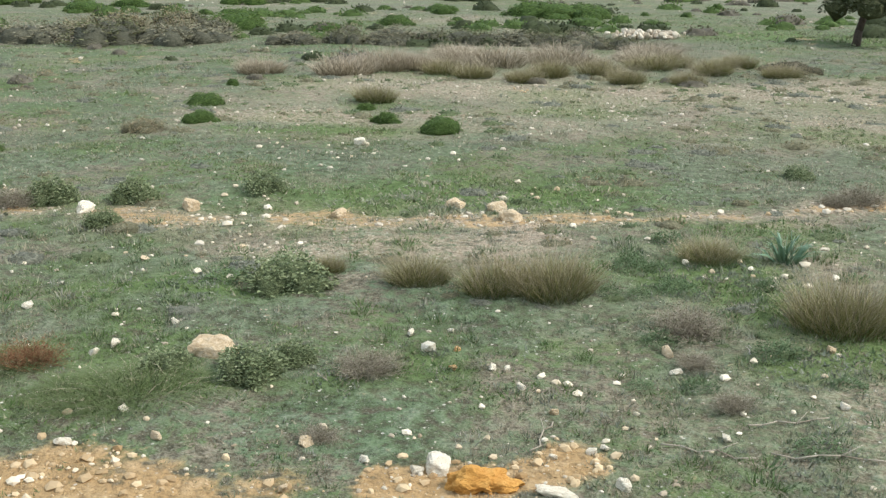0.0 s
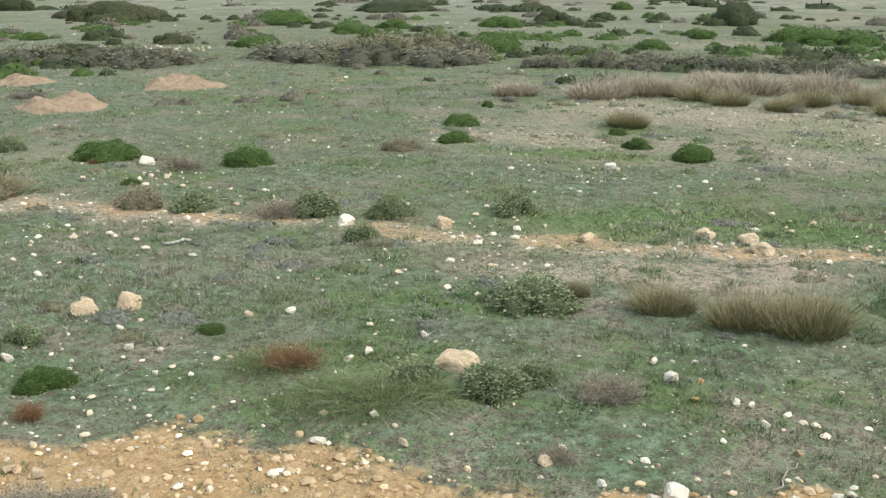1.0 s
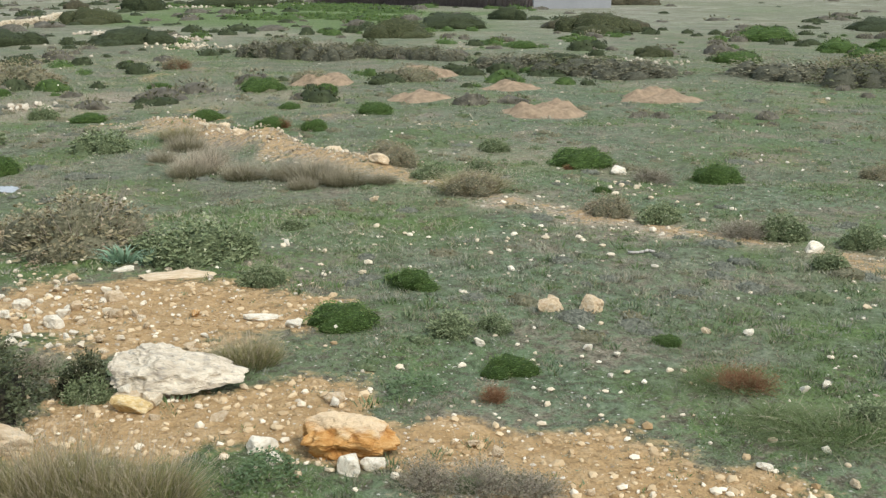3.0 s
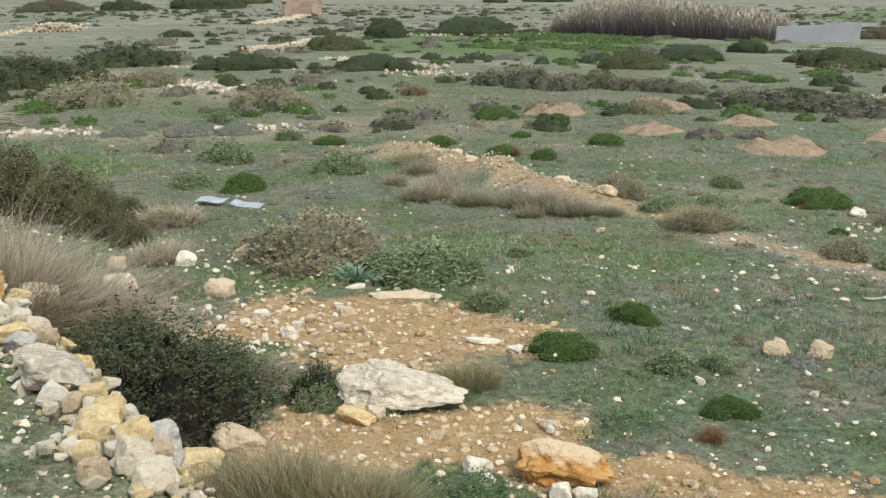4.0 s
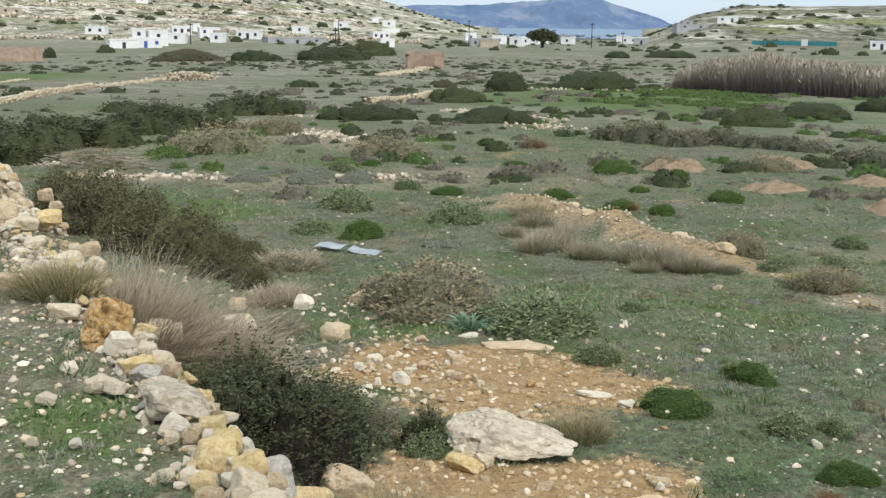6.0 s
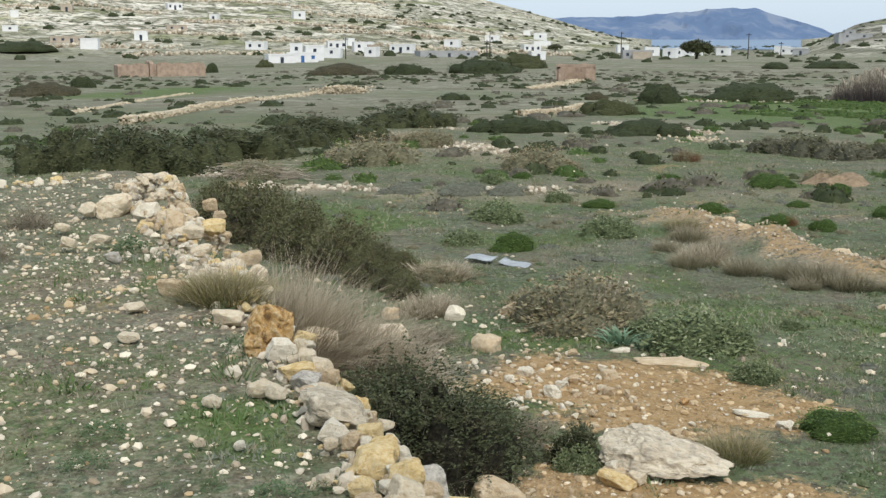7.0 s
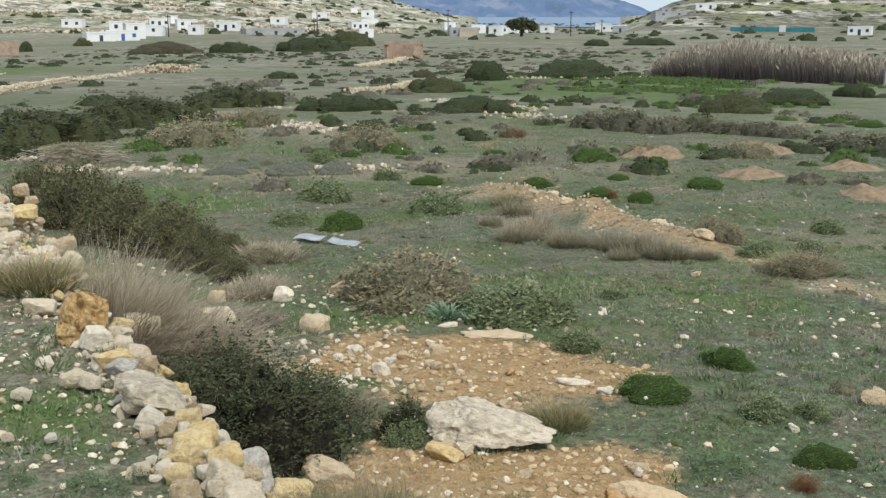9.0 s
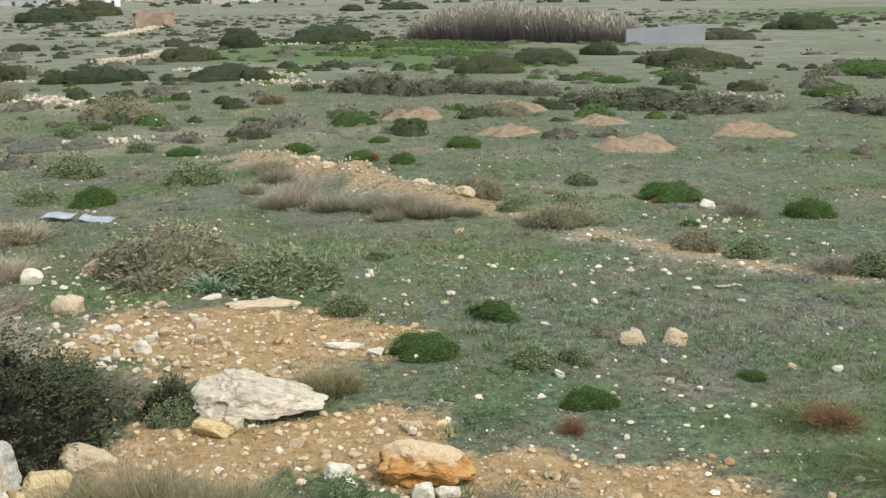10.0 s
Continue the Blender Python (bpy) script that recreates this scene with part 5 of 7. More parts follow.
scatter([(x, y, w, h * 1.15) for x, y, w, h in BLOND], blonds, 0.0, 0.9)
LENTISK = [(x, y + 0.1, w * 1.3, h * 0.95) for x, y, w, h in LENTISK if x < -30] + [(-36.0, 5.6, 3.4, 1.25)]
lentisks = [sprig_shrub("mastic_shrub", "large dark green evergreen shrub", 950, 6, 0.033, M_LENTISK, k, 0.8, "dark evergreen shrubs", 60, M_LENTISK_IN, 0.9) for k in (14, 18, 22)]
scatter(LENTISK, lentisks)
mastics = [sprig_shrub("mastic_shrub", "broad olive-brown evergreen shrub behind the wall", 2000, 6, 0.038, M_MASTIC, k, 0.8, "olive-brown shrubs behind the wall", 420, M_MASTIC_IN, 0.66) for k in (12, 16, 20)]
scatter([(-12.8, 4.95, 0.5, 0.3), (-13.4, 5.1, 0.7, 0.36), (-13.9, 4.85, 0.7, 0.45), (-14.5, 5.15, 0.8, 0.52), (-15.1, 4.8, 1.0, 0.6), (-15.8, 5.2, 1.1, 0.7), (-16.5, 4.7, 1.3, 0.75), (-17.5, 4.9, 1.5, 0.85),
         (-18.6, 4.6, 1.5, 0.9), (-19.8, 4.9, 1.5, 0.9), (-21.0, 4.7, 1.5, 0.85), (-22.2, 4.9, 1.2, 0.7), (-16.9, 5.6, 0.8, 0.4), (-14.8, 5.7, 0.6, 0.3)], mastics)
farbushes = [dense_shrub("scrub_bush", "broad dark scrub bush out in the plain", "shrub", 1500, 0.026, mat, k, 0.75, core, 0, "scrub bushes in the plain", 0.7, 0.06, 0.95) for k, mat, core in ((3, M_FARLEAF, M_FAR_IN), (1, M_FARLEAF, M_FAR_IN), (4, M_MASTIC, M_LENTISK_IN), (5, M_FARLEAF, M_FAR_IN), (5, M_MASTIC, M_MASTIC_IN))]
scatter(low(FARBUSH + FARBUSH2, 0.14), farbushes, 0.02, 0.75)
heaths = [sprig_shrub("heath_bush", "broad grey-brown heath bush on the bank", 480, 5, 0.044, mat, k, 0.75, "heath bushes", 120, M_HEATH_IN, 0.85) for k, mat in ((8, M_HEATH), (10, M_MASTIC), (12, M_HEATH))]
scatter(low([(x + q * w, y + 0.3 * q, w * 0.62, h * (1.0 - 0.5 * abs(q))) for x, y, w, h in HEATH for q in (-0.38, 0.05, 0.4)], 0.17), heaths, 0.02, 0.75)
squills = [grass_clump("squill", "rosette of arching green strap leaves", "plant", 60, M_SQUILL, 0.4, 0.2, 0.8, 0.055, 0.6, "squills") for _ in range(2)]
scatter(SQUILL, squills, 0.0, 0.7)
weeds = [dense_shrub("weed_patch", "low patch of fresh green weeds", "plant", 900, 0.06, M_FRESH, 6, 0.6, None, 0, "weed patches", 0.9, 0.6) for _ in range(3)]
WEED += [(0.47, 9.87, 0.32, 0.14), (0.67, 9.69, 0.26, 0.12), (0.86, 10.53, 0.4, 0.16), (0.48, 8.81, 0.26, 0.11), (1.53, 9.19, 0.28, 0.12), (0.74, 9.1, 0.34, 0.13), (0.27, 8.9, 0.22, 0.09),
         (1.67, 7.24, 0.26, 0.1), (1.38, 7.73, 0.32, 0.12), (1.32, 6.36, 0.3, 0.1), (0.38, 7.11, 0.24, 0.08), (0.76, 7.15, 0.26, 0.09)]
scatter(WEED, weeds, 0.0, 0.7)

# ---------------------------------------------------------------- loose stones
for rows, mat, words in ((STONES_WHITEA + STONES_WHITEB + STONES_WHITEC, M_WHITE, "loose whitish limestone lying in the grass"),
                         (STONES_TANA + STONES_TANB, M_TAN, "loose tan limestone lying on the ground"),
                         ([(x, y, w * (0.75 if x < -11 else 1.0), h * 0.7) for x, y, w, h in STONES_PALEA], M_TAN, "flat pale limestone slab set in the ground"),
                         (STONES_ORANGEA, M_ORANGE, "small ochre-stained stone on the ground")):
    for x, y, w, h in rows:
        lay_stone(x, y, w, max(h, 0.05) * 1.1, mat, words, 2 if w < 0.16 else 3)


def big_rock(name, seed, material, at, size, turn, label, corners=18, detail=4, rough=0.07, blocky=False):
    ob = new(name, rock_mesh(name, seed, material, corners, detail, rough, size, blocky))
    ob.matrix_basis = Matrix.LocRotScale(at, Euler(turn), size)
    return tagged(ob, label, "rock")


big_rock("boulder", 14, M_BOULDER, (-6.44, 4.42, 0.14), (0.83, 0.44, 0.215), (0.28, 0.10, 0.76), "large pale limestone boulder lying tilted on bare soil", 20, 6, 0.075)
for v in bpy.data.objects["boulder"].data.vertices:      # thick at one end, thin and low at the other, hollow below
    v.co.x *= 1.08
    v.co.z *= 1.0 - 0.7 * v.co.x
    v.co.y *= 1.0 - 0.5 * v.co.x
    if v.co.z < 0:
        v.co.z *= 0.75 - 0.5 * math.exp(-((v.co.x + 0.15) / 0.2) ** 2)
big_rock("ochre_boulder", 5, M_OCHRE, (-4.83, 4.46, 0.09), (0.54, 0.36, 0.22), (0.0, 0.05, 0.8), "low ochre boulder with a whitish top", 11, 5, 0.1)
big_rock("ochre_lump", 8, M_ORANGE_EARTH, (-0.5, 5.75, 0.01), (0.44, 0.24, 0.18), (0, 0, 0.1), "crumbling lump of orange earth", 16, 4, 0.2)

STREWN = []
# stones of the bare patches, in the soil's own colour
for x0, y0, spread, n, s0, s1 in ((-8.5, 4.7, 0.7, 120, 0.04, 0.13), (-7.6, 5.5, 0.6, 26, 0.03, 0.08), (-5.9, 4.2, 0.55, 30, 0.03, 0.08), (-3.0, 5.4, 0.7, 34, 0.03, 0.08),
                                  (-4.5, 6.7, 0.8, 40, 0.03, 0.08), (-5.0, 4.25, 0.3, 10, 0.04, 0.1), (-9.6, 5.1, 0.8, 40, 0.04, 0.1), (-6.9, 4.25, 0.3, 14, 0.05, 0.13), (-5.5, 0.7, 0.9, 60, 0.03, 0.075), (-8.0, 0.8, 1.2, 70, 0.03, 0.09), (-11.0, 1.0, 1.2, 60, 0.03, 0.1)):
    for _ in range(n):
        s = s0 * (s1 / s0) ** (rng.random() ** 1.5)
        if x0 != -8.5:
            STREWN.append((x0 + rng.normal() * spread, y0 + rng.normal() * spread * 0.7, s))
            continue
        lay_stone(x0 + rng.normal() * spread, y0 + rng.normal() * spread * 0.7, s, s * rng.uniform(0.5, 0.8), (M_TAN, M_WHITE, M_PALE)[int(rng.integers(0, 3))], "small cream stone lying on bare soil", 2)



for _ in range(2600):
    q, d = radians(rng.uniform(-16, 92)), math.sqrt(rng.uniform(9, 256))
    x, y = -math.sin(q) * d, math.cos(q) * d
    on = float(terrace(np.array([x]), np.array([y]))[0])
    if rng.random() < (0.35 if on > 0.9 else 0.0 if on > 0.05 else float(step01(fbm(np.array([x * 0.6]), np.array([y * 0.6]), 151, 3), 0.46, 0.66)[0])):
        s = 0.025 * 3.4 ** (rng.random() ** 1.7)
        STREWN.append((x, y, s * (1 if d < 9 else 1.3)))
for _ in range(2200):
    x, y = rng.uniform(-13, -3), rng.uniform(-0.9, 1.45)
    STREWN.append((x, y, 0.012 * 4.2 ** (rng.random() ** 2.2)))


def strewn(name, rows, label):
    """Broken stones too many to tell apart, in one mesh."""
    at = np.array(rows)
    n = len(at)
    base, tri = ICOSA
    block = base / (np.abs(base) ** 6).sum(1, keepdims=True) ** (1 / 6)
    lump = block[None] * rng.uniform(0.32, 0.56, (n, 12, 1)) * at[:, 2][:, None, None] * np.stack([np.ones(n), rng.uniform(0.6, 0.9, n), rng.uniform(0.45, 0.75, n)], 1)[:, None]
    q = rng.uniform(0, 6.28, n)[:, None]
    lump = np.stack([lump[..., 0] * np.cos(q) - lump[..., 1] * np.sin(q), lump[..., 0] * np.sin(q) + lump[..., 1] * np.cos(q), lump[..., 2]], -1)
    v = lump + np.stack([at[:, 0], at[:, 1], height(at[:, 0], at[:, 1]) + 0.12 * at[:, 2]], 1)[:, None]
    f = (np.arange(n)[:, None, None] * 12 + tri[None]).reshape(-1, 3)
    return tagged(new(name, mesh_of(name, v.reshape(-1, 3), f, M_STRAY)), label, "stones", "", "stuff")


strewn("loose_stones", STREWN, "small cream stones strewn over bare soil")

# ---------------------------------------------------------------- the terrace's dry-stone edge


def edge_y(x):
    return 1.55 + 0.12 * math.sin(x * 0.7) + max(0.0, -6 - x) * 0.06 - max(0.0, x + 2.5) * 0.12


WALL_MATS = [M_YELLOW, M_WHITE, M_TAN, M_PALE, M_YELLOW, M_WHITE, M_PALE, M_WHITE, M_YELLOW]


def stone_heap(name, label, count, spot, s0, s1, category="stone wall", mats=WALL_MATS):
    """A tumbled wall or heap: every stone a piece of its own, heaped by the spot function (x, y, z, scale)."""
    ob = start_thing(name, label, category)
    for _ in range(count):
        x, y, z, k = spot()
        s = k * s0 * (s1 / s0) ** (rng.random() ** 1.6)
        lay_stone(x, y, s, s * rng.uniform(0.5, 0.8), mats[int(rng.integers(0, len(mats)))], "", 3 if s > 0.11 else 2, "stone", sink=0.2, parent=ob, z=z)
    return ob


def along_edge(x0, x1):
    def spot():
        x = rng.uniform(x0, x1)
        out = rng.normal(-0.1, 0.11)
        z = 1.37 - max(0.0, out) ** 1.2 * 1.6 + rng.uniform(-0.02, 0.05)
        return x, edge_y(x) + out, z, 1.0 if out > -0.2 else 0.6
    return spot


def outer_side(x0, x1):
    def spot():
        x = rng.uniform(x0, x1)
        out = rng.uniform(0.05, 0.75)
        y = edge_y(x) + out
        return x, y, top(x, y) + 0.03, 0.7 + 0.5 * out
    return spot


def far_edge():
    x = rng.uniform(-13.0, -9.2)
    d = rng.normal(0.2, 0.22)
    lift = 0.16 * math.exp(-((x + 11.9) / 1.2) ** 2) + 0.05
    z = 1.34 + lift * rng.uniform(0.2, 1.0) * max(0.0, 1 - (d - 0.1) ** 2 * 3.5) - max(0.0, d - 0.3) * 1.5
    return x, edge_y(x) + d, z, 1.0


def corner_row():
    y = rng.uniform(-0.3, 1.9)
    return -13.6 + rng.uniform(-0.2, 0.2), y, 1.34 + rng.uniform(0, 0.05), 0.8


PINKISH = [M_TAN, M_PALE, M_WHITE, M_TAN, M_YELLOW, M_PALE]
stone_heap("stone_wall", "tumbled dry-stone retaining wall of yellowish limestone", 170, along_edge(-5.4, -2.6), 0.03, 0.11)
stone_heap("stone_wall", "tumbled dry-stone retaining wall overgrown with dry grass", 150, along_edge(-9.4, -5.6), 0.04, 0.15)
stone_heap("stone_wall", "outer side of the retaining wall, slipped into loose blocks", 90, outer_side(-6.2, -2.9), 0.08, 0.22)
stone_heap("stone_wall", "collapsed dry-stone wall heaped with pinkish rubble", 298, far_edge, 0.06, 0.16, mats=PINKISH)
stone_heap("stone_row", "low row of loose stones along the terrace end", 70, corner_row, 0.06, 0.2, "stone row")

# the larger stones of the wall
big_rock("standing_stone", 21, M_PITTED, (-5.66, 1.45, 1.49), (0.26, 0.15, 0.28), (0.0, 0.15, 1.25), "upright pitted ochre stone on the wall", 7, 5, 0.14, True)
WHITE_STONE, PALE_STONE, YELLOW_STONE = "angular whitish limestone in the wall", "pale cream limestone in the wall", "squared yellow limestone block in the wall"
TAN_STONE, GREY_STONE = "rough tan limestone in the wall", "rounded grey stone in the wall"
for mat, label, rows in (
        (M_WHITE, WHITE_STONE, [(-5.5, 1.46, 0.16, 0.13), (-4.30, 1.35, 0.12, 0.09), (-4.11, 1.43, 0.06, 0.05), (-4.10, 1.53, 0.07, 0.06), (-3.95, 1.52, 0.07, 0.06),
                                (-3.65, 1.35, 0.07, 0.06), (-4.29, 0.97, 0.05, 0.04), (-10.44, 1.59, 0.24, 0.16)]),
        (M_PALE, PALE_STONE, [(-5.50, 1.57, 0.06, 0.13), (-5.84, 1.40, 0.09, 0.08), (-5.21, 1.58, 0.12, 0.08), (-5.40, 1.58, 0.10, 0.09), (-4.99, 1.23, 0.13, 0.07), (-4.90, 1.28, 0.10, 0.07),
                              (-4.85, 1.49, 0.10, 0.06), (-4.16, 1.30, 0.07, 0.06), (-3.80, 1.50, 0.08, 0.09), (-3.51, 1.37, 0.12, 0.08), (-4.89, 0.99, 0.09, 0.05), (-4.38, 0.83, 0.05, 0.04)]),
        (M_PALE, PALE_STONE, [(-3.56, 1.39, 0.13, 0.11), (-3.37, 1.38, 0.14, 0.10), (-3.50, 1.33, 0.08, 0.07), (-10.85, 1.36, 0.33, 0.24), (-10.85, 1.12, 0.16, 0.14), (-9.20, 1.75, 0.18, 0.14),
                              (-8.49, 1.68, 0.16, 0.10), (-7.78, 1.74, 0.17, 0.12), (-7.43, 1.84, 0.14, 0.14), (-6.94, 1.72, 0.16, 0.09), (-6.85, 0.95, 0.13, 0.06), (-6.16, 0.81, 0.12, 0.05)]),
        (M_PALE, "pale stone lying on the stony terrace", [(-6.38, 1.40, 0.17, 0.09), (-9.12, 0.79, 0.13, 0.07), (-9.88, 0.82, 0.11, 0.06), (-9.18, 1.03, 0.15, 0.07), (-3.81, 1.17, 0.07, 0.05)]),
        (M_YELLOW, YELLOW_STONE, [(-5.19, 1.46, 0.18, 0.08), (-4.69, 1.50, 0.10, 0.07), (-4.21, 1.48, 0.11, 0.09), (-3.99, 1.46, 0.13, 0.13), (-3.85, 1.37, 0.16, 0.13), (-3.70, 1.43, 0.14, 0.13),
                                  (-3.69, 1.26, 0.10, 0.08), (-9.35, 1.97, 0.21, 0.14)]),
        (M_TAN, TAN_STONE, [(-5.05, 1.58, 0.10, 0.07), (-4.84, 1.41, 0.07, 0.06), (-4.15, 1.38, 0.09, 0.08), (-3.54, 1.47, 0.09, 0.08), (-3.50, 1.22, 0.11, 0.10), (-9.81, 1.73, 0.22, 0.17), (-10.63, 2.2, 0.15, 0.12),
                            (-10.02, 2.15, 0.12, 0.1), (-8.04, 1.94, 0.2, 0.12), (-7.19, 1.23, 0.19, 0.11)]),
        (M_GREYROCK, GREY_STONE, [(-5.02, 1.46, 0.16, 0.09), (-12.73, 2.1, 0.24, 0.17), (-8.52, 1.03, 0.12, 0.08)])):
    for x, y, w, h in rows:
        rest = min(top(x, y), 1.42)
        big_rock("wall_stone", int(rng.integers(40, 400)), mat, (x, y, max(1.42, rest + 0.4 * h) if x > -9 else 1.45), (w, w * rng.uniform(0.65, 0.85), h),
                 (rng.uniform(-0.15, 0.15), rng.uniform(-0.2, 0.25), 1.2 + rng.uniform(-0.35, 0.35)), label, 8, 3 if w < 0.1 else 4, 0.06, True)
for mat, at, size, turn, label in (
        (M_BOULDER, (-4.49, 1.42, 1.45), (0.32, 0.2, 0.13), (0.15, 0.22, 1.1), "flat weathered grey slab with a white top"),
        (M_GREYROCK, (-4.5, 1.86, 1.0), (0.2, 0.16, 0.2), (0, 0, 0.3), "grey block on the outer side of the wall"),
        (M_PALE, (-8.2, 2.5, 0.72), (0.26, 0.2, 0.2), (0, 0.1, 1.2), "pale pinkish stone behind the ochre one"),
        (M_PALE, (-10.42, 3.91, 0.05), (0.34, 0.26, 0.3), (0, 0.1, 1.2), "pale stone at the foot of the wall"),
        (M_PALE, (-10.57, 3.68, 0.03), (0.24, 0.2, 0.22), (0, 0.1, 0.6), "pale stone at the foot of the wall"),
        (M_TAN, (-6.36, 3.12, 0.06), (0.36, 0.26, 0.22), (0.1, 0.15, 1.2), "grey rock at the foot of the wall"),
        (M_YELLOW, (-6.30, 3.99, 0.05), (0.24, 0.13, 0.12), (0.1, 0.2, 0.7), "long yellowish stone beside the boulder"),
        (M_PALE, (-6.27, 4.12, 0.05), (0.13, 0.1, 0.1), (0, 0.1, 0.4), "small pale stone beside the boulder"),
        (M_WHITE, (-6.48, 4.06, 0.06), (0.11, 0.1, 0.12), (0, 0, 0.4), "small whitish stone beside the boulder"),
        (M_PALE, (-6.55, 2.80, 0.1), (0.22, 0.18, 0.16), (0.1, 0.15, 0.3), "pale rock at the foot of the wall"),
        (M_YELLOW, (-6.2, 2.78, 0.08), (0.3, 0.2, 0.14), (0.1, 0.1, 1.1), "flat yellow rock at the foot of the wall")):
    big_rock("wall_stone", int(rng.integers(40, 400)), mat, at, size, turn, label, 10, 4, 0.07, True)

rubble = lambda x: (x, edge_y(x) - 0.05)
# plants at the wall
near_bush = sprig_shrub("mastic_shrub", "dense dark evergreen shrub at the foot of the wall", 7000, 8, 0.018, M_LENTISK, 26, 0.8, "", 260, M_SHADED_IN, 0.72)
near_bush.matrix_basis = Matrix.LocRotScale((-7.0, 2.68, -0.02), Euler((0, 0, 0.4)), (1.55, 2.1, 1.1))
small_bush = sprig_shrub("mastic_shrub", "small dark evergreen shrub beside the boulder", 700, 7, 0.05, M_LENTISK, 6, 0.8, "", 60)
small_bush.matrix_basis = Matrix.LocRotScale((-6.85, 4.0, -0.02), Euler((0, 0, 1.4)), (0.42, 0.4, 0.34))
blond = grass_clump("grass_tussock", "tall bleached grass tussock behind the wall", "grass", 11000, M_STRAW, 0.42, 0.42, 0.55, 0.0038, 0.3, "", 3500)
blond.matrix_basis = Matrix.LocRotScale((-8.6, 2.25, 0.35), Euler((-0.12, 0.0, 0)), (1.5, 1.15, 1.6))
copy_thing(blond, Matrix.LocRotScale((-8.5, 2.75, 0.05), Euler((-0.1, 0, 0.3)), (1.0, 0.8, 1.0)))
olive = grass_clump("grass_tussock", "olive-brown grass tussock on the terrace edge", "grass", 2400, M_TUSSOCK, 0.22, 0.4, 0.45, 0.007, 0.6, "", 300)
olive.matrix_basis = Matrix.LocRotScale((-7.0, 1.5, 1.36), Euler((0, 0, 0)), (0.62, 0.55, 0.36))
brush = dry_shrub("dry_shrub", "dead grey brush growing behind the wall", "shrub", 900, M_TWIG, 900, M_HEATH)
brush.matrix_basis = Matrix.LocRotScale((-9.0, 3.35, 0.0), Euler((0, 0, 0)), (0.9, 0.8, 0.55))
copy_thing(brush, Matrix.LocRotScale((-9.6, 3.7, 0.0), Euler((0, 0, 2)), (0.8, 0.9, 0.5)))
copy_thing(brush, Matrix.LocRotScale((-8.3, 3.3, 0.0), Euler((0, 0, 4)), (0.9, 0.9, 0.6)))
copy_thing(brush, Matrix.LocRotScale((-7.7, 3.45, 0.0), Euler((0, 0, 1)), (0.6, 0.6, 0.4)))

# ---------------------------------------------------------------- spoil mounds


def mound(x, y, w, h, seed):
    n, rings = 40, 14
    verts, faces = [(0, 0, h)], []
    for k in range(1, rings + 1):
        u = k / rings
        for i in range(n):
            a = 2 * math.pi * i / n
            lump = 1 + 0.3 * (float(vnoise(np.array([3 + 2 * math.cos(a)]), np.array([3 + 2 * math.sin(a)]), seed)[0]) - 0.5)
            r = w * 0.7 * u * lump
            px, py = r * math.cos(a), r * math.sin(a)
            z = h * min(1.0, 1.35 * (math.cos(math.pi * u) * 0.5 + 0.5)) * (0.1 + 1.45 * float(fbm(np.array([px * 3.0]), np.array([py * 3.0]), seed, 5)[0])) - 0.06 * u
            verts.append((px, py, z))
    for i in range(n):
        faces.append((0, 1 + i, 1 + (i + 1) % n))
        for k in range(rings - 1):
            a, b = 1 + k * n + i, 1 + k * n + (i + 1) % n
            faces.append((a, a + n, b + n, b))
    ob = new("earth_mound", mesh_of("earth_mound", verts, faces, M_MOUND, smooth=True))
    ob.location = (x, y, top(x, y) - 0.03)
    return tagged(ob, "low mound of freshly dug ochre earth", "mound", "earth mounds")


for k, (x, y, w, h) in enumerate([(-14.3, 19.2, 1.9, 0.27), (-14.2, 23.4, 2.2, 0.26), (-18.1, 22.9, 1.8, 0.2), (-18.3, 19.7, 1.6, 0.2), (-22.7, 20.7, 1.8, 0.27), (-22.2, 24.1, 2.1, 0.36)]):
    mound(x, y, w, h, 200 + k)

# ---------------------------------------------------------------- scattered scrub, as stuff


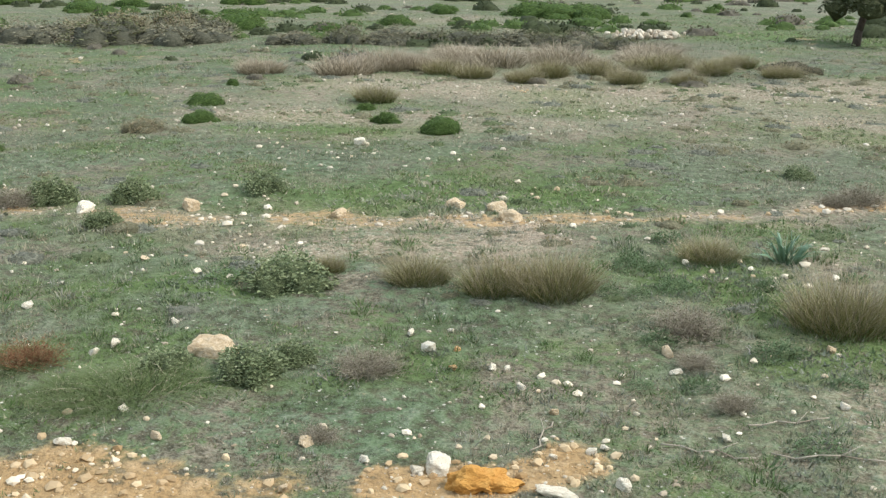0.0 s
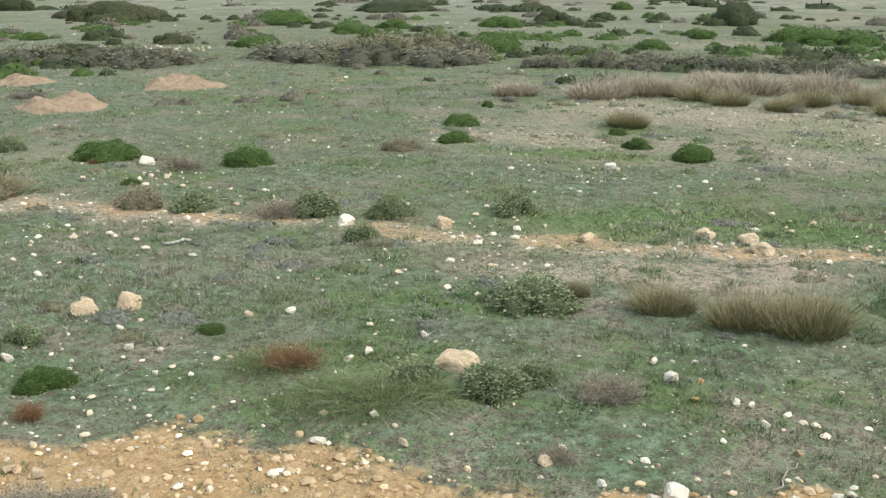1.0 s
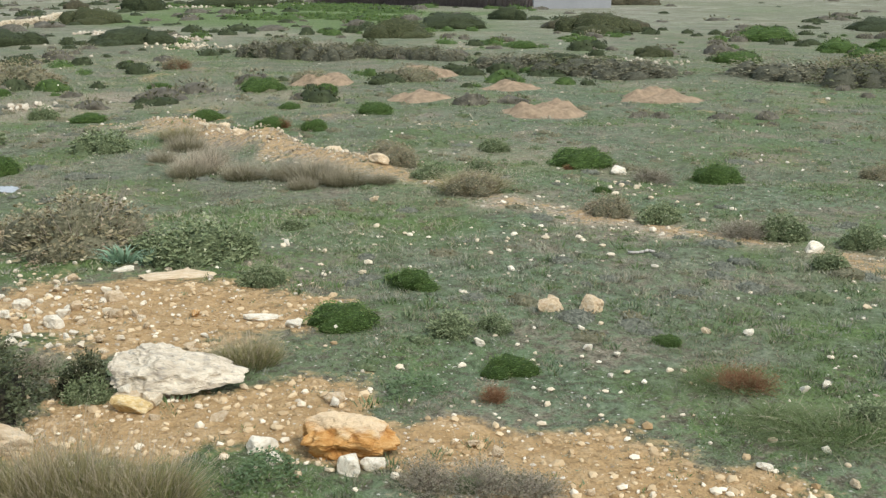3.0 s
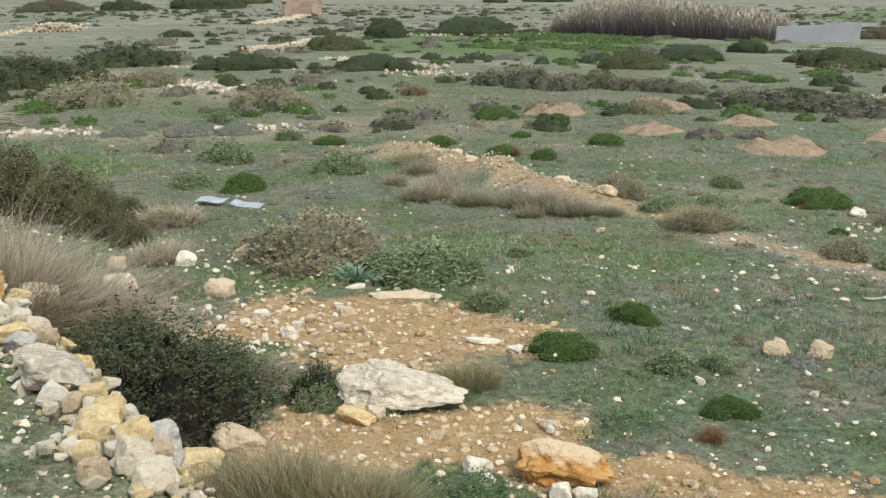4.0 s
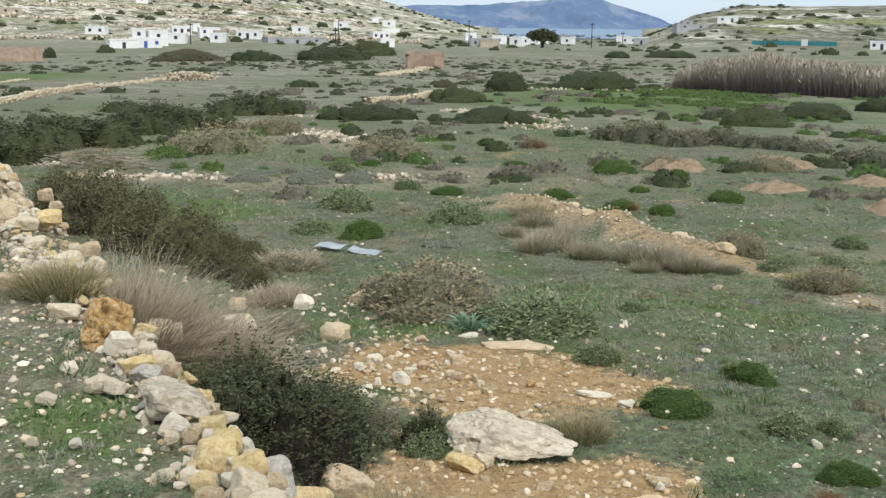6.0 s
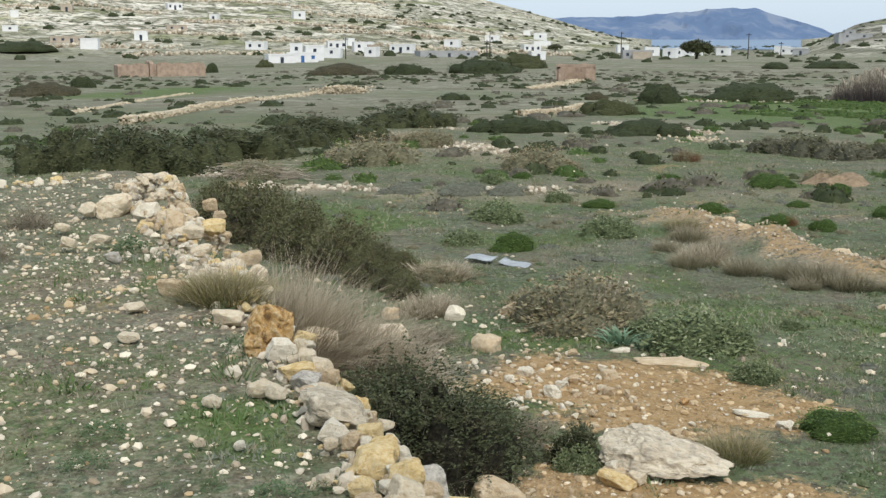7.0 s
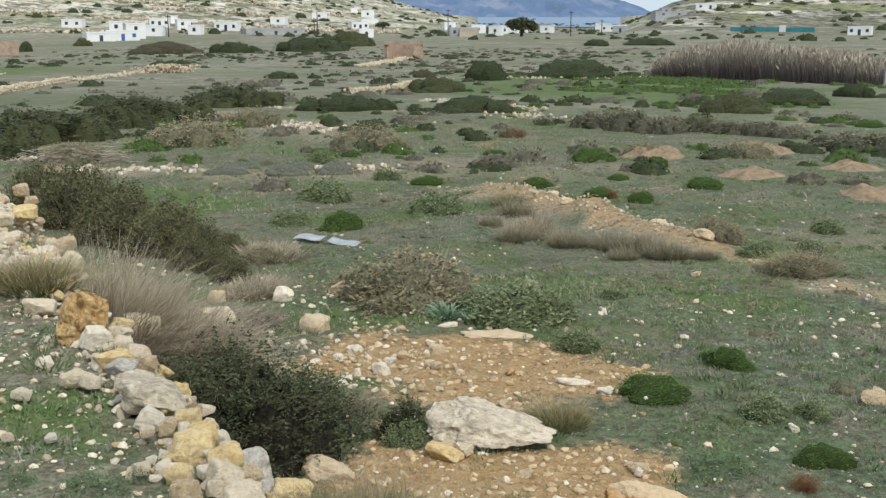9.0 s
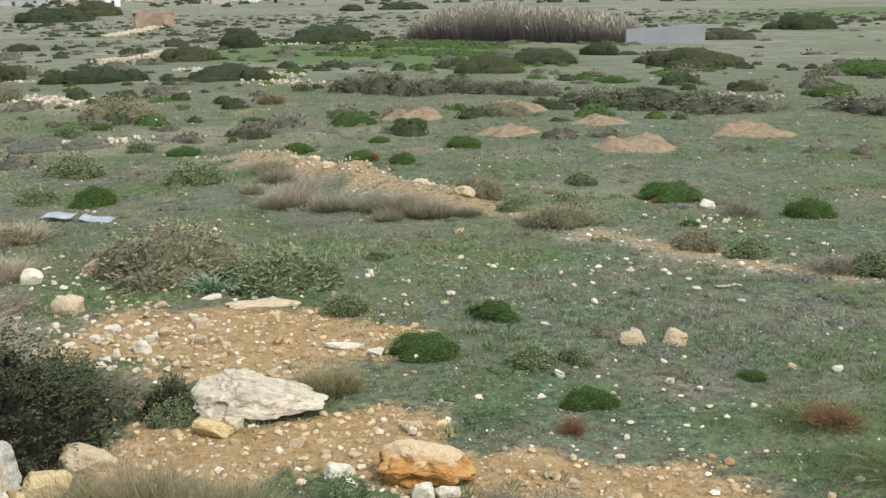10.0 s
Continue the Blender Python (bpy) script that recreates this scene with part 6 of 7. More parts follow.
def scrub(name, n, r0, r1, a0, a1, w0, w1, per, materials, label, squash=0.32, mask=None, leaf=0.2):
    """Many small rounded bushes too far off to count: low lumpy domes with leaf tufts on them."""
    r = np.sqrt(rng.uniform(r0 ** 2, r1 ** 2, n))
    a = np.radians(rng.uniform(a0, a1, n))
    x, y = -np.sin(a) * r, np.cos(a) * r
    keep = fbm(x * 12 / r1, y * 12 / r1, int(r0) + 3, 3) > 0.42
    if mask is not None:
        keep &= mask(x, y)
    x, y = x[keep], y[keep]
    n = len(x)
    w = w0 * (w1 / w0) ** (rng.random(n) ** 1.5)
    at = np.stack([x, y, height(x, y)], 1)
    q = np.arange(9) * 2 * math.pi / 9
    rows = [np.stack([np.cos(q) * c, np.sin(q) * c, np.full(9, h)], 1) for c, h in ((1.1, -0.12), (0.84, 0.42), (0.48, 0.84))]
    unit = np.concatenate(rows + [[(0, 0, 1)]])
    tri = []
    for k in range(2):
        for m in range(9):
            b, c = k * 9 + m, k * 9 + (m + 1) % 9
            tri += [(b, c, c + 9), (b, c + 9, b + 9)]
    tri += [(18 + m, 18 + (m + 1) % 9, 27) for m in range(9)]
    body = unit[None] * rng.uniform(0.75, 1.25, (n, 28, 1)) * (w[:, None] * 0.5)[..., None] * np.stack([rng.uniform(0.8, 1.3, n), rng.uniform(0.7, 1.0, n), 2 * squash * rng.uniform(0.7, 1.2, n)], 1)[:, None] + at[:, None]
    faces = (np.arange(n)[:, None, None] * 28 + np.array(tri)[None]).reshape(-1, 3)
    ob = tagged(new(name, mesh_of(name, body.reshape(-1, 3), faces, materials[0], smooth=True)), label, "scrub", "", "stuff")
    m = n * per
    d = dome_dirs(m)
    wr = np.repeat(w, per)[:, None]
    v, f = leaves(np.repeat(at, per, 0) + d * wr * 0.5 * [1, 0.9, 2 * squash] * rng.uniform(0.8, 1.05, (m, 1)), d + rng.normal(size=(m, 3)) * 0.6 + [0, 0, 0.3], wr[:, 0] * leaf, wr[:, 0] * leaf * 0.6)
    part("foliage", mesh_of("foliage", v, f, materials[1]), ob, "", "stuff")
    return ob


DARK, BROWN, GREEN = (M_FAR_IN2, M_FARLEAF), (M_HEATH_IN2, M_HEATH), (M_CUSHION_IN2, M_CUSHION)
field_only = lambda x, y: (terrace(x, y) < 0.05) & (fbm(x * 0.3, y * 0.3, 77, 3) > 0.47)
scrub("scrub", 800, 26, 62, -18, 92, 0.3, 1.1, 50, DARK, "small dark scrub cushions dotted over the pasture", 0.3, field_only, 0.11)
scrub("scrub", 420, 22, 60, -18, 92, 0.3, 1.2, 50, BROWN, "small brown heath cushions dotted over the pasture", 0.26, field_only, 0.11)
scrub("scrub", 600, 28, 60, -18, 92, 0.3, 1.1, 50, GREEN, "fresh green cushions dotted over the pasture", 0.26, field_only, 0.11)
scrub("scrub", 2700, 60, 220, -18, 96, 0.5, 2.2, 5, DARK, "dark scrub dotted over the plain", 0.2, None, 0.16)
scrub("scrub", 1900, 60, 260, -18, 96, 0.5, 2.2, 5, BROWN, "brown scrub dotted over the plain", 0.18, None, 0.16)
scrub("scrub", 2200, 360, 1000, 24, 96, 1.8, 5.5, 6, DARK, "dark bushes dotted over the far hillside", 0.3)
crop = lambda x, y: (np.minimum(capsule(x, y, -84, 60, -58, 66) - 7, capsule(x, y, -68, 49, -52, 52) - 4) < 4 * fbm(x * 0.3, y * 0.3, 5, 2) - 2) & (fbm(x * 0.25, y * 0.25, 15, 3) > 0.52)
scrub("crop", 2200, 62, 108, 36, 62, 0.6, 1.6, 12, GREEN, "low bright green leafy crop in the plain", 0.2, crop, 0.14)
open_turf = lambda x, y: (soil(x, y)[0] < 0.25) & (terrace(x, y) < 0.02)
scrub("herb_mats", 800, 8.5, 30, -18, 92, 0.10, 0.42, 22, (M_GREYLEAF_IN, M_GREYLEAF), "low grey herb mats in the pasture", 0.14, open_turf, 0.12)
scrub("herb_mats", 900, 8.5, 30, -18, 92, 0.10, 0.40, 22, (M_OLIVE_IN, M_OLIVE), "low olive-brown herb mats in the pasture", 0.16, open_turf, 0.12)
scrub("herb_mats", 800, 6.5, 30, -18, 92, 0.08, 0.36, 22, (M_LEAFY_IN, M_FRESH), "low green herb mats in the pasture", 0.16, open_turf, 0.12)
slope_green = lambda x, y: capsule(x, y, -13, 40, 6, 44) < 6
scrub("scrub", 130, 34, 56, -14, 26, 0.4, 1.3, 50, GREEN, "fresh green cushions behind the dry grass", 0.28, slope_green, 0.1)

# ---------------------------------------------------------------- reeds


def reed_bed():
    n = 26000
    u, v = rng.random(n), rng.random(n)
    x = -78.5 + 22.3 * u + 6 * v * -0.6
    y = 70.5 + 2.3 * u + 7.5 * v
    tall = np.interp(u, [0, 0.05, 0.2, 0.45, 0.65, 0.85, 1.0], [1.4, 2.2, 2.9, 3.2, 2.8, 2.3, 1.9]) * (1.05 - 0.6 * rng.random(n) ** 2.2) * (0.72 + 0.5 * fbm(x * 0.45, y * 0.45, 8, 3))
    foot = np.stack([x, y, height(x, y)], 1)
    lean = rng.normal(size=(n, 3)) * [0.16, 0.16, 0] + [0, 0, 1]
    vv, f, al = blades(foot, lean, tall, rng.uniform(0.018, 0.045, n), 0.16)
    bed = tagged(new("reed_bed", mesh_of("reed_bed", vv, f, M_REED, al)), "dense bed of tall dry reeds with pale plumes", "reeds", "", "stuff")
    pick = rng.permutation(n)[:6000]
    tip = foot[pick] + lean[pick] / np.linalg.norm(lean[pick], axis=1, keepdims=True) * (tall[pick] * 0.9)[:, None]
    pv, pf = leaves(tip - [0, 0, 0.2], lean[pick] + rng.normal(size=(6000, 3)) * [0.35, 0.35, 0], rng.uniform(0.35, 0.6, 6000), rng.uniform(0.08, 0.16, 6000))
    part("plume", mesh_of("plume", pv, pf, M_PLUME), bed, "pale feathery plumes", "stuff")


reed_bed()


# ---------------------------------------------------------------- built things in the plain


def box(bm, x0, x1, y0, y1, z0, z1):
    v = [bm.verts.new(p) for p in ((x0, y0, z0), (x1, y0, z0), (x1, y1, z0), (x0, y1, z0), (x0, y0, z1), (x1, y0, z1), (x1, y1, z1), (x0, y1, z1))]
    for f in ((3, 2, 1, 0), (4, 5, 6, 7), (0, 1, 5, 4), (1, 2, 6, 5), (2, 3, 7, 6), (3, 0, 4, 7)):
        bm.faces.new([v[i] for i in f])


def boxes(name, parent, material, *sizes, label=""):
    bm = bmesh.new()
    for s in sizes:
        box(bm, *s)
    return part(name, from_bm(name, bm, material), parent, label)


def bearing(a, d):
    return -math.sin(radians(a)) * d, math.cos(radians(a)) * d


def house(a, d, w, h, label, body=M_PLASTER, windows=3, door=True, shut=M_GLASS, deep=None, lift=0.0):
    """A flat-roofed house with its front to the field: bearing and distance, width and height."""
    x, y = bearing(a, d)
    w, h = w * 0.78, h * 0.92
    ob = start_thing("house", label, "house", "village houses")
    deep = deep or max(4.0, w * 0.5)
    boxes("wall", ob, body, (-w / 2, w / 2, 0, deep, -2.5, h))
    boxes("roof", ob, body, (-w / 2 - 0.12, w / 2 + 0.12, -0.12, 0.18, h, h + 0.35), (-w / 2 - 0.12, w / 2 + 0.12, deep - 0.18, deep + 0.12, h, h + 0.35),
          (-w / 2 - 0.12, -w / 2 + 0.18, 0.18, deep - 0.18, h, h + 0.35), (w / 2 - 0.18, w / 2 + 0.12, 0.18, deep - 0.18, h, h + 0.35), label="low white parapet")
    slots = windows + (1 if door else 0)
    for k in range(slots):
        cx = -w / 2 + w * (k + 0.5) / slots
        if door and k == slots // 2:
            boxes("door", ob, shut, (cx - 0.5, cx + 0.5, -0.06, 0.02, 0.0, min(2.1, h * 0.75)))
        else:
            boxes("window", ob, shut, (cx - 0.5, cx + 0.5, -0.05, 0.02, h * 0.38, h * 0.38 + min(1.2, h * 0.4)))
    ob.matrix_basis = Matrix.LocRotScale((x, y, top(x, y) + lift), Euler((0, 0, radians(a + rng.uniform(-22, 22)))), None)
    return ob


white = "white flat-roofed village house with dark windows"
for a, d, w, h in [(73.6, 352, 12.0, 2.9), (71.9, 430, 9.0, 3.0), (68.8, 420, 11, 3.0), (70.3, 395, 5.5, 3.2), (62.0, 385, 6.2, 2.7), (62.3, 460, 9.0, 3.0),
                   (57.9, 520, 6.5, 3.6), (55.5, 480, 9.0, 3.2), (55.7, 445, 6.0, 3.6), (77.7, 640, 8.0, 3.5), (79.6, 560, 9.0, 3.2), (71.6, 660, 7.0, 4.5),
                   (73.7, 540, 7.0, 3.6), (76.5, 700, 10, 3.4), (66.3, 470, 8, 3.0), (64.3, 520, 8, 3.0), (53.2, 520, 7, 3.0)]:
    house(a, d, w, h, white, M_PLASTER, 2 if w > 8 else 1, w > 8, M_BLUE if abs(a - 73.6) < 0.1 else M_GLASS)
for k in range(15):
    a = rng.uniform(57, 88)
    d = rng.uniform(400, 620) if k < 20 else rng.uniform(620, 950)
    house(a, d, rng.uniform(3.5, 11), rng.uniform(1.8, 3.8), "small white village house below the hill" if k % 4 else "small ochre stone house below the hill", M_PLASTER if k % 4 else M_BEIGE, 1 if k % 5 == 0 else 0, k % 3 == 0)
for k in range(7):
    house(rng.uniform(45.5, 57.5), rng.uniform(470, 640), rng.uniform(5, 11), rng.uniform(2.6, 3.6), "small white house near the shore", M_PLASTER if k % 3 else M_CEMENT, int(rng.integers(0, 2)), k % 2 == 0)
for a, d, w, h, lift in [(73.0, 366, 7.5, 3.0, 1.6), (73.9, 368, 5.0, 3.2, 2.0), (72.2, 385, 8.0, 2.8, 0.5), 
                         (70.6, 420, 9.0, 3.0, 0.5), (75.9, 420, 9.0, 2.8, 0.0), 
                         (55.0, 505, 9.0, 3.4, 0.0), (56.5, 500, 8.0, 3.6, 0.0)]:
    house(a, d, w, h, white, M_PLASTER, 2 if w > 8 else 1, False, M_GLASS, None, lift)
# no opening cut: a dark panel stands for the doorway's shade
house(74.6, 345, 10.5, 2.5, "long white shed, its open doorway a flat dark panel", M_PLASTER, 0, True)
house(57.2, 420, 13.5, 3.0, "grey cement building without plaster", M_CEMENT, 2, True)
house(66.4, 400, 26.0, 1.9, "long low grey cement sheds", M_CEMENT, 2, True)
house(50.0, 560, 15.0, 3.0, "long pale warehouse beside the shore", M_PLASTER, 3, False)
house(84.6, 440, 15.0, 2.2, "long low stone farmhouse under the hill", M_BEIGE, 3, True)
house(70.1, 410, 5.0, 3.2, "small beige stone house", M_BEIGE, 1, True)
house(47.2, 520, 18.0, 2.2, "long low grey cement building", M_CEMENT, 2, False)
house(38.6, 430, 10.0, 3.0, "white flat-roofed house at the foot of the hill", M_PLASTER, 2, True)


def pole(a, d, h):
    x, y = bearing(a, d)
    ob = start_thing("utility_pole", "dark wooden utility pole in the plain", "pole", "utility poles")
    bm = bmesh.new()
    bmesh.ops.create_cone(bm, segments=8, radius1=0.2, radius2=0.13, depth=h, cap_ends=True, matrix=Matrix.Translation((0, 0, h / 2)))
    part("post", from_bm("post", bm, M_POLE), ob)
    boxes("crossarm", ob, M_POLE, (-0.9, 0.9, -0.1, 0.1, h - 0.7, h - 0.5))
    ob.matrix_basis = Matrix.LocRotScale((x, y, top(x, y)), Euler((0, 0, radians(a + 20))), None)


for a, d, h in [(52.0, 430, 9.2), (58.0, 420, 9.5), (64.4, 395, 9.4), (64.55, 400, 6.0), (50.5, 450, 6.0), (53.8, 520, 6.5), (88.6, 250, 5.5), (71.5, 380, 7.0)]:
    pole(a, d, h)


def rubble_wall(name, label, points, tall, thick, s0, s1, per, material, category="stone wall", core=0.0):
    """A far dry-stone wall: stones heaped along a line."""
    out_v, out_f = [], []
    base, tri = ICOSA
    total = 0
    for (xa, ya), (xb, yb) in zip(points[:-1], points[1:]):
        n = int(math.hypot(xb - xa, yb - ya) * per)
        u = rng.random(n)
        x, y = xa + (xb - xa) * u + rng.normal(size=n) * thick, ya + (yb - ya) * u + rng.normal(size=n) * thick
        z = height(x, y) + rng.random(n) * tall * (0.4 + 0.8 * vnoise(x * 0.4, y * 0.4, 3))
        s = rng.uniform(s0, s1, n)
        lump = base[None] * rng.uniform(0.72, 1.2, (n, 12, 1)) * s[:, None, None] * rng.uniform(0.65, 1.1, (n, 1, 3))
        out_v.append((lump + np.stack([x, y, z], 1)[:, None]).reshape(-1, 3))
        out_f.append((np.arange(n)[:, None, None] * 12 + tri[None]).reshape(-1, 3) + total)
        total += n * 12
        if core:      # the packed inside of the wall
            m = max(2, int(math.hypot(xb - xa, yb - ya) / 0.8))
            u = np.linspace(0, 1, m + 1)
            cx, cy = xa + (xb - xa) * u, ya + (yb - ya) * u
            g = height(cx, cy)
            up = g + core * (0.75 + 0.5 * fbm(cx * 0.6, cy * 0.6, 3, 3))
            ln = math.hypot(xb - xa, yb - ya)
            sx, sy = -(yb - ya) / ln * (thick + 0.05), (xb - xa) / ln * (thick + 0.05)
            out_v.append(np.concatenate([np.stack([cx + q * sx, cy + q * sy, z], 1) for q, z in ((-1.2, g - 0.3), (-0.9, up), (0.9, up), (1.2, g - 0.3))]))
            k = np.arange(m)
            out_f.append(np.concatenate([np.concatenate([np.stack([k + c, k + c + 1, k + c + m + 2], 1), np.stack([k + c, k + c + m + 2, k + c + m + 1], 1)]) for c in (0, m + 1, 2 * m + 2)]) + total)
            total += 4 * (m + 1)
    return tagged(new(name, mesh_of(name, np.concatenate(out_v), np.concatenate(out_f), material)), label, category, "", "stuff")


rubble_wall("wall_rubble", "small broken stones filling the tumbled wall", [rubble(q) for q in (-2.6, -4.0, -5.5, -7.0, -9.4, -13.2)], 0.02, 0.13, 0.012, 0.05, 100, M_GRAVEL, "rubble")
M_FARSTONE = leaf_material("far_wall_stones", (0.36, 0.29, 0.19), (0.58, 0.49, 0.35), 0.9, shift=0.05)
rubble_wall("stone_wall", "long low dry-stone field wall of tan rubble", [(-63, 8.6), (-80, 16.2), (-95.6, 23.6)], 0.42, 0.16, 0.05, 0.13, 70, M_FARSTONE, "stone wall", 0.36)
rubble_wall("stone_wall", "ruined end of a dry-stone field wall", [(-95.6, 23.6), (-112.8, 34.3), (-130, 46)], 0.2, 0.6, 0.06, 0.16, 16, M_FARSTONE)
rubble_wall("rubble_heap", "heap of tan rubble in the field wall", [(-110, 35.4), (-114, 39)], 0.8, 0.8, 0.08, 0.2, 130, M_FARSTONE, "rubble heap")
rubble_wall("stone_wall", "short curved dry-stone field wall", [(-62.5, 32.0), (-66, 37), (-73, 42.4)], 0.42, 0.14, 0.05, 0.12, 70, M_FARSTONE, "stone wall", 0.34)
rubble_wall("stone_wall", "low line of field stones", [(-77.4, 6.8), (-98, 14), (-119, 22.5)], 0.08, 0.25, 0.05, 0.13, 14, M_FARSTONE)
rubble_wall("stone_wall", "fallen stones leading to the hut", [(-118, 62), (-146, 84)], 0.3, 0.5, 0.1, 0.28, 16, M_FARSTONE)
rubble_wall("rubble_heap", "heap of pale field stones", [(1.5, 34), (2.9, 34.2)], 0.32, 0.2, 0.05, 0.14, 90, M_GRAVEL, "rubble heap")
rubble_wall("stone_line", "scattered stones beside the scrub bank", [(-44, 30.5), (-38, 28.2)], 0.06, 0.7, 0.03, 0.1, 22, M_FARSTONE, "stones")
rubble_wall("stone_line", "white stones in front of a bush", [(-82, 52), (-76, 66)], 0.12, 0.8, 0.07, 0.2, 6, M_GRAVEL, "stones")
rubble_wall("stone_line", "scattered white stones in the rough ground", [(-24.5, 31), (-19, 33.5)], 0.1, 0.5, 0.04, 0.13, 12, M_GRAVEL, "stones")
for xa, ya, xb, yb, w in PALE:
    rubble_wall("stone_line", "pale stones in a stony patch of pasture", [(xa, ya), (xb, yb)], 0.05, w * 0.6, 0.02 + 0.0008 * abs(xa), 0.05 + 0.002 * abs(xa), 26, M_GRAVEL, "stones")
rubble_wall("stone_line", "pale stones on the bank", [(-18.5, 13.1), (-11.6, 11.9)], 0.03, 0.4, 0.01, 0.045, 40, M_FARSTONE, "stones")


for a, d, ln in [(78, 395, 60), (84, 420, 70), (72, 455, 55), (66, 440, 50), (80, 470, 60), (75, 515, 80), (69, 500, 60), (84, 540, 70), (63, 430, 40), (77, 590, 90), (70, 570, 70), (82, 640, 90), (73, 640, 80), (66, 560, 60)]:
    x0, y0 = bearing(a - ln / d * 28, d)
    x1, y1 = bearing(a, d + 6)
    x2, y2 = bearing(a + ln / d * 28, d - 4)
    rubble_wall("terrace_wall", "long pale terrace wall on the hillside", [(x0, y0), (x1, y1), (x2, y2)], 1.5, 0.4, 0.35, 0.9, 3.2, M_GRAVEL)


def ruined_wall(ob, xa, ya, xb, yb, h, seed, thick=0.6):
    """A wall of rubble with a broken top, in the thing's own axes."""
    n = max(4, int(math.hypot(xb - xa, yb - ya) / 0.5))
    ln = math.hypot(xb - xa, yb - ya)
    nx, ny = -(yb - ya) / ln * thick / 2, (xb - xa) / ln * thick / 2
    bm = bmesh.new()
    prev = None
    for i in range(n + 1):
        u = i / n
        px, py = xa + (xb - xa) * u, ya + (yb - ya) * u
        t = h * (0.8 + 0.4 * float(fbm(np.array([u * ln * 0.5]), np.array([seed * 1.7]), seed, 3)[0]) - (0.15 if i % 5 == 0 else 0))
        ring = [bm.verts.new(p) for p in ((px - nx, py - ny, -1.0), (px + nx, py + ny, -1.0), (px + nx, py + ny, t), (px - nx, py - ny, t))]
        if prev:
            for k in range(4):
                bm.faces.new((prev[k], ring[k], ring[(k + 1) % 4], prev[(k + 1) % 4]))
        else:
            bm.faces.new(ring)
        prev = ring
    bm.faces.new(prev[::-1])
    bmesh.ops.recalc_face_normals(bm, faces=bm.faces)
    return part("wall", from_bm("wall", bm, M_RUIN), ob)


ruin = start_thing("ruin", "roofless ruin with broken brown stone walls", "ruin")
for k, w in enumerate([(-7.5, 0, -2.6, 0.4, 2.3), (-1.2, 0, 7.0, 0, 2.4), (-7.5, 0, -7.5, 5, 2.2), (7.0, 0, 7.2, 5, 1.9), (-7.5, 5, 7.2, 5, 2.2), (-2.0, 0.5, -2.0, 5, 2.6)]):
    ruined_wall(ruin, *w, 11 + k)
ruin.matrix_basis = Matrix.LocRotScale((-205, 35.2, top(-205, 35.2)), Euler((0, 0, radians(90))), None)
hut = start_thing("stone_hut", "small ruined stone hut with an open front", "hut")
for k, w in enumerate([(-2.6, 0, -1.6, 0, 2.0), (1.4, 0, 2.6, 0, 2.2), (-2.6, 0, -2.6, 3.6, 2.3), (2.6, 0, 2.6, 3.6, 2.3), (-2.6, 3.6, 2.6, 3.6, 2.3)]):
    ruined_wall(hut, *w, 31 + k)
boxes("lintel", hut, M_RUIN, (-2.9, 2.9, -0.35, 0.4, 2.1, 2.5), label="flat stone lintel")
hut.matrix_basis = Matrix.LocRotScale((-151, 86.6, top(-151, 86.6)), Euler((0, 0, radians(62))), None)

pale_wall = start_thing("cement_wall", "pale cement yard wall with a sloping top", "wall")
bm = bmesh.new()
v = [bm.verts.new(p) for p in ((0, 0, -0.5), (6.6, 0, -0.5), (6.6, 0.25, -0.5), (0, 0.25, -0.5), (0, 0, 1.15), (6.6, 0, 1.4), (6.6, 0.25, 1.4), (0, 0.25, 1.15))]
for f in ((3, 2, 1, 0), (4, 5, 6, 7), (0, 1, 5, 4), (1, 2, 6, 5), (2, 3, 7, 6), (3, 0, 4, 7)):
    bm.faces.new([v[i] for i in f])
part("wall", from_bm("wall", bm, plain_material("pale_cement", (0.30, 0.30, 0.295), 0.9, 0.15, 0.5, 0.1)), pale_wall)
pale_wall.matrix_basis = Matrix.LocRotScale((-55.8, 73.2, top(-55.8, 73.2)), Euler((0, 0, radians(58))), None)

net = start_thing("netting_fence", "turquoise netting fence along the yard", "fence")
for k in range(12):
    boxes("panel", net, M_NET, (k * 2.7, k * 2.7 + 2.62, 0, 0.08, 0.0, 1.5 + 0.3 * rng.random()))
boxes("gate", net, M_PLASTER, (19.2, 21.6, -0.2, -0.1, 0.0, 2.2), label="white sheet-metal gate")
net.matrix_basis = Matrix.LocRotScale((-312, 318.5, top(-312, 318.5)), Euler((0, 0, radians(18))), None)

px, py = bearing(44.6, 112)
stump = new("fence_post", from_bm("fence_post", (lambda b: (box(b, -0.16, 0.16, -0.12, 0.12, -0.3, 2.6), b)[1])(bmesh.new()), M_POLE))
stump.location = (px, py, top(px, py))
tagged(stump, "thick dark post behind the reeds", "post")


# ---------------------------------------------------------------- trees


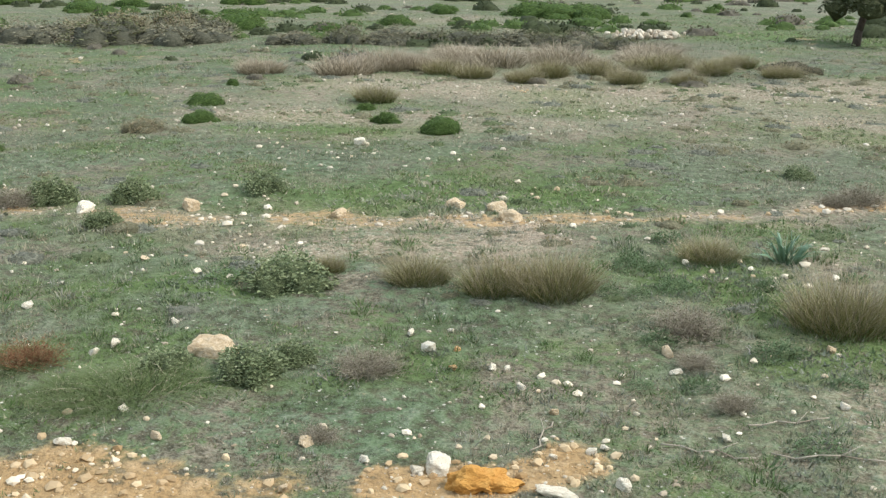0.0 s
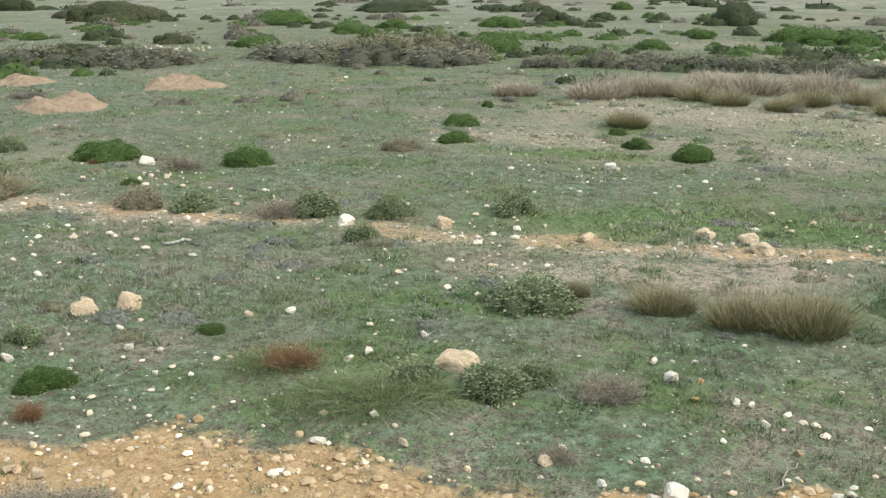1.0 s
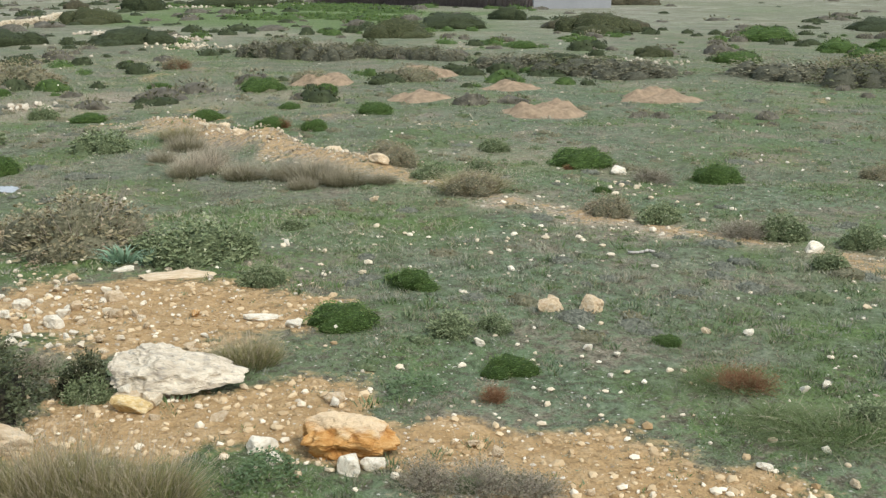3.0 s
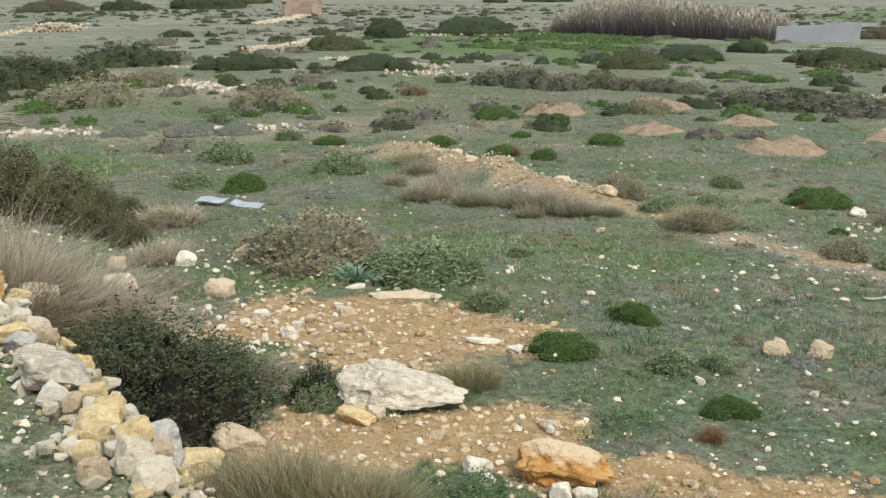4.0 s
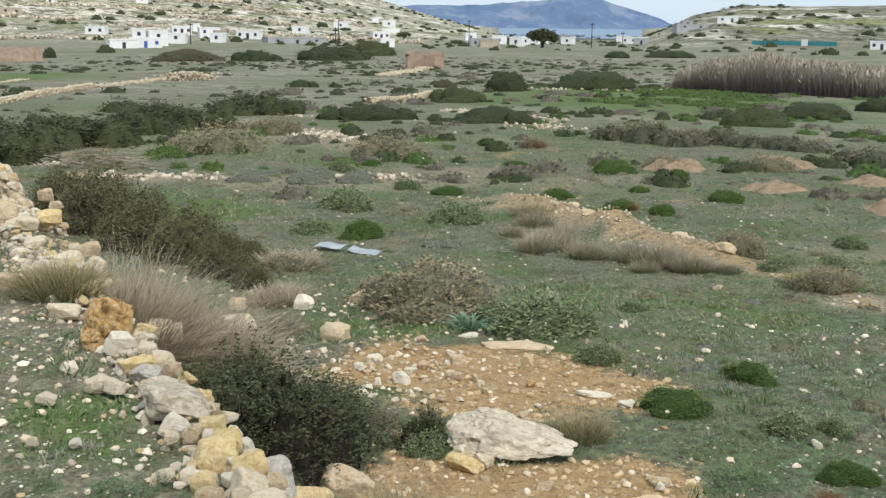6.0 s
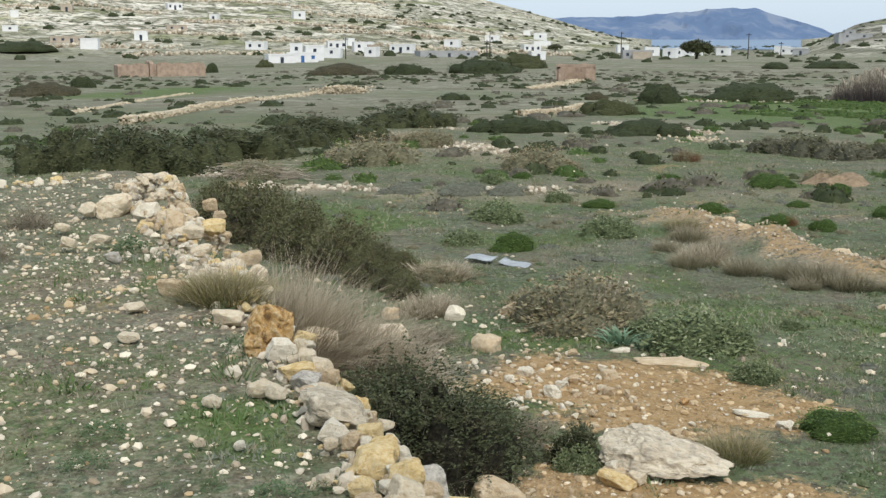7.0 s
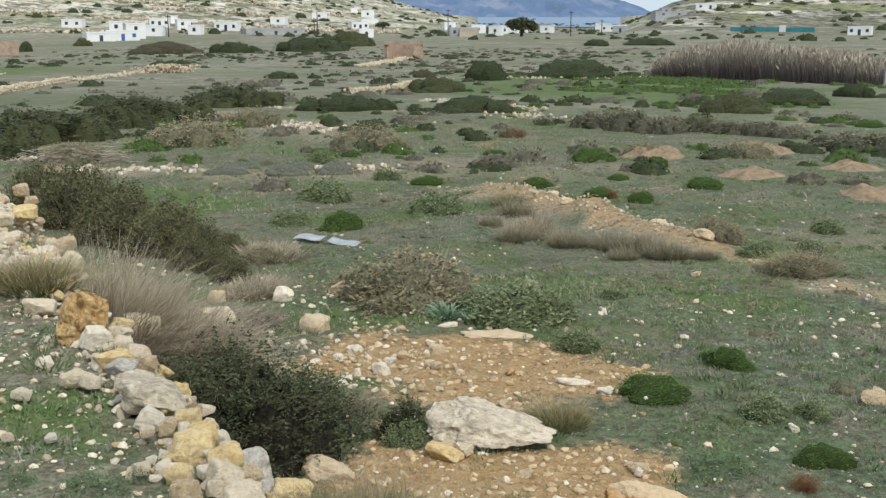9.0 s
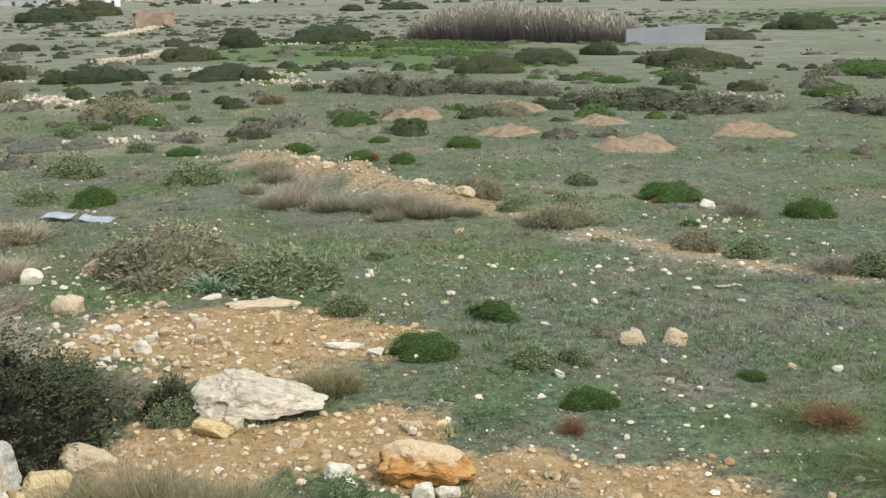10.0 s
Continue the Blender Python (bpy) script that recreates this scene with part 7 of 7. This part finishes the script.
def tree(x, y, w, h, bole, lean, label, n=5200, leaf=0.05):
    ob = start_thing("tree", label, "tree")
    bm = bmesh.new()

    def limb(a, b, ra, rb, sides=8):
        d = Vector(b) - Vector(a)
        m = Matrix.Translation((Vector(a) + Vector(b)) / 2) @ d.to_track_quat("Z", "Y").to_matrix().to_4x4()
        bmesh.ops.create_cone(bm, segments=sides, radius1=ra, radius2=rb, depth=d.length, cap_ends=True, matrix=m)

    fork = (lean, 0, bole)
    limb((0, 0, -0.1), (lean * 0.3, 0, bole * 0.5), 0.05 * w, 0.042 * w)
    limb((lean * 0.3, 0, bole * 0.48), fork, 0.042 * w, 0.036 * w)
    for k in range(7):
        a = k * 0.9 + 0.3
        tip = (lean + math.cos(a) * w * 0.33, math.sin(a) * w * 0.33, bole + (h - bole) * rng.uniform(0.3, 0.75))
        limb(fork, tip, 0.022 * w, 0.006 * w, 6)
    part("trunk", from_bm("trunk", bm, M_BARK, True), ob)
    balls = lobes(20, 0.4, 0.1, 0.2, 0.8)
    inner = part("inner_crown", core_mesh("inner_crown", balls, M_LENTISK_IN, 0.75), ob, "", "stuff")
    inner.matrix_basis = Matrix.LocRotScale((lean, 0, bole * 0.75), None, (w, w, h - bole * 0.75))
    at, out = crown_points(balls, n, 0.5)
    v, f = leaves(at, out + rng.normal(size=out.shape) * 0.7, leaf, leaf * 0.5)
    v = v * [w, w, (h - bole * 0.75)] + [lean, 0, bole * 0.75]
    part("crown", mesh_of("crown", v, f, M_LENTISK), ob, "uneven dark green crown", "stuff")
    ob.location = (x, y, top(x, y))
    return ob


tree(7.95, 33.7, 2.6, 2.9, 0.85, 0.15, "small dark tree with a forked leaning trunk")
x, y = bearing(54.4, 430)
tree(x, y, 12.5, 10.0, 1.6, 0.5, "broad dark tree among the village houses", 3200, 0.09)
x, y = bearing(61.2, 470)
tree(x, y, 6.0, 4.5, 1.6, 0.2, "small umbrella-shaped tree in the village", 1400, 0.08)

# ---------------------------------------------------------------- small clutter
sheet = start_thing("sheet_metal", "two bent pale metal sheets lying in the grass", "metal sheet")
for k, (ox, tilt) in enumerate(((-0.42, 0.10), (0.36, -0.08))):
    verts, faces = [], []
    cols, rows = 28, 6
    for j in range(rows + 1):
        for i in range(cols + 1):
            u = i / cols * 0.62
            verts.append((ox + u - 0.31, (j / rows - 0.5) * 0.5, 0.05 + 0.004 * math.sin(u * 70) + 0.02 * math.sin(u * 9 + 3 * k) + tilt * (u - 0.3) + 0.05 * (j / rows)))
    for j in range(rows):
        for i in range(cols):
            q = j * (cols + 1) + i
            faces.append((q, q + 1, q + cols + 2, q + cols + 1))
    piece = part("panel", mesh_of("panel", verts, faces, M_SHEET, smooth=True), sheet)
    piece.modifiers.new("thickness", "SOLIDIFY").thickness = 0.006
sheet.matrix_basis = Matrix.LocRotScale((-14.8, 7.25, top(-14.8, 7.25)), Euler((-0.06, 0.08, 0.72)), (0.7, 0.5, 0.8))


def fallen_stick(x, y, ln, thick, turn, label, material):
    pts = [Vector((-ln / 2 + ln * k / 5, rng.normal() * ln * 0.04, thick + abs(rng.normal()) * ln * 0.03)) for k in range(6)]
    bm = bmesh.new()
    for a, b in zip(pts[:-1], pts[1:]):
        d = b - a
        bmesh.ops.create_cone(bm, segments=6, radius1=thick, radius2=thick * 0.85, depth=d.length * 1.1, cap_ends=True, matrix=Matrix.Translation((a + b) / 2) @ d.to_track_quat("Z", "Y").to_matrix().to_4x4())
    a = pts[3]
    b = a + Vector((ln * 0.2, ln * 0.14, ln * 0.06))
    bmesh.ops.create_cone(bm, segments=5, radius1=thick * 0.7, radius2=thick * 0.3, depth=(b - a).length, cap_ends=True, matrix=Matrix.Translation((a + b) / 2) @ (b - a).to_track_quat("Z", "Y").to_matrix().to_4x4())
    ob = new("stick", from_bm("stick", bm, material, True))
    ob.matrix_basis = Matrix.LocRotScale((x, y, top(x, y)), Euler((0, 0, turn)), None)
    return tagged(ob, label, "stick", "fallen sticks")


fallen_stick(-6.05, 9.75, 0.26, 0.016, 0.9, "short bleached stick in the grass", M_STICK)
for x, y, ln, turn in [(1.2, 6.65, 0.5, 0.3), (-0.2, 6.35, 0.4, 1.2), (0.7, 6.25, 0.5, -0.25), (1.35, 6.25, 0.6, -0.1), (1.15, 7.75, 0.16, 1.5)]:
    fallen_stick(x, y, ln, 0.005, turn, "thin grey fallen branch in the turf", M_STICK if ln < 0.2 else M_TWIG)


def brushwood(x, y, w, h, turn):
    n = 900
    a = rng.normal(0, 0.5, n)
    foot = rng.normal(size=(n, 3)) * [w * 0.25, w * 0.1, 0] + [0, 0, 0.02]
    foot[:, 2] = np.abs(rng.normal(size=n)) * h * 0.45
    tip = foot + np.stack([np.cos(a), np.sin(a), rng.normal(0, 0.15, n)], 1) * rng.uniform(0.2, 0.6, n)[:, None]
    tip[:, 2] = np.maximum(tip[:, 2], 0.01)
    vv, f = sticks(foot, tip, 0.011)
    ob = new("brushwood_pile", mesh_of("brushwood_pile", vv, f, M_TWIG))
    ob.matrix_basis = Matrix.LocRotScale((x, y, top(x, y)), Euler((0, 0, turn)), None)
    return tagged(ob, "low pile of cut grey brushwood", "brushwood", "", "stuff")


brushwood(-29.5, 7.3, 2.2, 0.35, 1.2)
